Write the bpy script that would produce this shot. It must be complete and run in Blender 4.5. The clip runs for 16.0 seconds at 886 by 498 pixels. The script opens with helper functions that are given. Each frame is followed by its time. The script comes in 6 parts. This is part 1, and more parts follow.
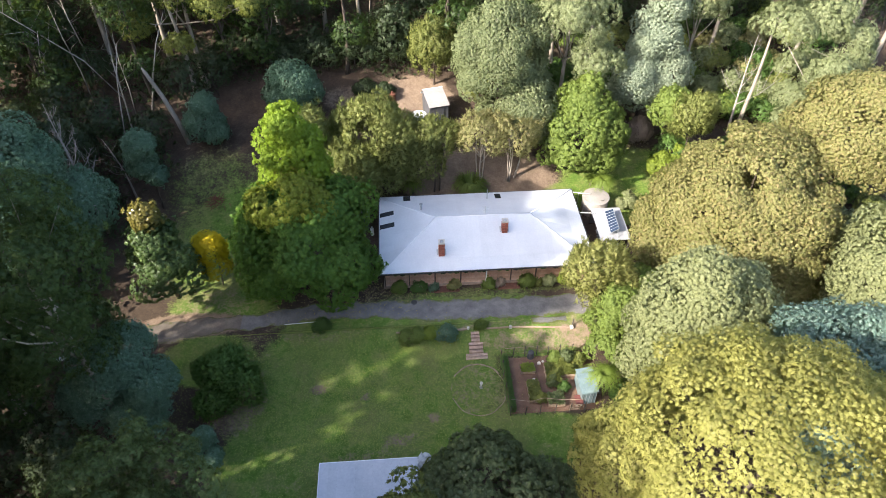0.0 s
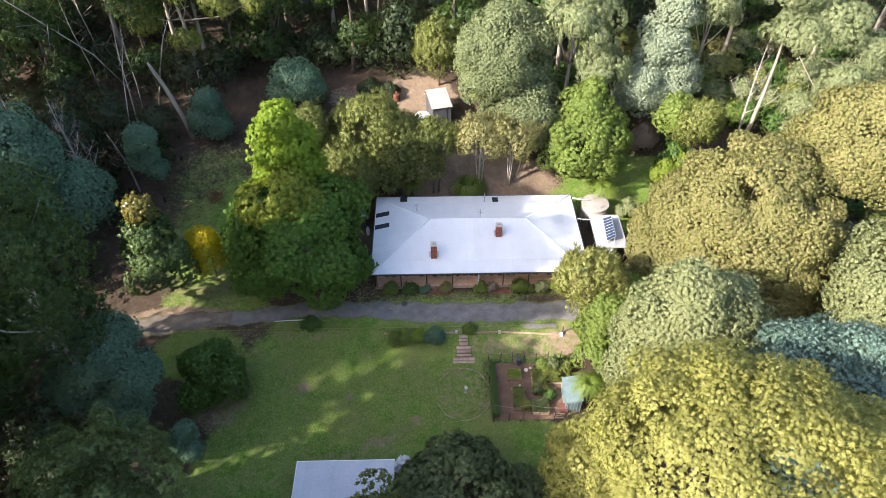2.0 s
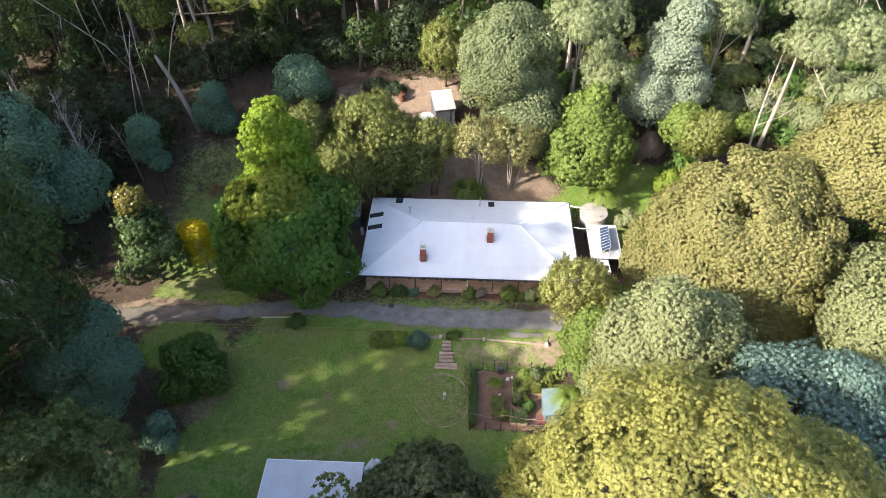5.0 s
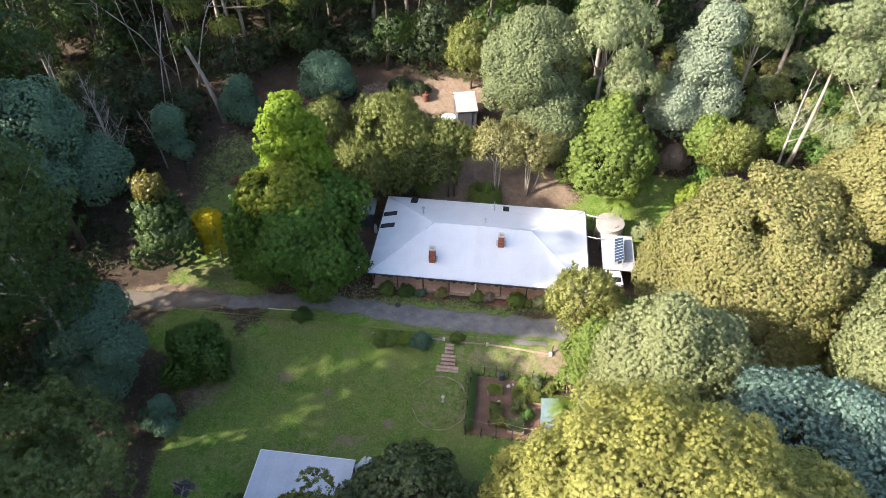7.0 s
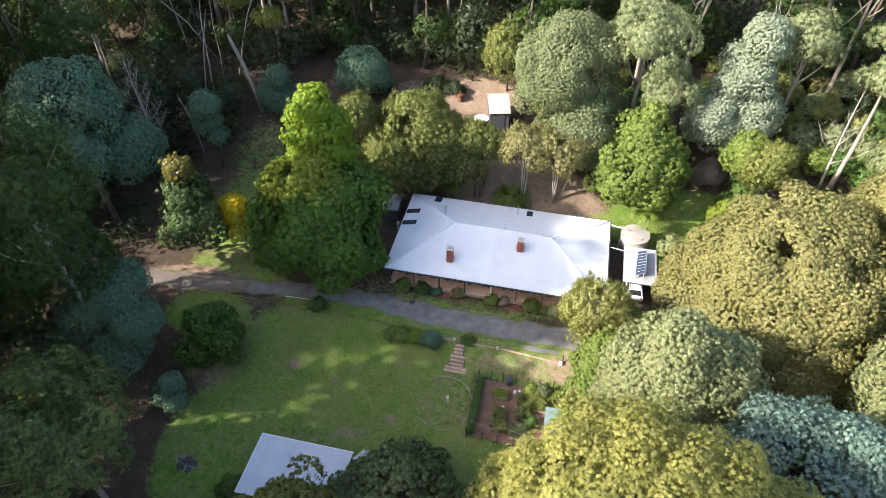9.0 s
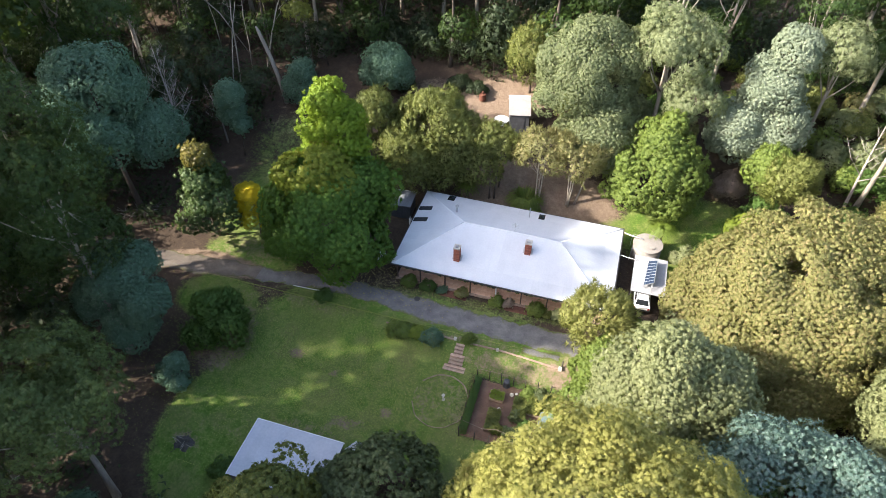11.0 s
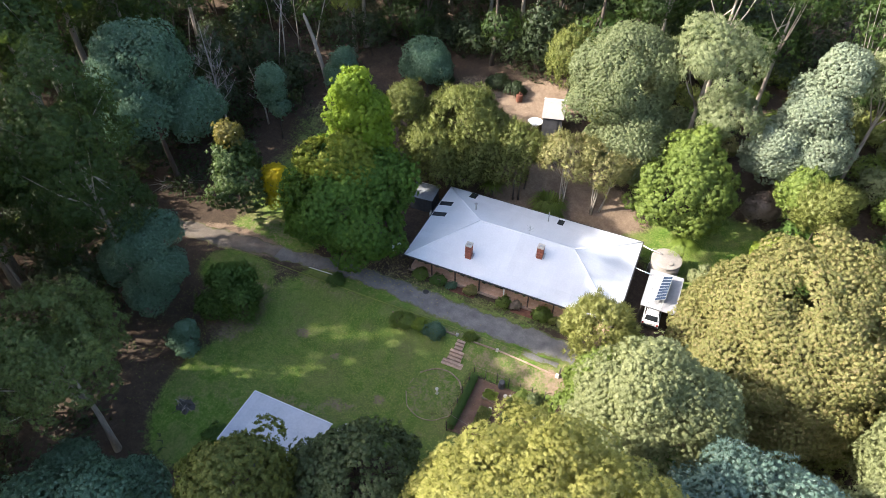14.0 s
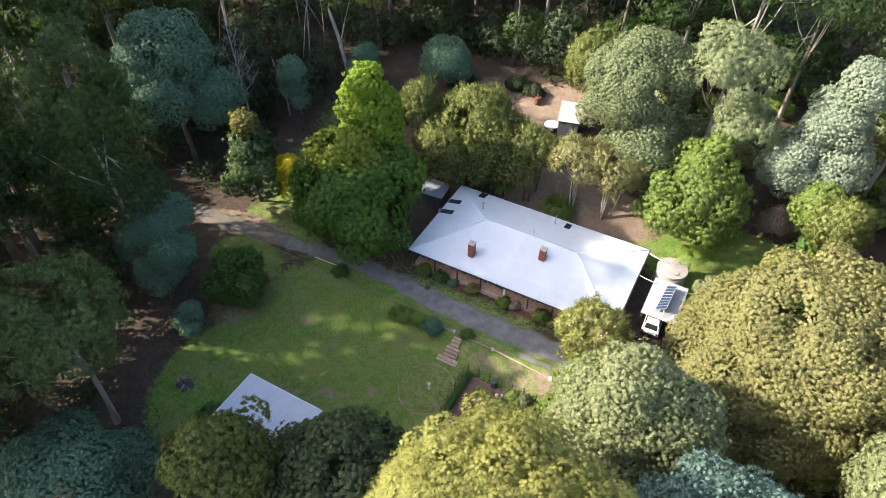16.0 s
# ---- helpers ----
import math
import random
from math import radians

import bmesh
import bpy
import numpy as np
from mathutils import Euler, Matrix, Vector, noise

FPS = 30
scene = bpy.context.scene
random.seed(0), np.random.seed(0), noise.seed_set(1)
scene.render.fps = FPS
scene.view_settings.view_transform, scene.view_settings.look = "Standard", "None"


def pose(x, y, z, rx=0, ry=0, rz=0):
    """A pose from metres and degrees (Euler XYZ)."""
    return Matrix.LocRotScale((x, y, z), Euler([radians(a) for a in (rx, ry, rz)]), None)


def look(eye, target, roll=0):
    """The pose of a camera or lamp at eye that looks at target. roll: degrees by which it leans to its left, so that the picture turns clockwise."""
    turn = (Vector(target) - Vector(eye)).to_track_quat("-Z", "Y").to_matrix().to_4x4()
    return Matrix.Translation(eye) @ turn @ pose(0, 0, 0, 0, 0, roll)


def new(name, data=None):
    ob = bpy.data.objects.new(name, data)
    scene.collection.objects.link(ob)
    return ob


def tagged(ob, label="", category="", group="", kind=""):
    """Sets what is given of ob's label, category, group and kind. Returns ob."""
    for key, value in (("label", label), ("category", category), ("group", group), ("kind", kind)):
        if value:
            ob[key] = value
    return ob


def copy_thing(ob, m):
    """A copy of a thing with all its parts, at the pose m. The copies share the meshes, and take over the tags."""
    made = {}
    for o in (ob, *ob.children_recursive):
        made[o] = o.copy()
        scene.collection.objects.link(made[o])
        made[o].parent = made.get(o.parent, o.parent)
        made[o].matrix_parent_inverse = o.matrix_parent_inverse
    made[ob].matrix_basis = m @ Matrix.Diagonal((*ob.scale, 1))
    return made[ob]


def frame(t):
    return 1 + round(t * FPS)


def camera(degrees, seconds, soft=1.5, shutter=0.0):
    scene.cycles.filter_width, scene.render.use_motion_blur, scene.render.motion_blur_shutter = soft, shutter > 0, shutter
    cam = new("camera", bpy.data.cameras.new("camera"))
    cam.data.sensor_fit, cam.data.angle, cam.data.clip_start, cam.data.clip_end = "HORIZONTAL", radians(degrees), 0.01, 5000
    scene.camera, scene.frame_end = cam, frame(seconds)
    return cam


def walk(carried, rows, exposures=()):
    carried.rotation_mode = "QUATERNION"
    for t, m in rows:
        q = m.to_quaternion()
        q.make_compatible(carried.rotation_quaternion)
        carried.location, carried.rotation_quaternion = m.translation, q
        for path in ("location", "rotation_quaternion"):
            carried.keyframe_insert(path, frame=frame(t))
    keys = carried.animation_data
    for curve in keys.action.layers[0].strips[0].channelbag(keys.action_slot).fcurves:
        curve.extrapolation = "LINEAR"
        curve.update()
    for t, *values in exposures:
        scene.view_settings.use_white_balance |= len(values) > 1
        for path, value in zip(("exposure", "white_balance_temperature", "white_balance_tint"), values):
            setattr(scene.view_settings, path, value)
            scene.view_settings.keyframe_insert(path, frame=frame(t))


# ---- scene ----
# Camera: a drone on a slow arc, 50 m over the garden, tilted 45 degrees down.
cam = camera(69.16, 16.0, soft=0.5)
# seconds, x, y, z, pitch, roll to the left, yaw
PATH = [
    (0, 0.0, -0.0, 50.5, -44.64, 0.16, 0.93),
    (0.5, 0.822, 0.063, 50.461, -44.58, 0.16, 2.16),
    (1, 1.616, 0.176, 50.454, -44.58, 0.07, 2.93),
    (1.5, 2.386, 0.326, 50.469, -44.6, 0.11, 3.41),
    (2, 3.132, 0.502, 50.494, -44.65, 0.02, 3.8),
    (2.5, 3.858, 0.695, 50.521, -44.7, -0.08, 4.16),
    (3, 4.566, 0.898, 50.545, -44.76, -0.16, 4.7),
    (3.5, 5.258, 1.104, 50.561, -44.81, -0.17, 5.31),
    (4, 5.936, 1.31, 50.566, -44.83, -0.19, 5.93),
    (6.5, 9.202, 2.259, 50.416, -44.74, -0.12, 10.96),
    (7, 9.845, 2.431, 50.361, -44.7, -0.16, 12.14),
    (7.5, 10.489, 2.6, 50.304, -44.67, -0.19, 13.61),
    (8, 11.135, 2.769, 50.249, -44.64, -0.16, 15.07),
    (8.5, 11.786, 2.939, 50.199, -44.6, -0.15, 16.45),
    (9, 12.444, 3.114, 50.157, -44.58, -0.07, 17.7),
    (11.5, 15.865, 4.142, 50.151, -44.64, 0.02, 23.23),
    (12, 16.583, 4.39, 50.196, -44.68, 0.07, 24.42),
    (12.5, 17.314, 4.655, 50.253, -44.74, 0.11, 25.62),
    (13, 18.057, 4.935, 50.318, -44.8, 0.2, 26.85),
    (13.5, 18.814, 5.228, 50.386, -44.86, 0.15, 28.09),
    (14, 19.584, 5.531, 50.448, -44.91, 0.15, 29.4),
    (14.5, 20.366, 5.841, 50.494, -44.93, 0.1, 30.66),
    (15, 21.16, 6.15, 50.513, -44.93, 0.11, 31.77),
    (15.5, 21.965, 6.453, 50.491, -44.87, 0.01, 32.85),
    (16, 22.78, 6.741, 50.41, -44.76, 0.01, 33.9),
]


def drone(x, y, z, pitch, roll, yaw):
    return pose(x, y, z, 0, 0, yaw) @ pose(0, 0, 0, 90 + pitch) @ pose(0, 0, 0, 0, 0, roll)


walk(cam, [(t, drone(*row)) for t, *row in PATH])

# ---------------------------------------------------------------- light
SUN_EL, SUN_TO = 33.0, 33.0          # height of the sun; heading of the shadows from +x
world = bpy.data.worlds.new("sky")
scene.world = world
world.use_nodes = True
wn = world.node_tree.nodes
sky = wn.new("ShaderNodeTexSky")
sky.sky_type, sky.sun_disc = "NISHITA", False
sky.sun_elevation = radians(SUN_EL)
sky.sun_rotation = radians(270 - SUN_TO)
sky.air_density, sky.dust_density, sky.ozone_density = 0.9, 2.6, 0.6
wn["Background"].inputs[1].default_value = 0.15
world.node_tree.links.new(sky.outputs[0], wn["Background"].inputs[0])
sun = new("sun", bpy.data.lights.new("sun", "SUN"))
sun.data.energy, sun.data.angle, sun.data.color = 4.2, radians(0.6), (1.0, 0.93, 0.82)
_away = Vector((math.cos(radians(SUN_TO)) * math.cos(radians(SUN_EL)), math.sin(radians(SUN_TO)) * math.cos(radians(SUN_EL)), -math.sin(radians(SUN_EL))))
sun.matrix_basis = look(Vector((0, 40, 0)) - 150 * _away, (0, 40, 0))
scene.view_settings.exposure = 1.82

# ---------------------------------------------------------------- materials


def nodes_of(name):
    m = bpy.data.materials.new(name)
    m.use_nodes = True
    nt = m.node_tree
    return m, nt, nt.nodes["Principled BSDF"], nt.nodes["Material Output"]


def ramp(nt, fac, stops):
    r = nt.nodes.new("ShaderNodeValToRGB")
    e = r.color_ramp.elements
    while len(e) < len(stops):
        e.new(0.5)
    for el, (p, c) in zip(e, stops):
        el.position, el.color = p, (*c, 1)
    nt.links.new(fac, r.inputs[0])
    return r.outputs[0]


def noise_of(nt, scale, detail=4.0, rough=0.55, coord=None, stretch=None):
    n = nt.nodes.new("ShaderNodeTexNoise")
    n.inputs["Scale"].default_value, n.inputs["Detail"].default_value, n.inputs["Roughness"].default_value = scale, detail, rough
    src = coord
    if src is None:
        src = nt.nodes.new("ShaderNodeNewGeometry").outputs["Position"]
    if stretch:
        mp = nt.nodes.new("ShaderNodeMapping")
        mp.inputs["Scale"].default_value = stretch
        nt.links.new(src, mp.inputs[0])
        src = mp.outputs[0]
    nt.links.new(src, n.inputs[0])
    return n.outputs[0]


def mixed(nt, fac, a, b, mode="MIX"):
    n = nt.nodes.new("ShaderNodeMix")
    n.data_type, n.blend_type = "RGBA", mode
    for sock, v in ((n.inputs["Factor"], fac), (n.inputs["A"], a), (n.inputs["B"], b)):
        if isinstance(v, (int, float)):
            sock.default_value = v
        elif isinstance(v, tuple):
            sock.default_value = (*v, 1)
        else:
            nt.links.new(v, sock)
    return n.outputs["Result"]


def arith(nt, op, a, b=0.0, clamp=False):
    n = nt.nodes.new("ShaderNodeMath")
    n.operation, n.use_clamp = op, clamp
    for sock, v in ((n.inputs[0], a), (n.inputs[1], b)):
        if isinstance(v, (int, float)):
            sock.default_value = v
        else:
            nt.links.new(v, sock)
    return n.outputs[0]


def bumped(nt, bsdf, height, strength, distance):
    b = nt.nodes.new("ShaderNodeBump")
    b.inputs["Strength"].default_value, b.inputs["Distance"].default_value = strength, distance
    nt.links.new(height, b.inputs["Height"])
    nt.links.new(b.outputs[0], bsdf.inputs["Normal"])


def surface(name, c1, c2, scale=3.0, rough=0.8, metal=0.0, fine=30.0, bump=0.3, spread=0.25, stretch=None, piece=0.0):
    """A two-scale surface: stains between c1 and c2, a fine grain, a little relief, and a tone of its own for each piece."""
    m, nt, b, _ = nodes_of(name)
    co = nt.nodes.new("ShaderNodeTexCoord").outputs["Object"]
    big = noise_of(nt, scale, 5, 0.6, co, stretch)
    small = noise_of(nt, fine, 3, 0.6, co, stretch)
    f = arith(nt, "ADD", big, arith(nt, "MULTIPLY", arith(nt, "SUBTRACT", small, 0.5), 0.6))
    col = ramp(nt, f, [(0.5 - spread, c1), (0.5 + spread, c2)])
    if piece:
        info = nt.nodes.new("ShaderNodeObjectInfo").outputs["Random"]
        h = nt.nodes.new("ShaderNodeHueSaturation")
        nt.links.new(arith(nt, "ADD", arith(nt, "MULTIPLY", info, piece), 1 - piece / 2), h.inputs["Value"])
        nt.links.new(col, h.inputs["Color"])
        col = h.outputs[0]
    nt.links.new(col, b.inputs["Base Color"])
    b.inputs["Roughness"].default_value, b.inputs["Metallic"].default_value = rough, metal
    bumped(nt, b, small, bump, 0.02)
    return m


def leafy(name, low, high, glow=0.3, rough=0.55, odd=None, share=0.12, patch=0.35):
    """Leaves: a tone for each leaf, slow changes over the crown, light passing through, and a share of leaves in another colour."""
    m, nt, b, out = nodes_of(name)
    isl = nt.nodes.new("ShaderNodeNewGeometry").outputs["Random Per Island"]
    slow = noise_of(nt, patch, 3)
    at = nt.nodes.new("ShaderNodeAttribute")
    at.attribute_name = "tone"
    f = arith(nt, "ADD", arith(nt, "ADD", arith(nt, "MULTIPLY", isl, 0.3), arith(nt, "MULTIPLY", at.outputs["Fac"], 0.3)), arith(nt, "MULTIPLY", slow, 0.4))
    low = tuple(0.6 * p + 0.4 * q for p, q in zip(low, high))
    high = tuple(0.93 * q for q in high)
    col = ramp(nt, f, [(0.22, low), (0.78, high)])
    if odd:
        pick = arith(nt, "GREATER_THAN", arith(nt, "FRACT", arith(nt, "MULTIPLY", isl, 7.31)), 1 - share)
        col = mixed(nt, arith(nt, "MULTIPLY", pick, 0.6), col, odd)
    nt.links.new(col, b.inputs["Base Color"])
    b.inputs["Roughness"].default_value = rough
    b.inputs["Specular IOR Level"].default_value = 0.35
    tr = nt.nodes.new("ShaderNodeBsdfTranslucent")
    nt.links.new(mixed(nt, 0.25, col, (0.25, 0.32, 0.05)), tr.inputs[0])
    mx = nt.nodes.new("ShaderNodeMixShader")
    mx.inputs[0].default_value = glow + 0.14
    nt.links.new(b.outputs[0], mx.inputs[1])
    nt.links.new(tr.outputs[0], mx.inputs[2])
    nt.links.new(mx.outputs[0], out.inputs[0])
    return m


def ground_material():
    """Lawn, bare earth and forest litter, by how much of each the place has."""
    m, nt, b, _ = nodes_of("ground")
    at = nt.nodes.new("ShaderNodeAttribute")
    at.attribute_name = "cover"
    sep = nt.nodes.new("ShaderNodeSeparateColor")
    nt.links.new(at.outputs["Color"], sep.inputs[0])
    big, mid, fine, tiny = noise_of(nt, 0.18, 4), noise_of(nt, 0.9, 5, 0.65), noise_of(nt, 4.5, 5, 0.7), noise_of(nt, 16.0, 3, 0.7)
    clump = noise_of(nt, 2.2, 4, 0.7)
    grain = arith(nt, "ADD", arith(nt, "MULTIPLY", mid, 0.35), arith(nt, "ADD", arith(nt, "MULTIPLY", clump, 0.3), arith(nt, "MULTIPLY", fine, 0.35)))
    turf = ramp(nt, grain, [(0.36, (0.05, 0.1, 0.015)), (0.5, (0.115, 0.2, 0.033)), (0.62, (0.25, 0.31, 0.085))])
    patchy = noise_of(nt, 0.45, 5, 0.7)
    turf = mixed(nt, ramp(nt, patchy, [(0.44, (0, 0, 0)), (0.62, (0.6, 0.6, 0.6))]), turf, mixed(nt, fine, (0.1, 0.105, 0.035), (0.27, 0.245, 0.115)))
    turf = mixed(nt, ramp(nt, big, [(0.42, (0, 0, 0)), (0.68, (0.45, 0.45, 0.45))]), turf, (0.22, 0.2, 0.085))
    turf = mixed(nt, arith(nt, "MULTIPLY", tiny, 0.3), turf, (0.08, 0.13, 0.015))
    earth = ramp(nt, grain, [(0.3, (0.12, 0.082, 0.06)), (0.5, (0.215, 0.155, 0.112)), (0.7, (0.33, 0.25, 0.185))])
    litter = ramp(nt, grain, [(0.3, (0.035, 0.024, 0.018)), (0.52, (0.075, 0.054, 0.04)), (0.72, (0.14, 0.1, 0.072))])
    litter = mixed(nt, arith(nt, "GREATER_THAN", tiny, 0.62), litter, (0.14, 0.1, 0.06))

    def edge(chan):
        x = arith(nt, "ADD", sep.outputs[chan], arith(nt, "MULTIPLY", arith(nt, "SUBTRACT", grain, 0.5), 1.5))
        return ramp(nt, x, [(0.38, (0, 0, 0)), (0.62, (1, 1, 1))])

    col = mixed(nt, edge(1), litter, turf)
    col = mixed(nt, edge(0), col, earth)
    nt.links.new(col, b.inputs["Base Color"])
    b.inputs["Roughness"].default_value = 0.95
    b.inputs["Specular IOR Level"].default_value = 0.15
    bumped(nt, b, arith(nt, "ADD", fine, tiny), 0.9, 0.08)
    return m



M_GROUND = ground_material()
def road_material(name, stops, verge):
    """Gravel that thins out raggedly into grass or litter towards its edges, with two worn wheel tracks."""
    m, nt, b, _ = nodes_of(name)
    at = nt.nodes.new("ShaderNodeAttribute")
    at.attribute_name = "edge"
    mid, fine, tiny = noise_of(nt, 0.8, 5, 0.65), noise_of(nt, 4.0, 5, 0.7), noise_of(nt, 18.0, 3, 0.7)
    grain = arith(nt, "ADD", arith(nt, "MULTIPLY", mid, 0.5), arith(nt, "MULTIPLY", tiny, 0.5))
    col = ramp(nt, grain, stops)
    grass = mixed(nt, fine, verge[0], verge[1])
    x = arith(nt, "ADD", at.outputs["Fac"], arith(nt, "MULTIPLY", arith(nt, "SUBTRACT", arith(nt, "ADD", arith(nt, "MULTIPLY", mid, 0.6), arith(nt, "MULTIPLY", fine, 0.4)), 0.5), 1.9))
    col = mixed(nt, ramp(nt, x, [(0.62, (0, 0, 0)), (0.86, (1, 1, 1))]), col, grass)
    nt.links.new(col, b.inputs["Base Color"])
    b.inputs["Roughness"].default_value = 0.95
    b.inputs["Specular IOR Level"].default_value = 0.15
    bumped(nt, b, arith(nt, "ADD", fine, tiny), 0.8, 0.05)
    return m


M_ROAD = road_material("gravel_road", [(0.32, (0.085, 0.08, 0.08)), (0.5, (0.165, 0.156, 0.153)), (0.68, (0.28, 0.262, 0.248))], ((0.06, 0.075, 0.02), (0.17, 0.18, 0.06)))
M_TRACK = road_material("dirt_track", [(0.3, (0.082, 0.068, 0.056)), (0.5, (0.15, 0.126, 0.106)), (0.7, (0.25, 0.214, 0.18))], ((0.05, 0.05, 0.02), (0.15, 0.14, 0.06)))
M_ROOF = surface("pale_roof_sheet", (0.55, 0.56, 0.59), (0.68, 0.685, 0.71), 0.35, 0.42, 0.0, 6.0, 0.06, 0.3, None, 0.05)
M_ROOF2 = surface("grey_roof_sheet", (0.36, 0.38, 0.43), (0.5, 0.51, 0.55), 0.5, 0.45, 0.0, 5.0, 0.06, 0.3, None, 0.05)
# grey sheet with the side shed's shade put into the colour
M_ROOF3 = surface("shaded_roof_sheet", (0.15, 0.16, 0.18), (0.24, 0.25, 0.27), 0.6, 0.5, 0.0, 5.0, 0.06)
M_ROOF4 = surface("weathered_roof_sheet", (0.25, 0.248, 0.262), (0.34, 0.338, 0.355), 0.6, 0.5, 0.0, 5.0, 0.06)
M_ROOF5 = surface("faded_pinkish_roof_sheet", (0.28, 0.25, 0.245), (0.38, 0.345, 0.34), 0.6, 0.5, 0.0, 5.0, 0.06)
M_RIDGE = surface("roof_capping", (0.6, 0.61, 0.64), (0.74, 0.74, 0.76), 1.0, 0.4, 0.0, 8.0, 0.05)
M_CLEAR = surface("dark_skylight_sheet", (0.02, 0.024, 0.03), (0.05, 0.055, 0.06), 3.0, 0.25, 0.0, 20, 0.05)
M_GUTTER = surface("charcoal_gutter", (0.03, 0.028, 0.03), (0.06, 0.055, 0.055), 2.0, 0.5, 0.2, 20, 0.05)
M_BRICK = surface("red_brick", (0.2, 0.055, 0.035), (0.34, 0.11, 0.07), 4.0, 0.9, 0, 30, 0.5, 0.25, None, 0.5)
M_MORTAR = surface("mortar", (0.3, 0.25, 0.22), (0.42, 0.37, 0.33), 5.0, 0.95)
M_WALL = surface("cream_brick_wall", (0.42, 0.31, 0.22), (0.55, 0.43, 0.33), 2.0, 0.9)
M_PAVE = surface("salmon_paving", (0.5, 0.3, 0.2), (0.66, 0.45, 0.33), 1.2, 0.85, 0, 12, 0.2, 0.25, None, 0.16)
M_POST = surface("brown_stained_post", (0.05, 0.03, 0.022), (0.1, 0.06, 0.04), 6.0, 0.7)
M_WHITE = surface("white_paint", (0.7, 0.7, 0.7), (0.82, 0.82, 0.81), 2.0, 0.45, 0, 20, 0.03)
M_CARWHITE = surface("white_car_paint", (0.76, 0.77, 0.78), (0.82, 0.82, 0.83), 1.0, 0.2, 0, 10, 0.01)
M_RUBBER = surface("black_rubber", (0.015, 0.015, 0.015), (0.03, 0.03, 0.03), 5.0, 0.8)
M_DARKGLASS = surface("dark_car_glass", (0.012, 0.014, 0.016), (0.02, 0.022, 0.025), 2.0, 0.08, 0, 10, 0.0)
M_LAMP = surface("red_lamp_glass", (0.3, 0.02, 0.015), (0.36, 0.03, 0.02), 3.0, 0.25, 0, 10, 0.0)
M_STEEL = surface("galvanised_steel", (0.32, 0.33, 0.34), (0.5, 0.5, 0.5), 2.0, 0.45, 0.6, 20, 0.05)
M_CONCRETE = surface("stained_concrete", (0.17, 0.15, 0.135), (0.34, 0.305, 0.275), 0.9, 0.9, 0, 12, 0.3, 0.3)
M_PANEL = surface("blue_solar_cells", (0.022, 0.034, 0.065), (0.04, 0.058, 0.1), 2.0, 0.15, 0.0, 10, 0.0)
M_TIMBER = surface("weathered_timber", (0.2, 0.14, 0.095), (0.38, 0.29, 0.21), 3.0, 0.9, 0, 25, 0.5, 0.25, None, 0.35)
M_SLEEPER = surface("pale_sleeper", (0.26, 0.17, 0.125), (0.45, 0.33, 0.26), 3.0, 0.9, 0, 25, 0.5, 0.25, None, 0.3)
M_DARKWOOD = surface("dark_timber", (0.035, 0.03, 0.025), (0.09, 0.075, 0.06), 4.0, 0.85)
M_SOIL = surface("garden_soil", (0.1, 0.055, 0.035), (0.21, 0.125, 0.085), 1.2, 0.95, 0, 14, 0.8, 0.28)
M_MULCH = surface("red_brown_mulch", (0.08, 0.03, 0.02), (0.17, 0.075, 0.05), 2.0, 0.95, 0, 18, 0.8)
M_STONE = surface("pale_stone", (0.4, 0.36, 0.31), (0.62, 0.58, 0.52), 5.0, 0.85)
M_GREENHOUSE = surface("pale_blue_sheeting", (0.1, 0.14, 0.148), (0.17, 0.225, 0.23), 1.5, 0.3, 0, 8, 0.05)
M_SHEDGREY = surface("dark_and_shaded_cladding", (0.05, 0.05, 0.055), (0.09, 0.09, 0.1), 2.0, 0.6)
M_RUST = surface("rusty_iron", (0.09, 0.03, 0.02), (0.19, 0.07, 0.04), 5.0, 0.9)
M_RED = surface("faded_red_paint", (0.1, 0.03, 0.025), (0.17, 0.055, 0.045), 5.0, 0.6)
M_ASH = surface("burnt_ash", (0.02, 0.018, 0.018), (0.11, 0.1, 0.095), 2.0, 0.95, 0, 12, 0.7)
M_TARP = surface("grey_white_tarp", (0.36, 0.36, 0.36), (0.66, 0.66, 0.66), 3.0, 0.6)
M_BARK = surface("grey_brown_bark", (0.05, 0.038, 0.03), (0.13, 0.1, 0.08), 2.0, 0.95, 0, 14, 0.8, 0.25, (1, 1, 0.25))
M_GUM = surface("pale_gum_bark", (0.16, 0.13, 0.105), (0.4, 0.35, 0.29), 1.2, 0.85, 0, 10, 0.4, 0.28, (1, 1, 0.2))
M_DEADWOOD = surface("grey_dead_wood", (0.2, 0.17, 0.15), (0.42, 0.38, 0.34), 2.0, 0.95)

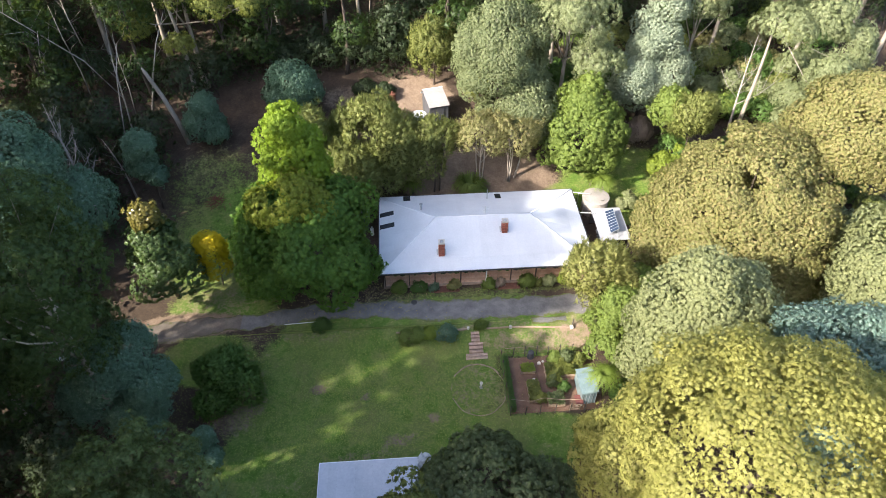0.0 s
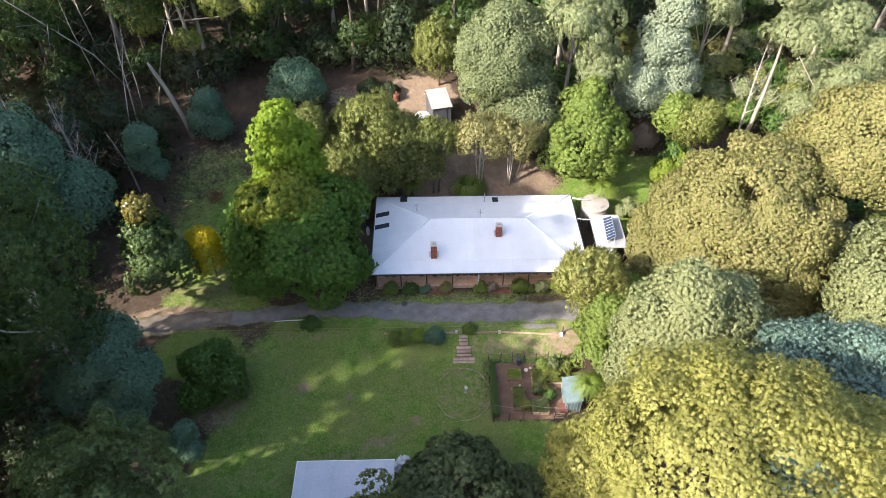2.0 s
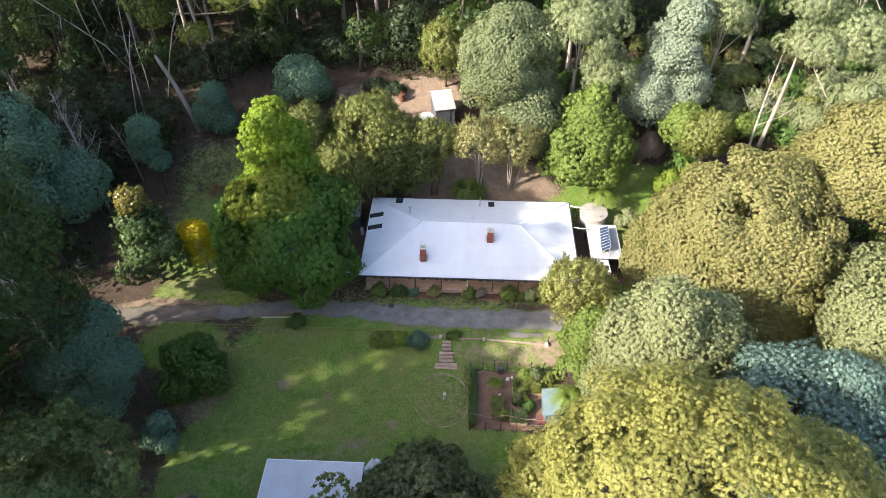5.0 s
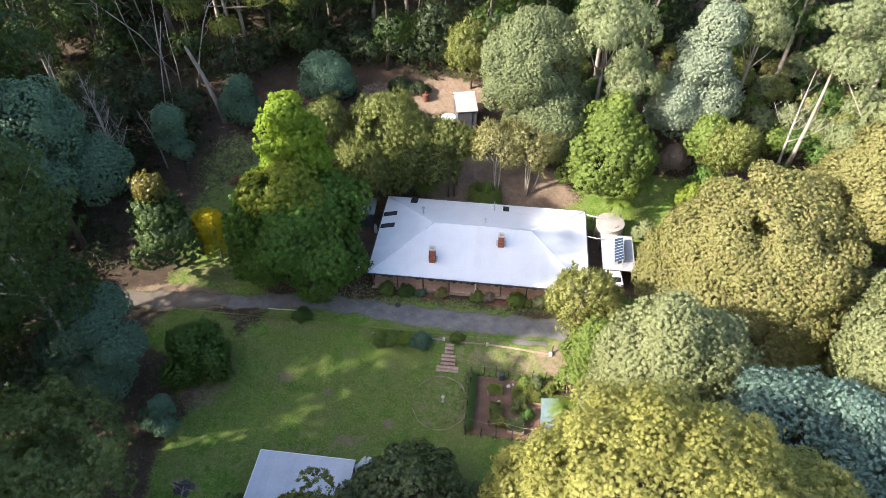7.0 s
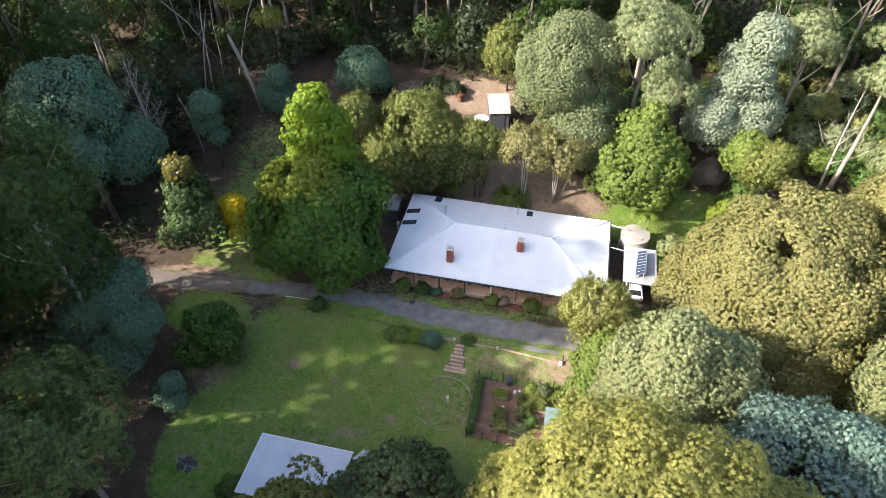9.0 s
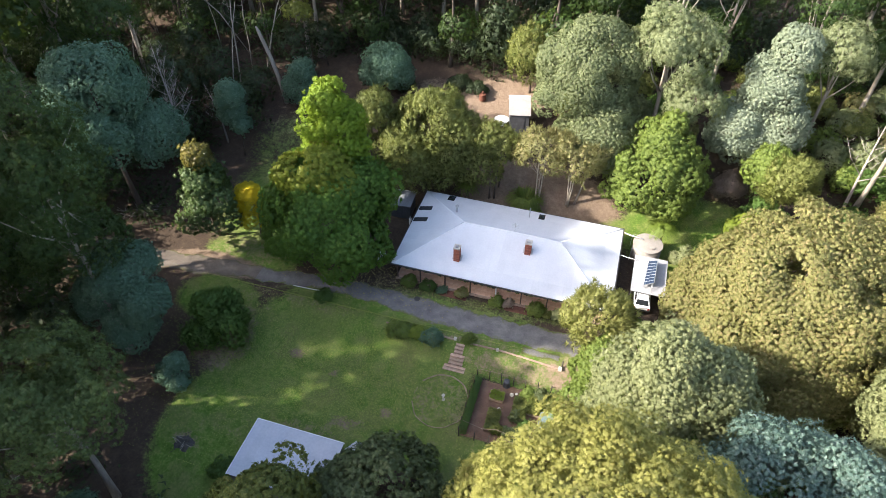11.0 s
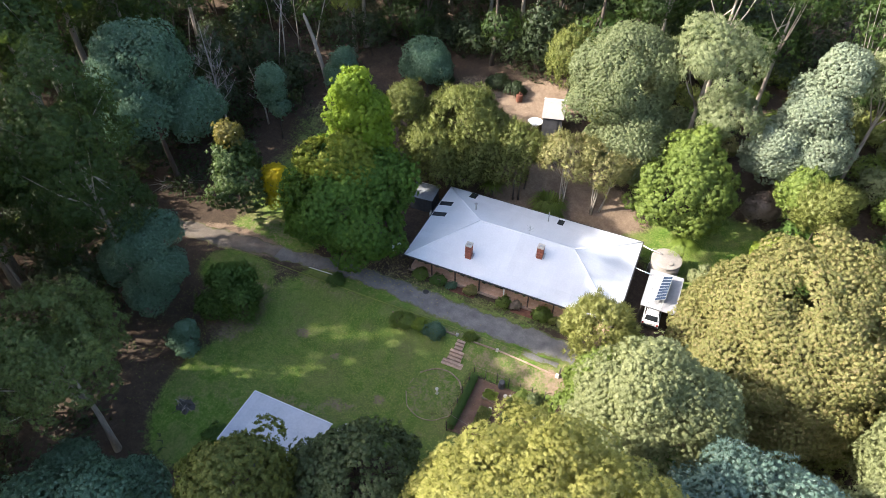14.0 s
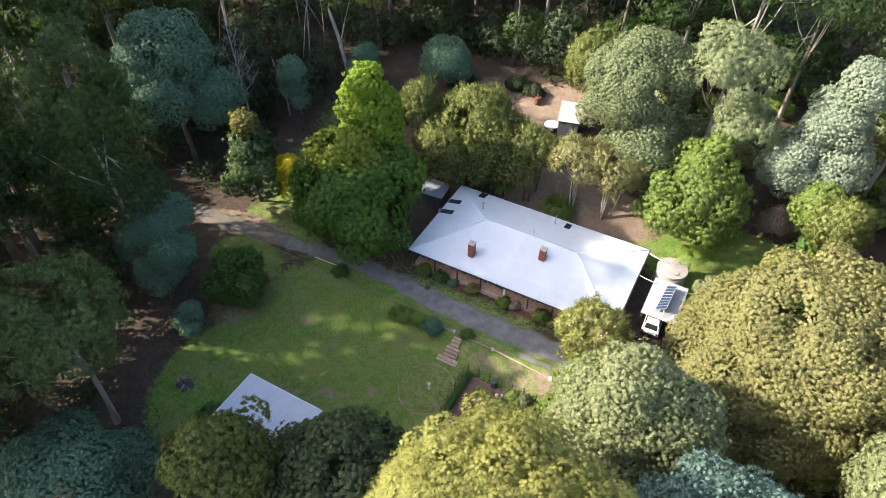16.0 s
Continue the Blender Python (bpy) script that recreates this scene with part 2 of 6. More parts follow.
LEAF = {
    "conifer": leafy("conifer_sprays", (0.0438, 0.111, 0.024), (0.15, 0.26, 0.054), 0.25, odd=(0.175, 0.26, 0.048), share=0.12),
    "brush": leafy("bottlebrush_leaves", (0.13, 0.144, 0.0391), (0.309, 0.312, 0.0978), 0.25, odd=(0.38, 0.35, 0.138), share=0.12),
    "mossy": leafy("mossy_leaves", (0.0562, 0.0813, 0.0168), (0.188, 0.206, 0.048), 0.22, odd=(0.275, 0.263, 0.072), share=0.1),
    "sage": leafy("sage_leaves", (0.045, 0.07, 0.028), (0.14, 0.17, 0.07), 0.2, odd=(0.24, 0.26, 0.14), share=0.08),
    "russet": leafy("russet_leaves", (0.1, 0.1, 0.022), (0.22, 0.18, 0.045), 0.2, 0.3),
    "mapleold": leafy("yellowing_maple_leaves", (0.11, 0.154, 0.015), (0.275, 0.308, 0.035), 0.3, odd=(0.352, 0.319, 0.05), share=0.15),
    "maple": leafy("maple_leaves", (0.028, 0.085, 0.015), (0.115, 0.22, 0.028), 0.32, odd=(0.188, 0.263, 0.036), share=0.06),
    "spire": leafy("lime_leaves", (0.12, 0.21, 0.015), (0.26, 0.357, 0.03), 0.35),
    "magnolia": leafy("glossy_leaves", (0.028, 0.058, 0.016), (0.095, 0.15, 0.045), 0.2, 0.45, (0.24, 0.3, 0.13), 0.12),
    "yellow": leafy("yellow_leaves", (0.55, 0.42, 0.01), (0.82, 0.66, 0.03), 0.35),
    "wattle": leafy("olive_wattle", (0.088, 0.114, 0.0288), (0.242, 0.264, 0.0744), 0.25, odd=(0.319, 0.3, 0.108), share=0.12),
    "teatree": leafy("pale_teatree", (0.145, 0.152, 0.052), (0.327, 0.309, 0.127), 0.25, odd=(0.387, 0.303, 0.162), share=0.22),
    "green": leafy("fresh_green", (0.0875, 0.141, 0.0308), (0.231, 0.296, 0.066), 0.34),
    "box": leafy("grey_green", (0.0925, 0.122, 0.0547), (0.226, 0.26, 0.125), 0.25, odd=(0.288, 0.307, 0.182), share=0.16),
    "olive": leafy("olive_brown", (0.142, 0.15, 0.0456), (0.284, 0.276, 0.102), 0.26, odd=(0.355, 0.252, 0.132), share=0.22),
    "pale": leafy("pale_grey_green", (0.135, 0.157, 0.0662), (0.281, 0.302, 0.144), 0.25, odd=(0.349, 0.358, 0.199), share=0.14),
    "gold": leafy("golden_wattle", (0.275, 0.27, 0.068), (0.38, 0.37, 0.112), 0.38, odd=(0.4, 0.35, 0.15), share=0.1),
    "silver": leafy("silver_wattle", (0.176, 0.22, 0.147), (0.341, 0.391, 0.278), 0.25),
    "blue": leafy("blue_green", (0.088, 0.15, 0.122), (0.178, 0.272, 0.225), 0.22, odd=(0.36, 0.42, 0.39), share=0.12),
    # gum is toned dark for forest shade, gumlit pale for sun
    "gum": leafy("shaded_gum_leaves", (0.0144, 0.036, 0.009), (0.0495, 0.09, 0.018), 0.25, odd=(0.09, 0.117, 0.035), share=0.08),
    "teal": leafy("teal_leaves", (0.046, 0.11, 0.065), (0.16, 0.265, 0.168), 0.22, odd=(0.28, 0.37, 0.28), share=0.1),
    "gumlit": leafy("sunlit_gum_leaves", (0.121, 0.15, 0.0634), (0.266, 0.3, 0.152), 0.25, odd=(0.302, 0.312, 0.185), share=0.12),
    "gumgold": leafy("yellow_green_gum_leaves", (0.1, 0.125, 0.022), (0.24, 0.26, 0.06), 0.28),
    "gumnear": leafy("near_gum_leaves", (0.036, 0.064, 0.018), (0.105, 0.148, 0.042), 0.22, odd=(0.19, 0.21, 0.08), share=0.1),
    "dark": leafy("dark_leaves", (0.03, 0.075, 0.0168), (0.112, 0.195, 0.042), 0.25),
    "fern": leafy("fern_fronds", (0.09, 0.145, 0.022), (0.21, 0.28, 0.05), 0.35),
    "lime": leafy("lime_shrub", (0.14, 0.2, 0.022), (0.27, 0.335, 0.05), 0.33),
    "brown": leafy("dry_twigs", (0.16, 0.11, 0.085), (0.32, 0.25, 0.2), 0.1),
    # scrub: the shade under the high trees is put into this colour
    "scrub": leafy("shaded_forest_scrub", (0.017, 0.03, 0.013), (0.052, 0.076, 0.032), 0.2),
    "fallen": leafy("fallen_leaves", (0.2, 0.15, 0.05), (0.4, 0.33, 0.14), 0.1),
    "turf": leafy("grass_blades", (0.13, 0.19, 0.03), (0.3, 0.33, 0.085), 0.25, patch=0.6),
}

# ---------------------------------------------------------------- helpers for things
YARD = pose(-7.17, 44.83, 0, 0, 0, 5.1)      # the house's own axes: u along the front, v to the back
YARD_I = YARD.inverted()


def smooth(a, b, x):
    t = np.clip((np.asarray(x, float) - a) / (b - a), 0, 1)
    return t * t * (3 - 2 * t)


def ground_z(x, y):
    """The lie of the land: a level shelf for house and drive, a bank down to the lawn, a hillside behind."""
    x, y = np.asarray(x, float), np.asarray(y, float)
    c, s = math.cos(radians(5.1)), math.sin(radians(5.1))
    u, v = (x + 7.17) * c + (y - 44.83) * s, -(x + 7.17) * s + (y - 44.83) * c
    bank = smooth(-5.7, -8.5, v) * (0.35 + 0.65 * smooth(0, 6, u)) + 0.65 * (1 - smooth(0, 6, u)) * smooth(-4.5, -13, v)
    z = -1.05 * bank - 0.02 * np.clip(-9 - v, 0, 60)
    rise = np.clip(v - 13.2, 0, 200)
    z = z + (0.26 * (1 - smooth(14, 25, u)) + 0.1 * smooth(14, 25, u)) * rise * smooth(0, 6, rise)
    z = z + 0.06 * np.clip(np.hypot(x, y - 40) - 45, 0, 600)
    z = z + 0.05 * np.sin(x * 0.9 + 1.3 * np.sin(y * 0.37)) * np.sin(y * 0.8) * (1 - smooth(-6, -4, v) * (1 - smooth(12, 14, v)))
    return z


def gz(x, y):
    return float(ground_z(x, y))


def uv(u, v, z=None, rz=0.0, lift=0.0):
    """A pose in the house's axes; without z it stands on the ground."""
    p = YARD @ Vector((u, v, 0))
    if z is None:
        z = gz(p.x, p.y)
    return pose(p.x, p.y, z + lift, 0, 0, 5.1 + rz)


class Geo:
    """Vertices and faces of one mesh."""

    def __init__(self):
        self.v, self.f = [], []

    def add(self, verts, faces):
        n = len(self.v)
        self.v += [tuple(p) for p in verts]
        self.f += [tuple(n + i for i in f) for f in faces]
        return self

    def hexa(self, lo, hi):
        """From a lower and an upper ring of equally many points."""
        n = len(lo)
        return self.add([*lo, *hi], [tuple(range(n))[::-1], tuple(range(n, 2 * n))] + [(i, (i + 1) % n, n + (i + 1) % n, n + i) for i in range(n)])

    def box(self, x0, x1, y0, y1, z0, z1, ch=0.0):
        """A box, its upper edges chamfered by ch."""
        q = [(x0, y0), (x1, y0), (x1, y1), (x0, y1)]
        if not ch:
            return self.hexa([(*p, z0) for p in q], [(*p, z1) for p in q])
        i = [(x0 + ch, y0 + ch), (x1 - ch, y0 + ch), (x1 - ch, y1 - ch), (x0 + ch, y1 - ch)]
        n = len(self.v)
        self.v += [(*p, z0) for p in q] + [(*p, z1 - ch) for p in q] + [(*p, z1) for p in i]
        self.f += [(n + 3, n + 2, n + 1, n), (n + 8, n + 9, n + 10, n + 11)]
        for b in (0, 4):
            self.f += [(n + b + k, n + b + (k + 1) % 4, n + b + 4 + (k + 1) % 4, n + b + 4 + k) for k in range(4)]
        return self

    def tube(self, pts, radii, n=8, cap=True):
        pts = [Vector(p) for p in pts]
        rings = []
        for i, p in enumerate(pts):
            d = (pts[min(i + 1, len(pts) - 1)] - pts[max(i - 1, 0)]).normalized()
            a = d.orthogonal().normalized() if abs(d.z) < 0.9 else Vector((1, 0, 0)).cross(d).normalized()
            b = d.cross(a)
            rings.append([p + radii[i] * (math.cos(2 * math.pi * k / n) * a + math.sin(2 * math.pi * k / n) * b) for k in range(n)])
        m = len(self.v)
        for r in rings:
            self.v += [tuple(p) for p in r]
        for i in range(len(rings) - 1):
            for k in range(n):
                self.f.append((m + i * n + k, m + i * n + (k + 1) % n, m + (i + 1) * n + (k + 1) % n, m + (i + 1) * n + k))
        if cap:
            e = m + (len(rings) - 1) * n
            self.f += [tuple(range(m, m + n))[::-1], tuple(range(e, e + n))]
        return self

    def cyl(self, x, y, z0, z1, r0, r1=None, n=12):
        r1 = r0 if r1 is None else r1
        ring = [(math.cos(2 * math.pi * k / n), math.sin(2 * math.pi * k / n)) for k in range(n)]
        return self.hexa([(x + r0 * c, y + r0 * s, z0) for c, s in ring], [(x + r1 * c, y + r1 * s, z1) for c, s in ring])

    def mesh(self, name, material, flat=True):
        me = bpy.data.meshes.new(name)
        me.from_pydata(self.v, [], self.f)
        me.materials.append(material)
        if not flat:
            me.polygons.foreach_set("use_smooth", [True] * len(me.polygons))
        me.update()
        return me


def part(name, geo, material, parent, label="", flat=True):
    ob = new(name, geo if isinstance(geo, bpy.types.Mesh) else geo.mesh(name, material, flat))
    ob.parent = parent
    return tagged(ob, label)


def thing(name, m, label, category, group="", kind=""):
    ob = new(name)
    ob.matrix_basis = m
    return tagged(ob, label, category, group, kind)


def solid(name, geo, material, m, label, category, group="", kind="", flat=True):
    ob = new(name, geo.mesh(name, material, flat))
    ob.matrix_basis = m
    return tagged(ob, label, category, group, kind)


# ---------------------------------------------------------------- leaves
def leaf_mesh(name, material, *how):
    return quads(name, material, *leaf_quads(*how))


def leaf_quads(pos, nor, length, width, droop=0.0, per=3, rng=None, jitter=0.5):
    """Sprays of pointed leaves: per leaves round each place, facing about along nor."""
    n = len(pos) * per
    p = np.repeat(pos, per, 0)
    w = np.repeat(nor, per, 0) + rng.normal(0, jitter, (n, 3))
    w /= np.linalg.norm(w, axis=1, keepdims=True) + 1e-9
    a = rng.normal(0, 1, (n, 3)) - np.array([0, 0, droop])
    a -= (a * w).sum(1, keepdims=True) * w
    a /= np.linalg.norm(a, axis=1, keepdims=True) + 1e-9
    b = np.cross(w, a)
    ln = (length * rng.uniform(0.65, 1.3, n))[:, None]
    wd = (width * rng.uniform(0.65, 1.3, n))[:, None]
    p = p - a * ln * 0.25
    v = np.stack([p, p + a * ln * 0.45 - b * wd * 0.5, p + a * ln, p + a * ln * 0.45 + b * wd * 0.5], 1).reshape(-1, 3)
    o = np.repeat(nor, per, 0)
    o = 0.6 * o / (np.linalg.norm(o, axis=1, keepdims=True) + 1e-9) + 0.4 * w
    o /= np.linalg.norm(o, axis=1, keepdims=True) + 1e-9
    return v, np.repeat(o, 4, 0)


def quads(name, material, v, normals=None, tone=None, n=4):
    """Leaves of n corners, each by itself; normals follow the mass of leaves that they belong to, tone the spray."""
    v = np.asarray(v, np.float32)
    k = len(v) // n
    me = bpy.data.meshes.new(name)
    me.vertices.add(n * k)
    me.vertices.foreach_set("co", v.ravel())
    me.loops.add(n * k)
    me.loops.foreach_set("vertex_index", np.arange(n * k, dtype=np.int32))
    me.polygons.add(k)
    me.polygons.foreach_set("loop_start", np.arange(0, n * k, n, dtype=np.int32))
    me.materials.append(material)
    me.update(calc_edges=True)
    if normals is not None:
        me.polygons.foreach_set("use_smooth", np.ones(k, dtype=bool))
        me.normals_split_custom_set_from_vertices(np.asarray(normals, np.float32))
    if tone is None:
        tone = np.random.default_rng(k).random(k)
    at = me.attributes.new("tone", "FLOAT", "POINT")
    at.data.foreach_set("value", np.repeat(tone, n).astype(np.float32))
    return me


def ball(n, rng, low=-1.0):
    z = rng.uniform(low, 1, n)
    t = rng.uniform(0, 2 * math.pi, n)
    s = np.sqrt(1 - z * z)
    return np.stack([s * np.cos(t), s * np.sin(t), z], 1)


def even(n, rng, low=-1.0):
    """Directions spread evenly over the ball above low, a little shaken."""
    k = np.arange(n)
    z = np.clip(1 - (1 - low) * (k + 0.5) / n + rng.normal(0, 0.35 / max(n, 1), n), -1, 1)
    t = k * 2.39996 + rng.uniform(0, 6.28) + rng.normal(0, 0.9 / math.sqrt(max(n, 1)), n)
    r = np.sqrt(1 - z * z)
    return np.stack([r * np.cos(t), r * np.sin(t), z], 1)


# kind: mass size, spray size, leaf length and width, leaves to a spray, droop, filling (0: on the hull, 1: all through), gaps
HABIT = {
    "broad": (1.15, 0.36, 0.22, 0.16, 11, 0.4, 0.05, 0.1),
    "dense": (1.3, 0.25, 0.14, 0.085, 7, 0.0, 0.0, 0.06),
    "fine": (1.5, 0.33, 0.22, 0.04, 13, 0.3, 0.0, 0.01),
    "plume": (0.95, 0.4, 0.42, 0.06, 15, -0.8, 0.1, 0.14),
    "gum": (1.1, 0.4, 0.26, 0.09, 13, 1.2, 0.5, 0.38),
    "far": (1.5, 0.85, 0.32, 0.14, 6, 0.8, 0.25, 0.2),
    "mid": (1.0, 0.5, 0.26, 0.12, 7, 0.2, 0.15, 0.1),
}


def lobes_of(hulls, size, fill, gap, rng, skin=0.0):
    """Smaller rounded masses that make up the crown, over its hulls."""
    out = []
    for cx, cy, cz, r, h in hulls:
        sz = min(size, 0.42 * r)
        n = max(9, int(2 * math.pi * r * (r + h) * 0.66 / (sz * sz * (1.1 if fill < 0.04 else 1.4))))
        d = ball(n, rng, -0.3)
        ph = rng.uniform(0, 6.28, 4)
        az = np.arctan2(d[:, 1], d[:, 0])
        knobs = max(7, int(0.9 * (r / sz) ** 2))             # the crown billows out between boughs
        b = even(knobs, rng, -0.5) + rng.normal(0, 0.12, (knobs, 3))
        b /= np.linalg.norm(b, axis=1, keepdims=True)
        near = np.arccos(np.clip(d @ b.T, -1, 1))
        own = near.argmin(1)
        apart = math.sqrt(9.4 / knobs)
        swell = (0.28 if fill < 0.04 else 0.5) * apart * (0.28 - (near.min(1) / apart) ** 2 * 1.6) + rng.normal(0, 0.05, knobs)[own]
        wob = 1 + (0.06 * np.sin(3 * az + ph[0]) + 0.04 * np.sin(5 * az + 4 * d[:, 2] + ph[2])) * (1 - d[:, 2] ** 2) + 0.05 * np.sin(5 * d[:, 2] + ph[1]) + swell + rng.normal(0, 0.045 if fill < 0.04 else 0.075, n)
        hull = max(0.4, 1 - (0.8 * sz + skin) / r)
        deep = np.where(rng.random(n) < fill, rng.uniform(0.3, hull, n), hull)
        s = sz * rng.uniform(0.5, 1.4, n)
        c = d * np.stack([wob * r * deep, wob * r * deep, wob * h * deep], 1) + np.array([cx, cy, cz])
        keep = rng.random(n) > gap
        for bx, by, bz, br, bh in hulls:            # nothing deep inside a neighbouring mass
            if (bx, by, bz) != (cx, cy, cz):
                keep &= np.linalg.norm((c - [bx, by, bz]) / [br, br, bh], axis=1) > 0.66
        out += [(c[i], s[i], d[i]) for i in range(n) if keep[i]]
    return out


def unit(v):
    return v / (np.linalg.norm(v, axis=1, keepdims=True) + 1e-9)


def leaf_tris(p, face, length, width, droop, rng, jitter, along=None):
    """One pointed leaf at each place; feathery ones point along."""
    n = len(p)
    if along is None:
        w = unit(face + rng.normal(0, jitter, (n, 3)))
        a = rng.normal(0, 1, (n, 3)) - np.array([0, 0, droop])
        a = unit(a - (a * w).sum(1, keepdims=True) * w)
    else:
        a = unit(along + rng.normal(0, 0.4, (n, 3)))
        w = face + rng.normal(0, jitter, (n, 3))
        w = unit(w - (w * a).sum(1, keepdims=True) * a)
    b = np.cross(w, a)
    ln = (length * rng.uniform(0.6, 1.35, n))[:, None]
    wd = (width * rng.uniform(0.6, 1.35, n))[:, None]
    p = p - a * ln * 0.35
    return np.stack([p + b * wd * 0.5, p - b * wd * 0.5, p + a * ln], 1), w


def crown_mesh(name, material, hulls, habit, rng, rich=1.0, scale=1.0):
    """Masses over the hulls, sprays over each mass, leaves round each spray, and larger inner leaves under them, toned
    darker as crown shade.
    """
    size, rc, ln, wd, per, droop, fill, gap = HABIT[habit]
    size, rc, grow = size * scale, rc * scale ** 0.7, scale ** 0.6
    lobes = lobes_of(hulls, size, fill, gap, rng, 0.6 * rc)
    pos, nor = [], []
    for c, s, out in lobes:
        k = max(4, int(2.6 * s * s / (rc * rc)))
        d = even(k, rng, -0.8)
        flip = (d @ out) < -0.3
        d[flip] = -d[flip]
        pos.append(c + d * np.array([s, s, s * (1.2 if habit == "plume" else 0.9)]) * (1 - 0.2 * rng.random(k)[:, None] ** 2))
        nor.append(unit(0.75 * d + 0.6 * out))
        stray = rng.random(k) < 0.07
        pos[-1][stray] += nor[-1][stray] * rc * rng.uniform(0.6, 1.5, (int(stray.sum()), 1))
    pos, nor = np.concatenate(pos), np.concatenate(nor)
    tone, big = rng.random(len(pos)), rng.uniform(0.75, 1.25, len(pos))[:, None]
    m = max(4, int(per * rich))

    def round_spray(count, bend):
        """Directions over the outer half of each spray."""
        n = np.repeat(nor, count, 0)
        f = ball(len(n), rng)
        back = (f * n).sum(1) < 0
        f[back] = -f[back]
        return unit(f + bend * n), n

    tall = np.array([1, 1, 1.35 if habit == "plume" else 0.9])
    f, n2 = round_spray(m, 0.15)
    near, far = (0.3, 0.85) if habit == "fine" else (0.6, 0.42)
    p = np.repeat(pos, m, 0) + f * tall * rc * np.repeat(big, m, 0) * (near + far * rng.random((len(f), 1)))
    way = {"plume": f + 0.5 * n2 + np.array([0.25, 0.1, 0.55]), "fine": f + 0.4 * n2 - np.array([0, 0, 0.25])}.get(habit)
    v1, w1 = leaf_tris(p, f + 0.3 * n2, ln * grow, wd * grow, droop, rng, 0.45, way)
    by_mass, by_spray, by_leaf = {"fine": (0.8, 0.2, 0.3), "broad": (0.4, 0.75, 0.35), "dense": (0.45, 0.75, 0.2)}.get(habit, (0.45, 0.6, 0.3))
    o1 = unit(by_mass * n2 + by_spray * f + by_leaf * w1)
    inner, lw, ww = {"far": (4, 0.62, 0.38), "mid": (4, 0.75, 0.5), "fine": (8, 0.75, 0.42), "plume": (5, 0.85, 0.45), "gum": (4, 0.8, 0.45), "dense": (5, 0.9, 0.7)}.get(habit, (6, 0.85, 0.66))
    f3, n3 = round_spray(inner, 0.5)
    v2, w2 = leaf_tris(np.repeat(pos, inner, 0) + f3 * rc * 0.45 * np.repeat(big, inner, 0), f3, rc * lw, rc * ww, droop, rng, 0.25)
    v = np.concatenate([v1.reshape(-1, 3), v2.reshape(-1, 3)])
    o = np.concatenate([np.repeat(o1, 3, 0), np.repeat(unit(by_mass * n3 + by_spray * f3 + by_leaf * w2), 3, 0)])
    # 0.6 darkens the inner leaves: inner shade put into their tone
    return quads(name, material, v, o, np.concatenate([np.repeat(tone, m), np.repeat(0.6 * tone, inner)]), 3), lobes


def trunk_geo(base, top, r0, lobes, rng, limbs=6, fork=0.45, reach=0.0):
    """A tapered, slightly bent trunk from base to top, with limbs that reach into the crown."""
    g, out = Geo(), []
    base, top = Vector(base), Vector(top)
    bend = Vector((float(rng.normal(0, 0.3)), float(rng.normal(0, 0.3)), 0))
    pts = [base.lerp(top, float(t)) + bend * math.sin(math.pi * float(t)) for t in np.linspace(0, 1, 7)]
    pts[0].z -= 0.4
    g.tube(pts, [r0 * 1.25] + [r0 * (1 - 0.82 * float(t)) for t in np.linspace(0, 1, 7)[1:]], 9)
    if lobes:
        for i in rng.choice(len(lobes), min(limbs, len(lobes)), replace=False):
            c = Vector(lobes[i][0]) + Vector(lobes[i][2]) * float(lobes[i][1]) * reach
            t = float(rng.uniform(fork, 0.9))
            a = base.lerp(top, t) + bend * math.sin(math.pi * t)
            mid = a.lerp(c, 0.55) + Vector((0, 0, -0.08 * (c - a).length))
            r = r0 * (1 - 0.82 * t) * 0.6
            out.append(Geo().tube([a, mid, c], [r, r * 0.65, r * 0.25], 6))
    return g, out


SEED = [10]


def tree(name, label, x, y, hulls, leaf, habit, bark=None, r0=0.2, rich=1.0, scale=1.0, limbs=6, foot=None, category="tree", group="", stems=1, lean=None, turned=None, split=True):
    """A tree: hulls are the crown's masses, as x, y, height and radii about its foot."""
    SEED[0] += 1
    rng = np.random.default_rng(SEED[0])
    base = thing(name, pose(x, y, gz(x, y)), label, category, group)
    me, lobes = crown_mesh("crown", LEAF[leaf], hulls, habit, rng, rich, scale)
    part("crown", me, None, base)
    if turned:                                  # a mass of the crown in another colour
        hue, mass, what = turned
        part("upper_crown", crown_mesh("upper_crown", LEAF[hue], mass, habit, rng, rich, scale)[0], None, base, what)
    tip = max(hulls, key=lambda h: h[2] + 0.5 * h[4])
    for s in range(stems):
        off = (0, 0) if stems == 1 else rng.uniform(-0.9, 0.9, 2)
        g, limbs_of = trunk_geo((off[0] + (lean[0] if lean else 0), off[1] + (lean[1] if lean else 0), 0), (tip[0] + off[0] * 2, tip[1] + off[1] * 2, tip[2] + 0.3 * tip[4]), r0, lobes, rng, limbs, reach=0.75 if bark is M_GUM else 0.0)
        if not split:                           # far trees: trunk and limbs in one piece
            for b in limbs_of:
                n = len(g.v)
                g.v += b.v
                g.f += [tuple(i + n for i in f) for f in b.f]
        trunk = part("trunk", g, bark or M_BARK, base, flat=False)
        for b in limbs_of if split else ():
            part("limb", b, bark or M_BARK, trunk, flat=False)
    return base

# ---------------------------------------------------------------- ground and drive


def axis(parts):
    out = []
    for a, b, n in parts:
        out += list(np.linspace(a, b, n, endpoint=False))
    return np.array(out + [parts[-1][1]])


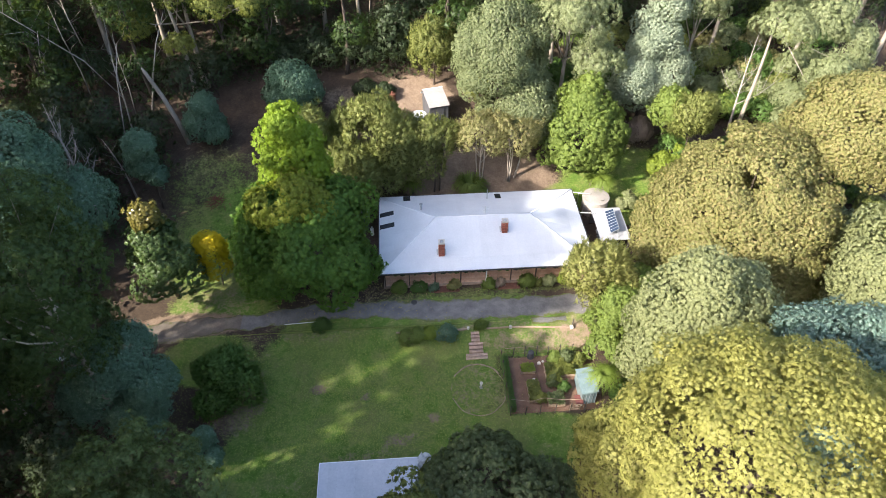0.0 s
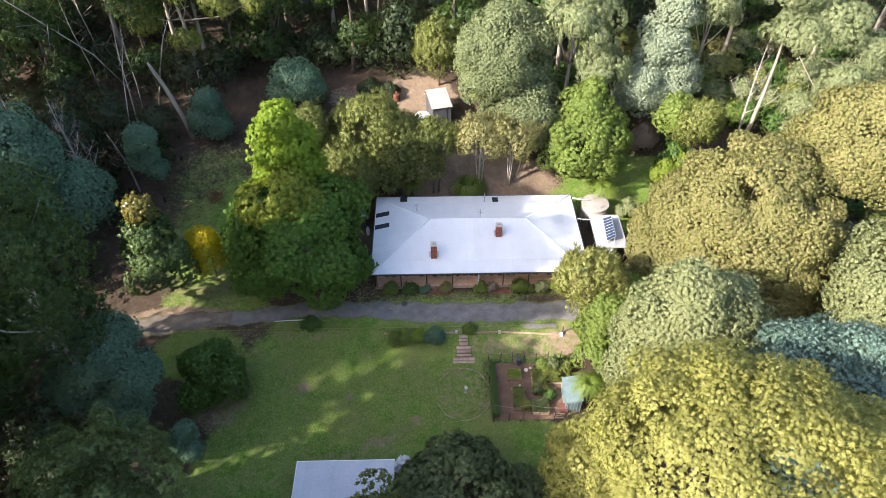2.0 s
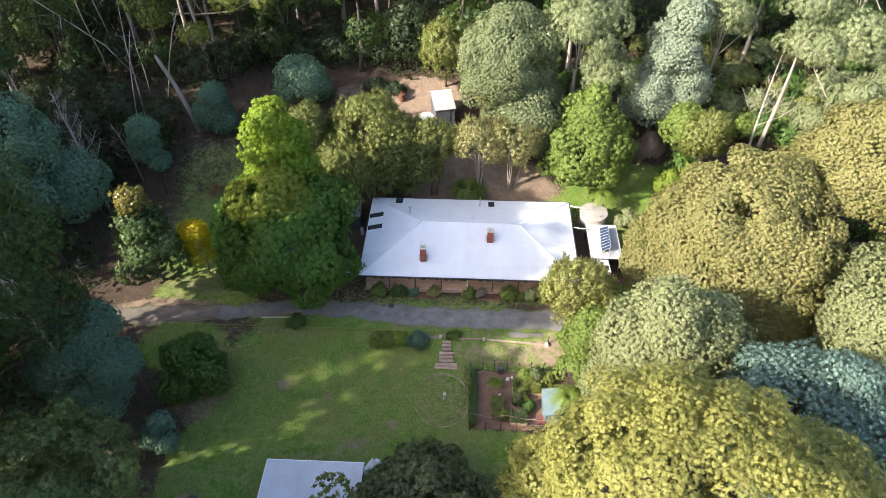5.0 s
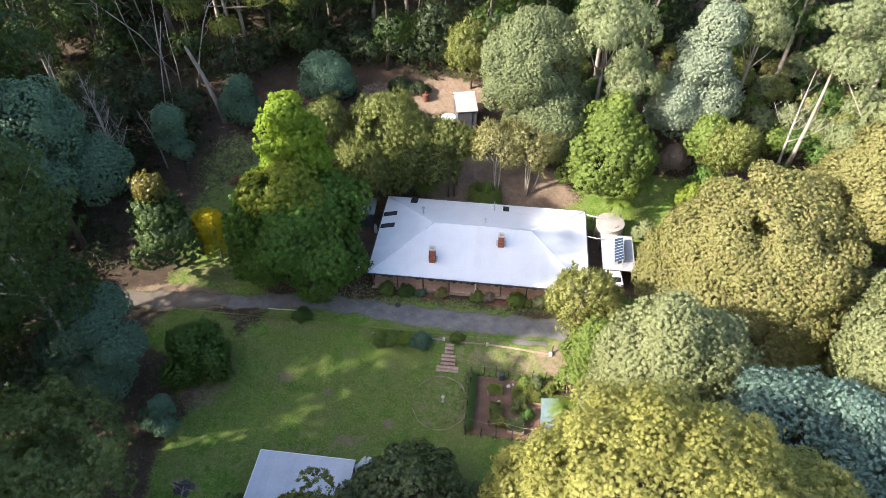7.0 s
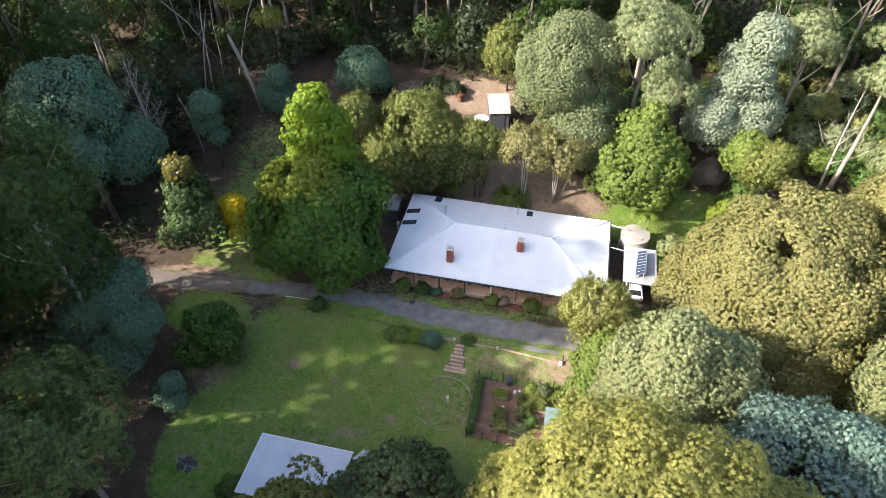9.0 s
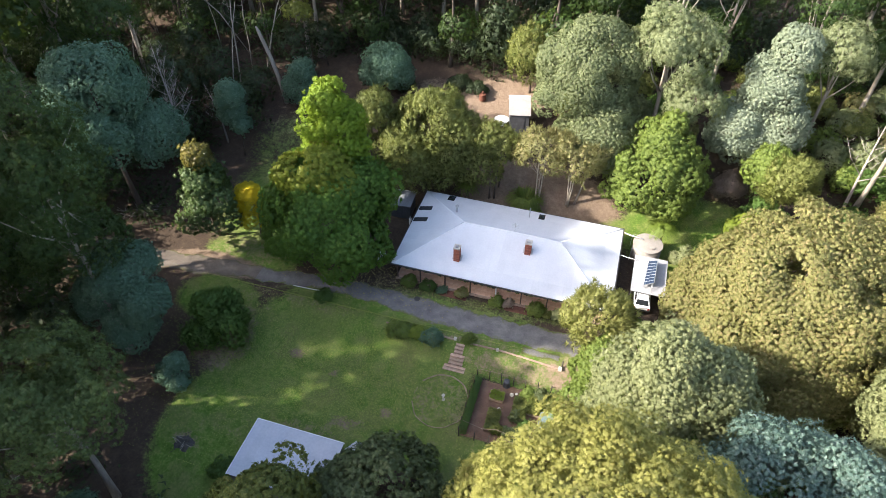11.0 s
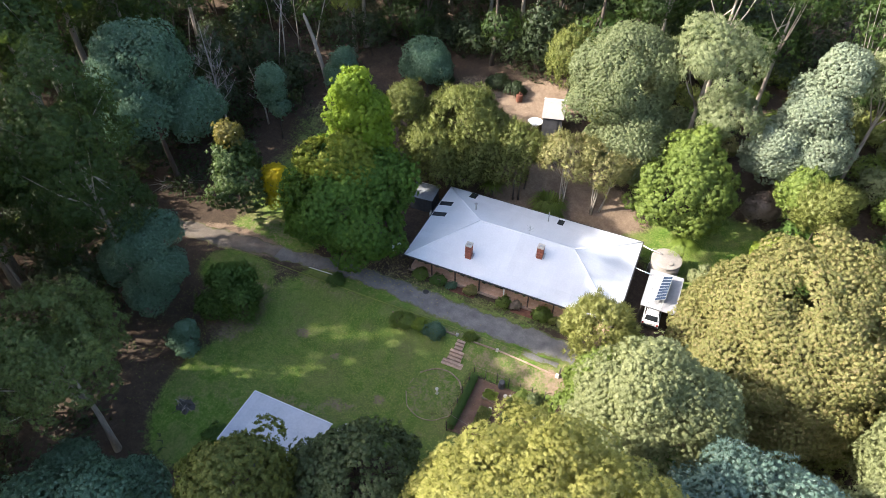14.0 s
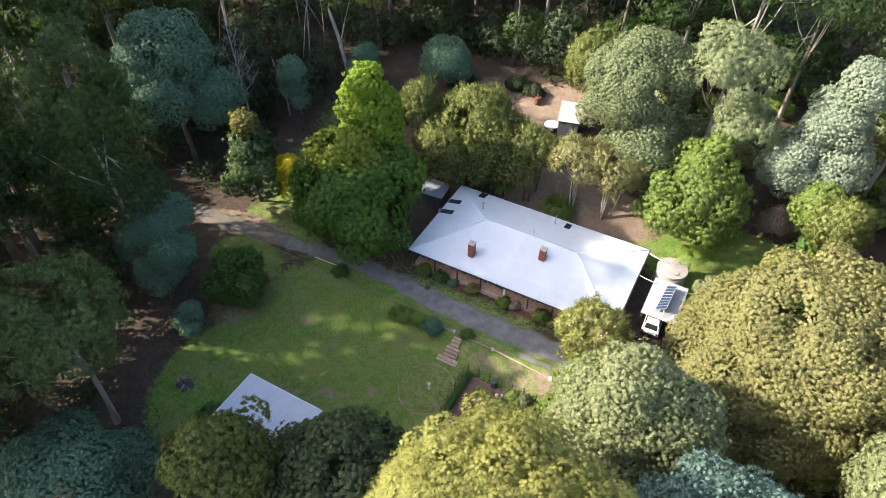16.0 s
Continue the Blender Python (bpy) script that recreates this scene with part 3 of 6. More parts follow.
def drive_line(u):
    """Upper and lower edge (v) of the drive at u; it swings a little towards the house on its way to the trees."""
    u = np.asarray(u, float)
    up = -1.3 - 0.35 * smooth(2, 10, u) - 1.0 * smooth(-6, -14, u) - 1.0 * smooth(-16, -30, u)
    low = -3.8 - 0.95 * smooth(-2, 6, u) - 0.7 * smooth(-6, -14, u) - 1.2 * smooth(-14, -22, u)
    return up, low


def build_ground():
    xs = axis([(-900, -120, 14), (-120, -50, 30), (-50, 48, 180), (48, 120, 30), (120, 900, 14)])
    ys = axis([(-700, -60, 12), (-60, 6, 26), (6, 90, 156), (90, 150, 30), (150, 1200, 18)])
    X, Y = np.meshgrid(xs, ys)
    Z = ground_z(X, Y)
    nx, ny = len(xs), len(ys)
    me = bpy.data.meshes.new("ground")
    i = np.arange(nx * ny).reshape(ny, nx)
    f = np.stack([i[:-1, :-1], i[:-1, 1:], i[1:, 1:], i[1:, :-1]], -1).reshape(-1, 4)
    me.from_pydata(np.stack([X, Y, Z], -1).reshape(-1, 3).tolist(), [], f.tolist())
    me.polygons.foreach_set("use_smooth", [True] * len(me.polygons))
    x, y = X.ravel(), Y.ravel()
    c, s = math.cos(radians(5.1)), math.sin(radians(5.1))
    u, v = (x + 7.17) * c + (y - 44.83) * s, -(x + 7.17) * s + (y - 44.83) * c

    def spot(cu, cv, ru, rv, soft=0.35):
        return 1 - smooth(1 - soft, 1 + soft, np.hypot((u - cu) / ru, (v - cv) / rv))

    lawn = np.maximum.reduce([spot(-0.8, -12, 12.8, 9.5, 0.28), spot(6, -4.5, 16, 3.2), spot(-3, -19, 9, 6), spot(-16, -1, 6, 3.2) * 0.74, spot(-17, 9, 8, 12, 0.6) * 0.68, spot(-20, 17, 7, 8, 0.6) * 0.5, spot(2, 31, 4, 1.2) * 0.7, spot(13, -17.4, 8, 2.6), spot(-16.5, -7.5, 5, 3) * 0.8, spot(31, 15, 9, 7), spot(24, 14.5, 6, 1.8), spot(10, -0.9, 13, 0.8) * 0.5, spot(-9.2, -20, 5.6, 8, 0.3) * 0.85])
    lawn = np.maximum(lawn, spot(15.5, -7.0, 6.5, 1.8) * 0.9) * (1 - 0.2 * spot(9, -12, 2.6, 2.8, 0.2))
    bare = np.maximum.reduce([spot(12, 17.5, 10, 4.2) * 1.0, spot(4.5, 30.5, 5.5, 3.8) * 0.9, spot(-3, 30.5, 5, 2.6) * 0.55, spot(-22, 23, 6, 7, 0.6) * 0.36, spot(9, -12.1, 2.7, 2.9, 0.12) * 0.42, spot(9, -12, 5, 4.5, 0.5) * 0.28, spot(15, -7.2, 6, 1.3, 0.3) * 0.5, spot(-2, -20, 12, 3, 0.5) * 0.33, spot(-13, -8, 4, 6, 0.6) * 0.36, spot(14, -17.5, 8, 3, 0.4) * 0.3, spot(3, -6.5, 9, 1.2) * 0.3, spot(14, -5, 9, 1.0) * 0.38, spot(10, -1.2, 13, 0.5) * 0.35, spot(-6, -11.2, 0.9, 0.7) * 0.8, spot(-1.5, -12.2, 0.6, 0.5) * 0.7, spot(19.5, -6.8, 2.5, 1.6) * 0.6, spot(-17, -0.5, 5, 2.4) * 0.44, spot(-19, -3.4, 6, 1.7) * 0.8, spot(9.0, -12.0, 2.6, 2.8, 0.15) * 0.3, spot(1.5, -16.5, 2.0, 0.7) * 0.55, spot(-11.3, -22.3, 1.6, 1.3) * 0.5, spot(-13.6, -11.5, 3.4, 4.4) * 0.55, spot(-1.2, -18.2, 3.4, 1.2) * 0.45, spot(8, -5.6, 1.6, 0.5) * 0.5, spot(-6.5, -5.6, 5, 0.9) * 0.4, spot(14, -6.9, 5.5, 1.5) * 0.4, spot(4.6, -14.6, 0.8, 0.7) * 0.6, spot(-3, -0.5, 6, 1.4) * 0.4])
    col = np.zeros((len(x), 4), np.float32)
    col[:, 0], col[:, 1], col[:, 3] = bare, lawn, 1
    a = me.color_attributes.new("cover", "FLOAT_COLOR", "POINT")
    a.data.foreach_set("color", col.ravel())
    me.materials.append(M_GROUND)
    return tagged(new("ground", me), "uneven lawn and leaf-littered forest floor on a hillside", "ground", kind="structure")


build_ground()


def strip(name, us, edge, lift, material, label, category, thin=0.0):
    """A sheet along the drive, its edges wavering, just proud of the ground."""
    g = Geo()
    rows = []
    for k, u in enumerate(us):
        a, b = edge(u)
        rows.append([a + (b - a) * t for t in np.linspace(0, 1, 7)])
    for u, row in zip(us, rows):
        for j, v in enumerate(row):
            p = YARD @ Vector((u, v, 0))
            crown = 0.03 * math.sin(math.pi * j / 6)
            g.v.append((p.x, p.y, gz(p.x, p.y) + (lift + crown if 0 < j < 6 else -0.04)))
    for i in range(len(us) - 1):
        for j in range(6):
            g.f.append((i * 7 + j, i * 7 + j + 1, i * 7 + j + 8, i * 7 + j + 7))
    me = g.mesh(name, material, False)
    e = me.attributes.new("edge", "FLOAT", "POINT")
    e.data.foreach_set("value", (np.tile([1.0, 0.62, 0.3, 0.34, 0.3, 0.62, 1.0], len(us)) + thin * np.repeat(1 + 1.4 * np.abs(np.linspace(-1, 1, len(us))) ** 3, 7)).astype(np.float32))
    return tagged(new(name, me), label, category, kind="structure")


def rag(u, k):
    return 0.16 * math.sin(u * 1.7 + k) + 0.1 * math.sin(u * 4.3 + 2 * k)


def gravel_edge(u):
    a, b = drive_line(u)
    return float(a) + rag(u, 0.3), float(b) + rag(u, 2.1)


strip("road", np.arange(-14, 27.1, 0.5), gravel_edge, 0.035, M_ROAD, "grey gravel driveway scattered with leaves", "driveway")
strip("road", np.arange(15.0, 18.6, 0.45), lambda u: (-4.55 + rag(u, 1.0) * 0.6, -5.65 + rag(u, 3.0) * 0.6), 0.012, M_ROAD, "thin patch of grey gravel in the grass beside the drive", "gravel", 0.22)
strip("road", np.arange(-40, -13.4, 0.5), gravel_edge, 0.03, M_TRACK, "pale brown dirt track leading into the trees", "track")

# ---------------------------------------------------------------- house
LEN, DEP, EAVE, RISE, BREAK = 22.35, 12.1, 2.5, 2.0, 1.5


def roof_h(d):
    """Height of the roof d metres in from the eave; the outer band is flatter."""
    return EAVE + (0.25 * d if d < BREAK else 0.25 * BREAK + (RISE - 0.25 * BREAK) * (d - BREAK) / (DEP / 2 - BREAK))


def clip(poly, f):
    out = []
    for i, p in enumerate(poly):
        q = poly[(i + 1) % len(poly)]
        a, b = f(p), f(q)
        if a >= 0:
            out.append(p)
        if (a > 0 > b) or (a < 0 < b):
            t = a / (a - b)
            out.append((p[0] + (q[0] - p[0]) * t, p[1] + (q[1] - p[1]) * t))
    return out


SLOPES = {  # along, inwards -> u, v
    "front": (LEN, lambda a, d: (a, d)),
    "back": (LEN, lambda a, d: (LEN - a, DEP - d)),
    "west": (DEP, lambda a, d: (d, DEP - a)),
    "east": (DEP, lambda a, d: (LEN - d, a)),
}

house = thing("house", YARD, "long low house under a pale hipped metal roof", "house")
g = Geo()
tw = 0.22
u0, u1, v0, v1, wz = 0.7, LEN - 0.7, 2.3, DEP - 0.6, 2.5
openings = [(3.2, 4.8, 0.9, 2.1), (6.2, 7.1, 0.2, 2.2), (8.6, 10.4, 0.9, 2.1), (12.2, 14.0, 0.9, 2.1), (15.3, 16.2, 0.2, 2.2), (17.5, 19.5, 0.9, 2.1)]
at = u0
for a, b, lo, hi in openings:
    g.box(at, a, v0, v0 + tw, -0.3, wz)
    g.box(a, b, v0, v0 + tw, -0.3, lo)
    g.box(a, b, v0, v0 + tw, hi, wz)
    at = b
g.box(at, u1, v0, v0 + tw, -0.3, wz)
g.box(u0, u1, v1 - tw, v1, -0.3, wz)
g.box(u0, u0 + tw, v0 + tw, v1 - tw, -0.3, wz)
g.box(u1 - tw, u1, v0 + tw, v1 - tw, -0.3, wz)
wall = part("wall", g, M_WALL, house, "cream brick walls")
for a, b, lo, hi in openings:
    fr = Geo()
    for q in ((a, a + 0.06, lo, hi), (b - 0.06, b, lo, hi), (a + 0.06, b - 0.06, lo, lo + 0.06), (a + 0.06, b - 0.06, hi - 0.06, hi)):
        fr.box(q[0], q[1], v0 + 0.05, v0 + 0.13, q[2], q[3])
    if hi - lo > 1.5:
        d = part("door", Geo().box(a + 0.06, b - 0.06, v0 + 0.08, v0 + 0.12, lo + 0.06, hi - 0.06), M_POST, house, "dark stained timber door")
        part("door_frame", fr, M_WHITE, d)
    else:
        w = part("window", fr, M_WHITE, house, "white-framed window")
        part("pane", Geo().box(a + 0.06, b - 0.06, v0 + 0.085, v0 + 0.095, lo + 0.06, hi - 0.06), M_DARKGLASS, w)
part("ceiling_lining", Geo().box(0.25, LEN - 0.25, 0.25, DEP - 0.25, EAVE - 0.06, EAVE - 0.03), M_WHITE, house, "flat pale eave lining")
floor_part = part("verandah_floor", Geo().box(0.3, LEN - 0.3, 0.28, v0, -0.4, 0.22, 0.02), M_MORTAR, house, "salmon paved verandah floor")
part("floor_edge", Geo().box(0.25, LEN - 0.25, 0.14, 0.28, -0.4, 0.26, 0.02), M_SLEEPER, house, "pale timber edge of the verandah")

# roof: an underlay, then sheet by sheet
g = Geo()
ring = lambda d: [(d, d, roof_h(d) - 0.02), (LEN - d, d, roof_h(d) - 0.02), (LEN - d, DEP - d, roof_h(d) - 0.02), (d, DEP - d, roof_h(d) - 0.02)]  # noqa: E731
for d0, d1 in ((0.02, BREAK), (BREAK, DEP / 2 - 0.001)):
    lo, hi = ring(d0), ring(d1)
    for k in range(4):
        g.add([lo[k], lo[(k + 1) % 4], hi[(k + 1) % 4], hi[k]], [(0, 1, 2, 3)])
roof = part("roof", g, M_ROOF, house, "pale grey-white corrugated steel roof")
W = 0.762
for side, (ln, to) in SLOPES.items():
    for band, (d0, d1) in enumerate(((-0.05, BREAK + 0.06), (BREAK, DEP / 2))):
        n = int(math.ceil(ln / W))
        for k in range(n):
            poly = [(k * W, d0), (min((k + 1) * W, ln), d0), (min((k + 1) * W, ln), d1), (k * W, d1)]
            poly = clip(clip(poly, lambda p: p[0] - max(p[1], -1) + 1e-9), lambda p: ln - p[0] - p[1] + 1e-9)
            if len(poly) < 3:
                continue
            up = 0.012 + 0.005 * (k % 2) + 0.012 * band
            top = [(*to(a, d), roof_h(max(d, 0)) + up + (0.0 if d >= 0 else -0.01)) for a, d in poly]
            low = [(x, y, z - 0.01) for x, y, z in top]
            g = Geo()
            if (Vector(top[1]) - Vector(top[0])).cross(Vector(top[2]) - Vector(top[1])).z > 0:
                g.hexa(low, top)
            else:
                g.hexa(low[::-1], top[::-1])
            part("roof_sheet", g, M_ROOF, roof)


def on_roof(u, v):
    return roof_h(min(u, v, LEN - u, DEP - v))


H2 = DEP / 2
rl, rr = (H2, H2, EAVE + RISE), (LEN - H2, H2, EAVE + RISE)
for name, line in (("ridge_cap", [rl, rr]), ("hip_cap", [(0, 0, EAVE), (BREAK, BREAK, roof_h(BREAK)), rl]), ("hip_cap", [(LEN, 0, EAVE), (LEN - BREAK, BREAK, roof_h(BREAK)), rr]), ("hip_cap", [(LEN, DEP, EAVE), (LEN - BREAK, DEP - BREAK, roof_h(BREAK)), rr]), ("hip_cap", [(0, DEP, EAVE), (BREAK, DEP - BREAK, roof_h(BREAK)), rl])):
    part(name, Geo().tube([(a, b, c + 0.005) for a, b, c in line], [0.06] * len(line), 8), M_RIDGE, roof, flat=False)
for name, q in (("gutter", (-0.16, LEN + 0.16, -0.17, -0.05)), ("gutter", (-0.16, LEN + 0.16, DEP + 0.05, DEP + 0.17)), ("gutter", (-0.17, -0.05, -0.05, DEP + 0.05)), ("gutter", (LEN + 0.05, LEN + 0.17, -0.05, DEP + 0.05))):
    part(name, Geo().box(*q, EAVE - 0.13, EAVE - 0.015), M_GUTTER, house, "dark gutter along the eave")
for q in ((0.02, 1.56, 8.55, 9.25), (0.02, 1.62, 6.6, 7.3), (2.7, 3.5, DEP - 1.2, DEP - 0.02), (13.22, 13.9, DEP - 1.5, DEP - 0.35)):
    g = Geo()
    if q[0] < 1:
        c = [(q[0], q[2]), (q[1], q[2]), (q[1], q[3]), (q[0], q[3])]
        z = [EAVE + 0.25 * min(x, BREAK) + max(0, x - BREAK) * 0.35 for x, _ in c]
    else:
        c = [(q[0], q[2]), (q[1], q[2]), (q[1], q[3]), (q[0], q[3])]
        z = [EAVE + 0.25 * (DEP - y) for _, y in c]
    g.hexa([(x, y, zz + 0.03) for (x, y), zz in zip(c, z)], [(x, y, zz + 0.045) for (x, y), zz in zip(c, z)])
    part("skylight", g, M_CLEAR, roof, "dark translucent roofing panel")


def chimney(u, v, height, w=0.62):
    z0 = on_roof(u, v)
    stack = part("chimney", Geo().box(u - w / 2 + 0.02, u + w / 2 - 0.02, v - w / 2 + 0.02, v + w / 2 - 0.02, z0 - 0.4, z0 + height - 0.02), M_MORTAR, house, "red brick chimney stack")
    part("flashing", Geo().hexa([(u - w * 0.8, v - w * 0.95, z0 - 0.27), (u + w * 0.8, v - w * 0.95, z0 - 0.27), (u + w * 0.8, v + w * 0.7, z0 + 0.23), (u - w * 0.8, v + w * 0.7, z0 + 0.23)],
                                [(u - w * 0.8, v - w * 0.95, z0 - 0.24), (u + w * 0.8, v - w * 0.95, z0 - 0.24), (u + w * 0.8, v + w * 0.7, z0 + 0.26), (u - w * 0.8, v + w * 0.7, z0 + 0.26)]), M_STEEL, stack)
    flat_b = Geo().box(-w / 4 + 0.006, w / 4 - 0.006, -0.055, 0.055, 0, 0.105, 0.008).mesh("brick", M_BRICK)
    z = z0 - 0.35
    row = 0
    while z < z0 + height - 0.14:
        for k in range(4):
            for j in (0, 1):
                off = (-w / 4 if j == 0 else w / 4) * (1 if row % 2 == 0 else 0.92)
                b = part("brick", flat_b, None, stack)
                b.matrix_basis = pose(u, v, z, 0, 0, 90 * k) @ pose(off, -w / 2 + 0.055, 0)
        z += 0.118
        row += 1
    crown = Geo()
    for q in ((u - w / 2 - 0.03, u + w / 2 + 0.03, v - w / 2 - 0.03, v - w / 2 + 0.13), (u - w / 2 - 0.03, u + w / 2 + 0.03, v + w / 2 - 0.13, v + w / 2 + 0.03), (u - w / 2 - 0.03, u - w / 2 + 0.13, v - w / 2 + 0.13, v + w / 2 - 0.13), (u + w / 2 - 0.13, u + w / 2 + 0.03, v - w / 2 + 0.13, v + w / 2 - 0.13)):
        crown.box(*q, z0 + height - 0.1, z0 + height + 0.06, 0.015)
    part("chimney_cap", crown, M_STONE, stack, "pale rendered rim")
    part("flue", Geo().cyl(u, v, z0 + height - 0.02, z0 + height + 0.1, 0.15, 0.13), M_STEEL, stack)


chimney(6.45, 1.95, 1.75)
chimney(13.3, 4.2, 1.45)
for u, v, r, h, hat in ((4.62, 8.25, 0.09, 0.9, True), (12.25, 10.6, 0.055, 1.35, False)):
    z = on_roof(u, v)
    p = part("vent_pipe", Geo().cyl(u, v, z - 0.1, z + h, r), M_STEEL, house, "galvanised vent pipe")
    if hat:
        part("cowl", Geo().cyl(u, v, z + h - 0.2, z + h - 0.05, r + 0.01, 0.2).cyl(u, v, z + h - 0.05, z + h + 0.1, 0.2, 0.06), M_STEEL, p)
aerial = part("aerial", Geo().cyl(11.46, 6.2, EAVE + RISE - 0.1, EAVE + RISE + 1.2, 0.02, n=6), M_STEEL, house, "thin roof aerial")
for k in range(4):
    part("aerial_rod", Geo().tube([(11.1, 6.2, EAVE + RISE + 0.5 + 0.2 * k), (11.82, 6.2, EAVE + RISE + 0.5 + 0.2 * k)], [0.012] * 2, 5), M_STEEL, aerial)
for k, u in enumerate((0.45, 2.98, 5.66, 8.36, 11.05, 13.65, 16.28, 18.9, 21.6)):
    part("verandah_post", Geo().box(u - 0.06, u + 0.06, 0.24, 0.36, 0.0, EAVE - 0.05, 0.01), M_WHITE if k == 4 else M_POST, house, "white downpipe post" if k == 4 else "dark timber post")

# ---------------------------------------------------------------- trees


def T(name, label, x, y, cz, r, rz, leaf, habit, more=(), **kw):
    z = gz(x, y)
    hulls = [(0, 0, cz - z, r, rz)] + [(dx, dy, c - z, a, b) for dx, dy, c, a, b in more]
    return tree(name, label, x, y, hulls, leaf, habit, **kw)


T("maple_tree", "broad green maple with yellowing upper leaves", -14.2, 45.3, 6.2, 5.9, 6.2, "maple", "broad", [(3.2, -1.8, 5.0, 3.8, 4.4), (-2.9, -1.0, 4.4, 3.9, 4.2), (3.0, 1.6, 8.6, 3.4, 3.8), (-2.6, 1.4, 8.0, 3.6, 4.0), (0.6, -2.6, 7.4, 3.6, 3.6)], r0=0.4, limbs=10, turned=("mapleold", [(-1.2, 0.2, 11.4, 3.4, 2.6), (1.4, 0.8, 10.6, 2.4, 2.2)], "yellowing leaves at the top"))
T("liquidambar_tree", "tall narrow lime-green tree behind the maple", -15.4, 49.8, 13.2, 2.9, 4.6, "spire", "broad", [(0.2, 0, 9.0, 3.2, 4.6), (-0.1, 0, 16.6, 2.0, 3.0), (1.3, 0.3, 11.4, 2.2, 2.6)], r0=0.3)
T("magnolia_tree", "cone-shaped glossy-leaved tree tipped with russet", -28.3, 43.7, 4.6, 3.3, 4.6, "magnolia", "broad", [(0.1, 0.1, 7.6, 2.3, 3.0)], r0=0.18, turned=("russet", [(0.1, 0.3, 10.4, 1.5, 2.0)], "russet leaves at the tip"))
T("golden_shrub", "bright yellow upright shrub beside the maple", -24.0, 45.3, 4.8, 1.6, 3.2, "yellow", "fine", [(0.1, -0.2, 3.2, 1.5, 2.2)], r0=0.07, scale=0.7, category="shrub", rich=1.4)
wat = dict(group="wattles behind the house")
T("wattle_tree", "olive feathery wattle on the back slope", -15.5, 59.2, 8.8, 2.6, 4.4, "wattle", "plume", r0=0.12, **wat)
T("wattle_tree", "tall olive-gold feathery wattle with dark lower branches", -9.4, 61.2, 7.2, 4.2, 5.6, "wattle", "plume", [(-3, -2.2, 5.5, 3.0, 3.6), (3, -1.0, 6.6, 2.8, 3.6)], r0=0.16, stems=3, **wat)
T("wattle_tree", "broad olive wattle dark beneath behind the house", -5.2, 62.4, 5.6, 3.3, 4.6, "wattle", "plume", [(1.8, -1.6, 4.6, 2.6, 3.4)], r0=0.12, stems=3, **wat)
T("wattle_tree", "small open wattle with bare thin stems", -2.2, 61.8, 7.2, 2.7, 2.8, "wattle", "plume", r0=0.1, stems=3, rich=0.8, **wat)
T("tea_tree", "straggly pale tea-tree on several bare whitish stems", 3.5, 62.6, 7.6, 2.9, 1.9, "teatree", "plume", bark=M_GUM, r0=0.12, stems=4, **wat)
T("tea_tree", "straggly brown-tipped tea-tree on bare whitish stems", 7.3, 62.8, 7.2, 2.9, 2.2, "teatree", "plume", bark=M_GUM, r0=0.12, stems=4, **wat)
T("elm_tree", "round bright green tree above the back lawn", 15.6, 65.2, 5.2, 5.2, 4.6, "green", "broad", [(0.2, 1.6, 8.6, 3.0, 3.4), (0.5, 2.0, 11.0, 1.5, 2.2), (2.4, -1.0, 3.4, 2.6, 3.0), (-2.8, -0.6, 4.4, 3.0, 3.4)], r0=0.28)
T("blackwood_tree", "big rounded grey-green blackwood in full sun", 5.6, 70.6, 12.6, 6.1, 6.8, "box", "dense", [(2.6, -2.0, 7.6, 4.8, 4.6)], r0=0.4)
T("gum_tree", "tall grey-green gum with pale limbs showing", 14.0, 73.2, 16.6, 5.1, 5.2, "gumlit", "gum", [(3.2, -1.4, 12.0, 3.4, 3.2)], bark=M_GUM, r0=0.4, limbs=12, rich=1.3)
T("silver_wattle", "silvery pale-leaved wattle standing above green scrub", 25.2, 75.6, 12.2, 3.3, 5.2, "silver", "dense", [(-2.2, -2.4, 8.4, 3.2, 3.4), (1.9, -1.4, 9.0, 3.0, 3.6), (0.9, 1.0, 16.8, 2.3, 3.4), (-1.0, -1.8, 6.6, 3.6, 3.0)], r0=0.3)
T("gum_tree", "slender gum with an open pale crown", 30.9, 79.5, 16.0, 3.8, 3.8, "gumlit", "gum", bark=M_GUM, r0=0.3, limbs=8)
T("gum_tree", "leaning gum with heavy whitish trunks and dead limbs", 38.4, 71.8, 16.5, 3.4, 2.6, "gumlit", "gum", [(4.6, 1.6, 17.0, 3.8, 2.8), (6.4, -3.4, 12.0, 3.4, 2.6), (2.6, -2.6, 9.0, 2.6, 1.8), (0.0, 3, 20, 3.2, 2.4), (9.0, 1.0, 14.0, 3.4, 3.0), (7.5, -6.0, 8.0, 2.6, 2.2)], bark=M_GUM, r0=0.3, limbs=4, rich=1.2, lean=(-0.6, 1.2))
T("wattle_tree", "olive feathery wattle beside the lime creeper", 29.4, 67.2, 6.6, 2.6, 4.8, "wattle", "plume", r0=0.12, **wat)
T("laurel_shrub", "upright fresh green shrub amid dry twigs", 27.2, 69.6, 6.2, 2.4, 4.4, "green", "broad", r0=0.1, category="shrub")
T("blackwood_tree", "huge domed olive-brown blackwood in full sun", 30.0, 49.8, 3.6, 9.6, 11.0, "olive", "dense", [(-5.0, 1.6, 2.8, 5.4, 3.8), (0.4, -3.0, 4.6, 6.2, 8.6)], r0=0.5, limbs=10)
T("blackwood_tree", "domed brown-tinged blackwood at the clearing edge", 41.8, 56.6, 11.5, 6.4, 7.2, "olive", "dense", r0=0.4)
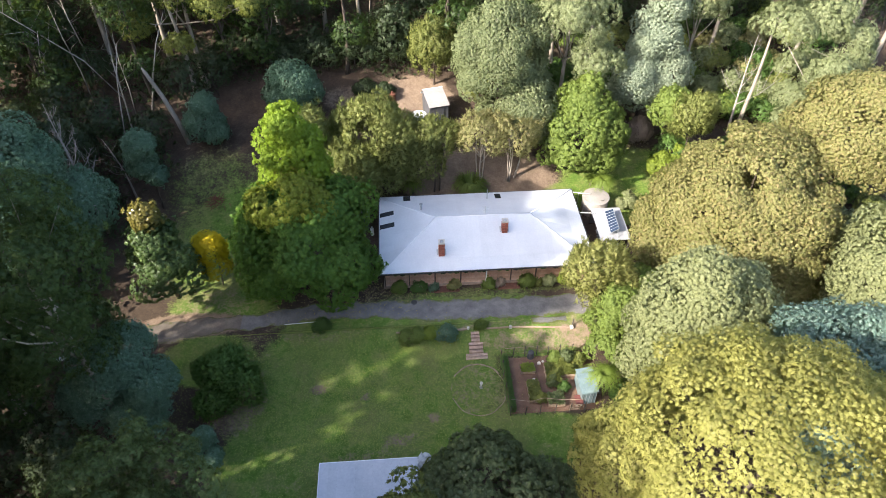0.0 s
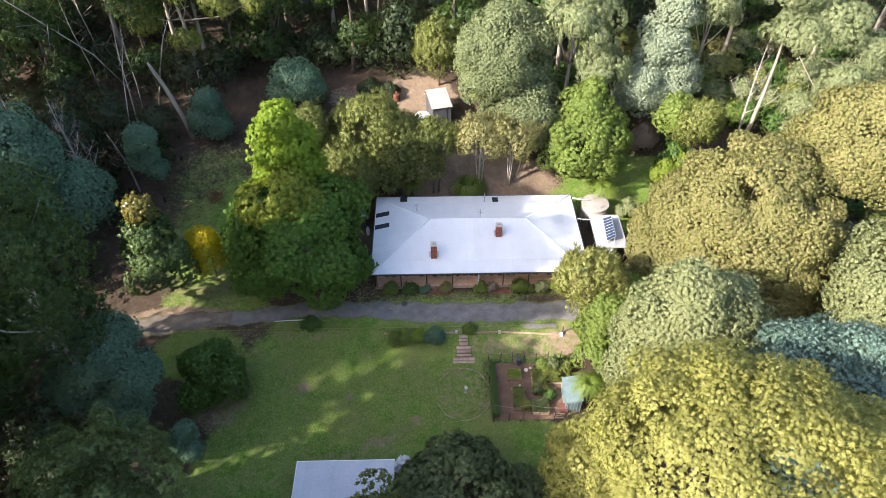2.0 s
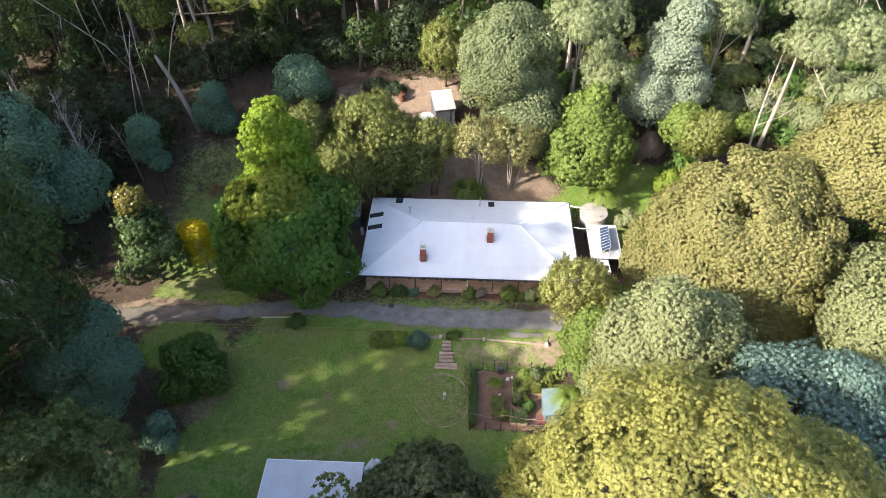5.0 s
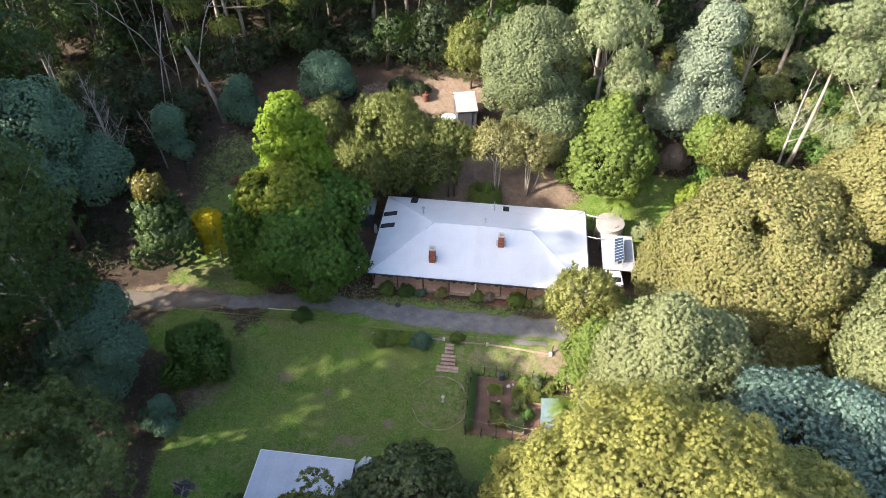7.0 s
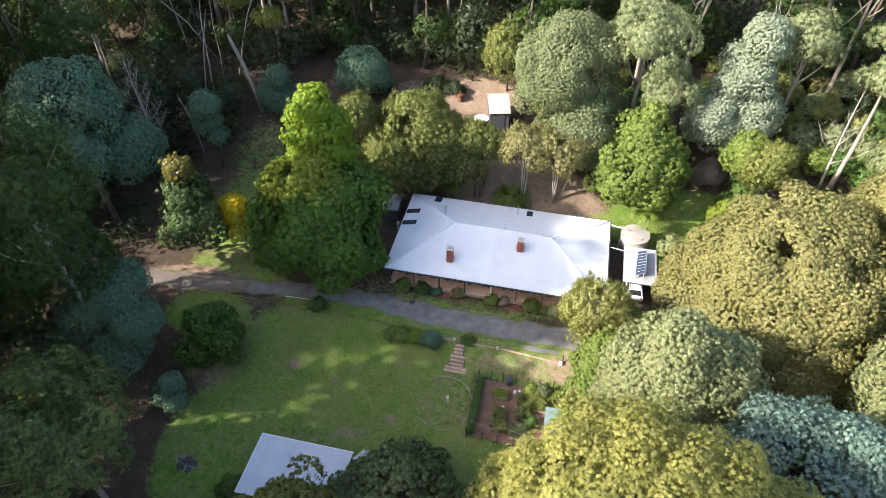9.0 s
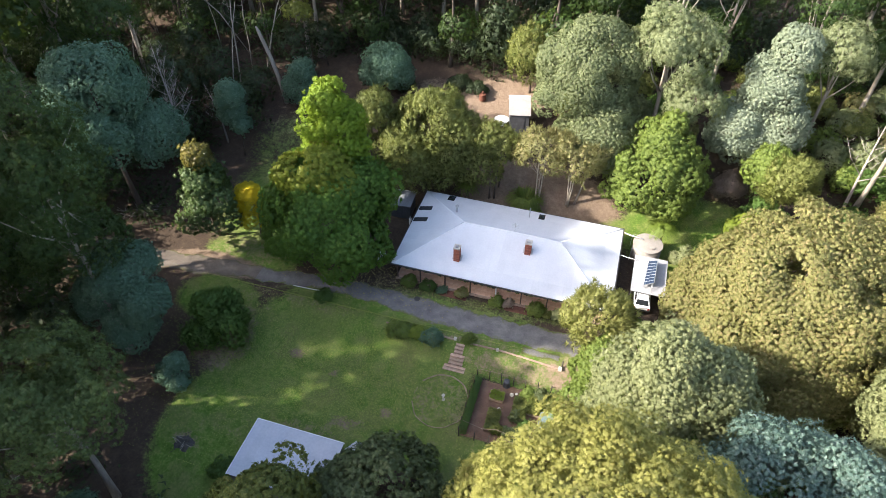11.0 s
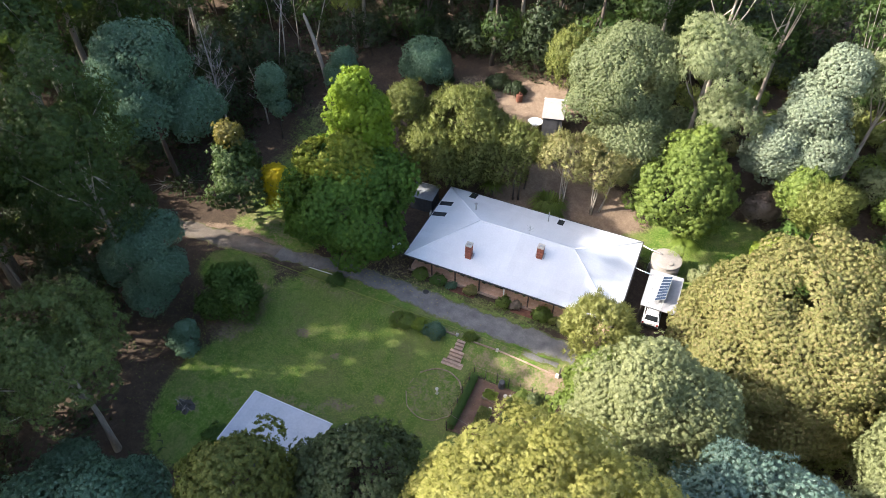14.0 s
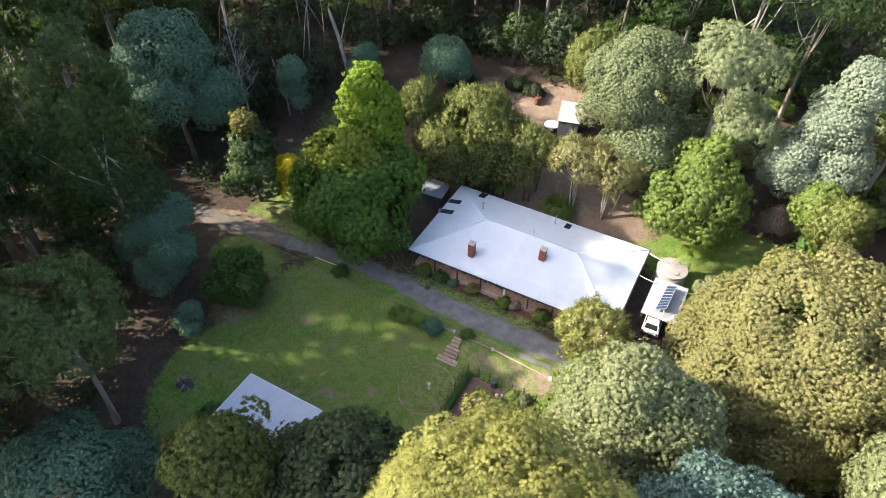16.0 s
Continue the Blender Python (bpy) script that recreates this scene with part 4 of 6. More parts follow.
T("blackwood_tree", "rounded olive blackwood over deep shade", 42.8, 37.6, 6.2, 8.8, 10.6, "pale", "dense", r0=0.4)
T("blackwood_tree", "rounded pale grey-green blackwood in full sun", 20.2, 33.8, 6.4, 5.2, 10.2, "pale", "dense", [(3.2, 1.2, 8.6, 3.0, 7.0), (0.2, -0.6, 5.0, 4.2, 5.0)], r0=0.4)
T("bottlebrush_tree", "feathery yellow-green bottlebrush by the verandah end", 14.5, 43.2, 4.8, 3.1, 3.8, "brush", "plume", [(0.6, -0.6, 3.6, 2.9, 3.2)], r0=0.12, rich=1.3)
T("climbing_shrub", "tangled bright green creeper mounding over a shrub", 16.2, 39.4, 2.6, 3.2, 3.6, "green", "broad", [(1.6, 3.4, 2.6, 2.8, 3.2), (-1.4, -2.6, 1.2, 2.0, 2.0)], r0=0.1, category="shrub", scale=0.6)
T("wattle_tree", "dark drooping wattle against the back of the house", -11.6, 58.4, 4.6, 3.6, 4.2, "wattle", "plume", [(3.6, 1.0, 4.4, 2.6, 3.4)], r0=0.12, stems=2, **wat)
T("golden_wattle", "large golden-yellow feathery wattle near the camera", 18.6, 18.1, 12.3, 8.4, 10.6, "gold", "fine", [(-3.6, 2.2, 10.4, 6.2, 4.4), (6.4, 1.6, 10.6, 5.0, 9.2), (1.6, -5.0, 10.6, 6.0, 7.4)], r0=0.45, limbs=12, scale=0.6, rich=0.9)
T("blue_wattle", "broad blue-grey wattle below the golden one", 28.4, 26.6, 10.8, 6.2, 4.2, "blue", "fine", [(2.0, 2.2, 8.2, 4.0, 7.2), (0.8, -2.8, 8.6, 4.2, 5.0), (4.4, -0.6, 8.4, 3.8, 4.8)], r0=0.35, scale=0.65, rich=0.85)
T("fruit_tree", "dark rambling fruit tree overhanging the shed roof", 3.1, 21.2, 1.6, 5.2, 6.0, "sage", "broad", [(-2.2, -0.4, 1.6, 3.8, 4.8), (4.6, 1.2, 0.8, 2.8, 3.0)], r0=0.2, scale=0.75)
T("lilly_pilly_tree", "dense dark-leaved rounded tree beside the shed", -2.8, 16.0, 6.4, 3.6, 5.4, "mossy", "broad", r0=0.2, scale=0.75)
T("blue_wattle", "blue-green feathery wattle in shade by the track", -27.0, 30.2, 7.6, 3.2, 2.8, "teal", "dense", [(2.4, -1.0, 5.4, 2.4, 2.4), (1.4, -2.6, 3.2, 2.4, 2.6), (-2.0, -1.4, 4.6, 2.6, 2.8)], r0=0.2, scale=0.8)
T("conifer_shrub", "dense dark green rounded bush on the lawn edge", -20.0, 32.3, 1.4, 2.0, 4.4, "conifer", "plume", [(-1.5, 0.9, 1.4, 1.4, 3.2), (1.6, -0.5, 1.0, 1.5, 3.2), (0.6, 1.5, 2.0, 1.3, 3.2), (-0.8, -1.5, 0.6, 1.5, 2.6), (1.4, 1.0, 1.0, 1.3, 2.8)], r0=0.12, scale=0.7, category="shrub")
T("blue_shrub", "small blue-grey shrub at the lawn edge", -20.6, 26.3, 0.6, 1.4, 1.5, "teal", "dense", [(0.2, 0.2, 1.8, 1.0, 1.1), (0.8, -0.6, 0.2, 1.0, 1.1), (-0.7, -0.4, 0.4, 1.0, 1.2)], r0=0.08, category="shrub")
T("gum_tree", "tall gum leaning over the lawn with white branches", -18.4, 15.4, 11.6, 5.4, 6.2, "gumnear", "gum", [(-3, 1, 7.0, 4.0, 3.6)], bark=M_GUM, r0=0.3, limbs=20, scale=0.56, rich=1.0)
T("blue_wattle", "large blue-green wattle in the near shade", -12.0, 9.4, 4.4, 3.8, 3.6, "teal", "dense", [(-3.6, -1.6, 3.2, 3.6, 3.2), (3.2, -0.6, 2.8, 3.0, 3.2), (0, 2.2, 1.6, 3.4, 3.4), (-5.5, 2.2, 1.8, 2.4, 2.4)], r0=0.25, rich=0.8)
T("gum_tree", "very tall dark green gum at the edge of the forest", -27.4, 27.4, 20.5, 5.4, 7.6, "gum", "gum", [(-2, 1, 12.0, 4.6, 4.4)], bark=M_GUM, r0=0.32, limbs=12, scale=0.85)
T("blue_wattle", "tall spreading blue-green wattle in the forest edge", -39.4, 43.8, 15.6, 4.6, 4.6, "teal", "dense", [(3.5, 2.0, 10.0, 3.6, 3.6), (-3.4, 1.2, 12.6, 3.4, 3.4), (1.2, -2.4, 11.4, 3.6, 4.0)], r0=0.35, rich=0.8)
T("blue_shrub", "small blue-grey wattle against the dark forest", -34.2, 57.2, 8.8, 1.7, 2.2, "teal", "dense", [(-0.5, 0.3, 6.4, 1.8, 1.8), (0.7, -0.2, 5.0, 1.4, 1.5)], r0=0.1, category="shrub")
T("blue_shrub", "blue-grey wattle beneath tall pale trunks", -30.6, 67.0, 5.6, 2.2, 2.6, "teal", "dense", [(0.4, 0.2, 7.8, 1.6, 1.6), (1.2, -0.6, 4.4, 1.6, 1.4)], r0=0.1, category="shrub")
T("blue_wattle", "flat-topped blue-green wattle at the clearing", -20.0, 71.4, 8.8, 3.0, 2.0, "teal", "dense", [(1.9, -0.6, 7.8, 2.0, 1.6), (-2.0, -0.4, 7.2, 2.0, 1.6)], r0=0.15)
T("wattle_tree", "bushy olive wattle at the back of the clearing", -2.5, 78.0, 9.6, 3.1, 4.6, "wattle", "plume", r0=0.15, **wat)
T("gum_tree", "very tall gum on several pale smooth trunks", -33.0, 75.2, 17.6, 3.0, 1.9, "gumgold", "gum", [(-5.6, -1.0, 14.4, 2.2, 1.5), (-0.6, -2.4, 13.0, 2.0, 1.4), (4.0, -0.6, 17.0, 2.6, 1.7), (8.2, 0.6, 17.2, 2.2, 1.4), (-1.0, 2.0, 21.0, 3.4, 2.2), (4.6, 2.0, 21.0, 3.0, 2.0)], bark=M_GUM, r0=0.36, stems=3, limbs=6)
stub = thing("dead_tree", pose(-33.2, 66.7, gz(-33.2, 66.7)), "tall broken pale trunk leaning without a crown", "tree")
part("trunk", Geo().tube([(0, 0, -0.4), (-0.6, 0.15, 3.0), (-1.6, 0.3, 6.6), (-2.7, 0.4, 9.6), (-2.9, 0.4, 10.2)], [0.36, 0.3, 0.26, 0.22, 0.1], 9), M_GUM, stub, flat=False)

# the forest round the clearing: a few gums built once, then set out among the rest
PROTO = []
for k, (hh, cr, ch) in enumerate(((21, 3.6, 5.0), (24, 4.2, 6.0), (18, 3.8, 5.5), (26, 4.4, 7.0), (15, 4.2, 5.0), (26, 4.4, 6.5))):
    px, py = -60 - 7 * k, 92 + 3 * k
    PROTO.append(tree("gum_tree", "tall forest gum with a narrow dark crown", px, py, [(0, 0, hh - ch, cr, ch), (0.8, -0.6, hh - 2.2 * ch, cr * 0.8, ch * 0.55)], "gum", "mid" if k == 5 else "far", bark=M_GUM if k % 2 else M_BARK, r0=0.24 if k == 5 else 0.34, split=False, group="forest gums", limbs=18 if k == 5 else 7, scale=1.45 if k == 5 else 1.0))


def open_ground(x, y):
    """Whether a place is in the clearing or inside a garden tree."""
    p = YARD_I @ Vector((x, y, 0))
    u, v = p.x, p.y
    if -27 < u < 47 and -24 < v < 26:
        return True
    if -20 < u < 42 and 26 <= v < 35:
        return True
    return -14 < u < 60 and -60 < v <= -24


# narrow saplings, added out of view, break the light between the tall gums
SLIM = tree("gum_tree", "very tall slender gum with a thin crown, added to break sunlight", -52, 1.0, [(0, 0, 25, 1.5, 5.5), (0.3, 0.4, 16, 1.2, 3.0)], "gum", "far", bark=M_GUM, r0=0.2, split=False, group="forest gums", limbs=5)
BUSHY = []
for k, (hh, cr) in enumerate(((7, 3.2), (9.5, 3.4), (6, 3.6))):
    px, py = -64 - 8 * k, 78 + 4 * k
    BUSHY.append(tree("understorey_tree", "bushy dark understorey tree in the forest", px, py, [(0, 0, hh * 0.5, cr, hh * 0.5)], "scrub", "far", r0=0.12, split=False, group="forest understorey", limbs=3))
frng = np.random.default_rng(77)


def plant(count, near, protos, low, high, reach=(-88, 66, -14, 112), taken=(), low_ones=False):
    spots = list(taken)
    start = len(spots)
    for _ in range(30000):
        if len(spots) - start >= count:
            break
        x, y = frng.uniform(reach[0], reach[1]), frng.uniform(reach[2], reach[3])
        q, along = -x * SS + y * SC, x * SC + y * SS
        if (-14 if low_ones else -200) < along < 12 and x < -22 and (29.0 < q < 38.0 or 44.0 < q < 58) or (not low_ones and x < -34 and y < 34 and frng.random() < 0.6):
            continue
        if open_ground(x, y) or (y < 20 and x > -24) or (x > 48 and y < 34) or y < 0.75 * (abs(x) - 75):
            continue
        if math.hypot(x + 30, y - 69) < 5 or math.hypot(x + 27, y - 27) < 5 or math.hypot(x + 38.6, y - 44.8) < 5 or math.hypot(x + 39, y - 52) < 4:
            continue
        if x > 6 and (low_ones and y < 92 or x > 20 and y < 84):
            continue
        if any((x - a) ** 2 + (y - b) ** 2 < near * near for a, b in spots):
            continue
        spots.append((x, y))
    for k, (x, y) in enumerate(spots[start:]):
        s = float(frng.uniform(low, high))
        ob = copy_thing(protos[k % len(protos)], pose(x, y, gz(x, y), 0, 0, float(frng.uniform(0, 360))))
        ob.scale = (s, s, s)
    return spots


NEARBY = ((-27.5, 13.5, 0.6), (-26.0, 7.5, 0.6), (-33.5, 10.0, 0.72), (-21.5, 5.5, 0.55), (-33.5, 27.0, 0.72), (-38.5, 22.5, 0.8))   # gums over the near edge of the lawn, some added to shade it
# the tallest gums, mostly unseen, are added west of the clearing to break the lawn's sun
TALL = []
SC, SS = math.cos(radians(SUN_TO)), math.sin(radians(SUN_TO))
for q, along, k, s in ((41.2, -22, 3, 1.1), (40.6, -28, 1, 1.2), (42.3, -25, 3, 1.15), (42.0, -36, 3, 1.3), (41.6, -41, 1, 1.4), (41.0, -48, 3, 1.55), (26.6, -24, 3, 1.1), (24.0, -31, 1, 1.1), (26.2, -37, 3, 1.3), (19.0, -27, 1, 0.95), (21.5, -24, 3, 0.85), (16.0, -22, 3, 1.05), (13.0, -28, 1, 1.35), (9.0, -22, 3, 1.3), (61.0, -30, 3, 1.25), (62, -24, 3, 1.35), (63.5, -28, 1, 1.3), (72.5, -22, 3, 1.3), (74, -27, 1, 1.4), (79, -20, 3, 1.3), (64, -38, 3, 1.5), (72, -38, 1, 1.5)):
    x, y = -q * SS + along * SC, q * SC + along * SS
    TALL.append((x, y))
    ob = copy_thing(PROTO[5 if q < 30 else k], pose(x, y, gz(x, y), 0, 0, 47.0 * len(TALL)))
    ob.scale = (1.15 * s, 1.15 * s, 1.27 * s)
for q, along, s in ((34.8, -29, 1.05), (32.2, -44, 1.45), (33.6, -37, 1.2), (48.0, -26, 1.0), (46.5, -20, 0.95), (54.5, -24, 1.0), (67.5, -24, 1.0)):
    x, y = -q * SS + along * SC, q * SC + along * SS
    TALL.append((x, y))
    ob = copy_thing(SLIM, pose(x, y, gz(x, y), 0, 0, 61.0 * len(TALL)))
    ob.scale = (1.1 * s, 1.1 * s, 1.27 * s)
# widened slim gums, unseen, added to shade the house roof
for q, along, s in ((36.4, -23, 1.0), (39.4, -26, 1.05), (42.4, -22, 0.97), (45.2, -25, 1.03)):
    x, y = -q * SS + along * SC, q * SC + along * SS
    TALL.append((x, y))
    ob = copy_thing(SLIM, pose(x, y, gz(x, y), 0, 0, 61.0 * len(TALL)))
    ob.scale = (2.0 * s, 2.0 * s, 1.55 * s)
for x, y, s in NEARBY:
    TALL.append((x, y))
    ob = copy_thing(PROTO[5], pose(x, y, gz(x, y), 0, 0, 83.0 * len(TALL)))
    ob.scale = (s, s, s)
gums = plant(112, 4.8, PROTO[:5], 0.8, 1.2, taken=TALL)
plant(270, 2.6, BUSHY, 0.6, 1.2, taken=gums, low_ones=True)

# understorey trees added to block the sun from the litter beside the lawn
for x, y, k in ((-28.9, 22.4, 1), (-27.4, 20.4, 0), (-30.6, 24.4, 1), (-26.6, 18.2, 0)):
    ob = copy_thing(BUSHY[k], pose(x, y, gz(x, y), 0, 0, 50.0 * x))
    ob.scale = (0.8, 0.8, 0.9)

# a hedge of undergrowth, shade put into its leaf colour, closes the back clearing
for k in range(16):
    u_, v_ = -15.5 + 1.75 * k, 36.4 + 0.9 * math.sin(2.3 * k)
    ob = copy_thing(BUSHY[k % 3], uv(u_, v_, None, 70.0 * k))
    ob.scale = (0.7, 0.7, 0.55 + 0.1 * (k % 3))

# the thicket between the garden trees and along the clearing's edge
THICK = []
HOLLOW = ((21.5, 32.4, 2), (23.6, 34.4, 2), (19.6, 31.6, 1), (24.8, 36.6, 2), (29.5, 35.5, 2), (32.0, 38.5, 2), (38.6, 76.1, 2), (41.1, 77.2, 0), (37.8, 79.0, 4), (41.6, 74.7, 2), (36.5, 76.2, 0), (55.7, 91.1, 4), (57.3, 92.9, 0), (54.0, 90.2, 2))   # the shaded hollow between the big crowns
for k, (leaf, hh, cr) in enumerate((("green", 3.4, 1.9), ("wattle", 4.4, 1.8), ("dark", 3.2, 2.2), ("teatree", 3.0, 1.7), ("gumlit", 5.0, 1.9))):
    px, py = uv(44 + 4 * k, 33 + (k % 2) * 3).translation.xy
    THICK.append(tree("thicket_shrub", ("fresh green", "olive feathery", "dark green", "dry brownish", "pale grey-green")[k] + " shrub in the thicket round the clearing", px, py, [(0, 0, hh * 0.5, cr, hh * 0.5), (cr * 0.6, 0.3, hh * 0.35, cr * 0.7, hh * 0.4), (-cr * 0.5, -0.5, hh * 0.4, cr * 0.7, hh * 0.45)], leaf, "mid", r0=0.06, split=False, limbs=3, group="thicket shrubs", category="shrub"))
trng = np.random.default_rng(12)
spots = []
for _ in range(6000):
    if len(spots) > 125:
        break
    u, v = float(trng.uniform(9, 66)), float(trng.uniform(-34, 50))
    if not (v > 29 and u > 10 or u > 34 and v > 19.5 or u > 31 and v < 8 and v > -32 or u > 41):
        continue
    if any((u - a) ** 2 + (v - b) ** 2 < 2.7 ** 2 for a, b in spots):
        continue
    spots.append((u, v))
    p = uv(u, v)
    ob = copy_thing(THICK[int(trng.integers(5))], p @ pose(0, 0, 0, 0, 0, float(trng.uniform(0, 360))))
    ob.scale = (1, 1, float(trng.uniform(0.8, 1.2)))
for x, y, k in HOLLOW:
    copy_thing(THICK[k], pose(x, y, gz(x, y), 0, 0, 70.0 * x))

# ---------------------------------------------------------------- bare trees


def bare_tree(name, label, x, y, height, r0, bark, seed, spread=0.5, lean=(0.0, 0.0), forks=11, twigs=4):
    rng = np.random.default_rng(seed)
    base = thing(name, pose(x, y, gz(x, y)), label, "tree")
    top = Vector((lean[0], lean[1], height))
    g = Geo()
    pts = [Vector((0, 0, -0.3)).lerp(top, float(t)) + Vector((0.25 * math.sin(3 * t + seed), 0.2 * math.sin(4 * t), 0)) for t in np.linspace(0, 1, 8)]
    g.tube(pts, [r0 * (1 - 0.88 * float(t)) for t in np.linspace(0, 1, 8)], 8)
    part("trunk", g, bark, base, flat=False)
    for k in range(forks):
        t = 0.3 + 0.65 * k / forks
        a = Vector((0, 0, 0)).lerp(top, t)
        an = k * 2.4 + float(rng.uniform(-0.5, 0.5))
        ln = height * spread * (1.1 - t) * float(rng.uniform(0.5, 1.1))
        d = Vector((math.cos(an), math.sin(an), 0.75)).normalized()
        b, c = a + d * ln * 0.55, a + d * ln + Vector((0, 0, ln * 0.22))
        r = r0 * (1 - 0.85 * t) * 0.55
        g = Geo().tube([a, b, c], [r, r * 0.6, r * 0.2], 6)
        for j in range(twigs):
            s = a.lerp(c, float(rng.uniform(0.35, 0.95)))
            e = s + Vector([float(q) for q in rng.normal(0, 0.35, 3)]) * ln * 0.5 + Vector((0, 0, 0.25 * ln))
            g.tube([s, e], [r * 0.35, r * 0.1], 4)
        part("limb", g, bark, base, flat=False)
    return base


bare_tree("dead_tree", "leafless grey dead tree among blue-green wattles", -39.2, 53.0, 17.0, 0.2, M_DEADWOOD, 3, 0.34, forks=26, twigs=16)
bare_tree("dead_tree", "bleached leafless tree with forked white branches", 36.4, 72.6, 14.0, 0.2, M_DEADWOOD, 8, 0.42, (0.4, 1.0))
bare_tree("dead_tree", "bare pale sapling stems against the forest", -37.6, 58.6, 9.0, 0.14, M_DEADWOOD, 12, 0.3, (-1.0, -0.5))

# thin stems, leaning or dead, that show pale in the dark forest
srng = np.random.default_rng(31)
for k in range(28):
    x, y = float(srng.uniform(-62, -38)), float(srng.uniform(62, 96))
    if k > 20:
        x, y = float(srng.uniform(-30, 22)), float(srng.uniform(84, 100))
    h, r = float(srng.uniform(9, 17)), float(srng.uniform(0.05, 0.1))
    dx, dy = srng.normal(0, 0.3 if k % 3 == 0 else 0.1, 2) * h
    g = Geo().tube([(0, 0, -0.4), (dx * 0.3 + 0.2, dy * 0.3, h * 0.4), (dx * 0.65, dy * 0.65 - 0.15, h * 0.72), (dx, dy, h)], [r * 1.2, r, r * 0.8, r * 0.35], 6)
    for j in range(4):
        t = 0.55 + 0.1 * j
        a = Vector((dx * t, dy * t, h * (t + 0.03)))
        g.tube([a, a + Vector((float(srng.normal(0, 0.9)), float(srng.normal(0, 0.9)), 0.8)), a + Vector((float(srng.normal(0, 1.6)), float(srng.normal(0, 1.6)), 1.7))], [r * 0.4, r * 0.3, r * 0.1], 5)
    solid("gum_sapling", g, M_GUM if k % 3 else M_DEADWOOD, pose(x, y, gz(x, y)), "thin leaning dead gum sapling" if k % 3 == 0 else "thin pale bare gum sapling in the forest", "tree", "bare forest saplings", flat=False)

# ---------------------------------------------------------------- ferns and strappy plants


def frond(g, tip_len, an, up, width, rng, base=(0, 0, 0), pinnae=15):
    """An arching frond: a thin stalk with paired leaflets that shorten to the tip."""
    d, side = Vector((math.cos(an), math.sin(an), 0)), Vector((-math.sin(an), math.cos(an), 0))
    pts = []
    for t in np.linspace(0, 1, pinnae + 1):
        t = float(t)
        pts.append(Vector(base) + d * tip_len * (t - 0.12 * t * t) + Vector((0, 0, up * tip_len * (1.5 * t - 1.9 * t * t))))
    for i in range(1, pinnae + 1):
        t = i / pinnae
        w = width * math.sin(math.pi * min(1, 0.12 + 0.88 * t) ** 0.8) + 0.02
        run = (pts[i] - pts[i - 1]) * 0.92
        for s in (1, -1):
            tip = pts[i - 1] + run * 1.3 + side * s * w + Vector((0, 0, -0.25 * w))
            g.append((pts[i - 1], pts[i - 1] + run * 0.9 + side * s * w * 0.5 - Vector((0, 0, 0.03)), tip, pts[i - 1] + run * 0.1 + side * s * w * 0.5))
    return g


def tree_fern(u, v, height, span, label, n=16, seed=1, leaf="fern"):
    rng = np.random.default_rng(seed)
    m = uv(u, v)
    base = thing("tree_fern", m, label, "fern")
    part("trunk", Geo().tube([(0, 0, -0.2), (0.03, 0, height * 0.5), (0, 0.02, height)], [0.17, 0.13, 0.12], 8), M_BARK, base, flat=False)
    for ring, (lift, ln) in enumerate(((0.5, 1.0), (0.95, 0.75))):
        for k in range(n if ring == 0 else n // 2):
            an = 2 * math.pi * k / (n if ring == 0 else n // 2) + ring * 0.3 + float(rng.uniform(-0.14, 0.14))
            f = frond([], span * ln * float(rng.uniform(0.85, 1.1)), an, lift, span * 0.2, rng, (0, 0, height))
            part("frond", quads("frond", LEAF[leaf], [tuple(p) for q in f for p in q]), None, base)
    return base


def strappy(u, v, r, label, n=260, seed=1, leaf="dark"):
    rng = np.random.default_rng(seed)
    base = thing("strap_leaf_clump", uv(u, v), label, "plant")
    q = []
    for k in range(n):
        an, ln = float(rng.uniform(0, 6.283)), r * float(rng.uniform(0.6, 1.15))
        d, s = Vector((math.cos(an), math.sin(an), 0)), Vector((-math.sin(an), math.cos(an), 0)) * 0.045
        o = d * float(rng.uniform(0, 0.35)) * r
        h = ln * float(rng.uniform(0.6, 1.1))
        a, b, c = o, o + d * ln * 0.45 + Vector((0, 0, h)), o + d * ln + Vector((0, 0, h * 0.55))
        q += [a - s, a + s, b + s, b - s, b - s, b + s, c + s * 0.2, c - s * 0.2]
    part("leaves", quads("leaves", LEAF[leaf], [tuple(p) for p in q]), None, base)
    return base


strappy(10.9, 15.6, 1.9, "big green clump of arching strap leaves", 420, 3, "green")
tree_fern(3.9, 15.4, 1.5, 2.0, "tree fern in the shade behind the house", 14, 4)
tree_fern(-0.6, 15.9, 2.0, 2.2, "tree fern half hidden under dark wattles", 14, 5)
tree_fern(26.6, 13.2, 2.6, 2.3, "sunlit yellow-green tree fern beside the water tank", 20, 6)
tree_fern(25.9, 15.6, 1.2, 1.5, "low sunlit tree fern on the back lawn", 14, 7)
tree_fern(20.1, -13.2, 3.0, 2.4, "bright tree fern leaning over the greenhouse", 20, 8)
tree_fern(21.9, -8.2, 1.6, 1.7, "tree fern at the corner of the vegetable garden", 14, 9)
tree_fern(22.8, -11.2, 1.0, 1.4, "small fern in the shade of the golden wattle", 12, 10)

# ---------------------------------------------------------------- shrubs


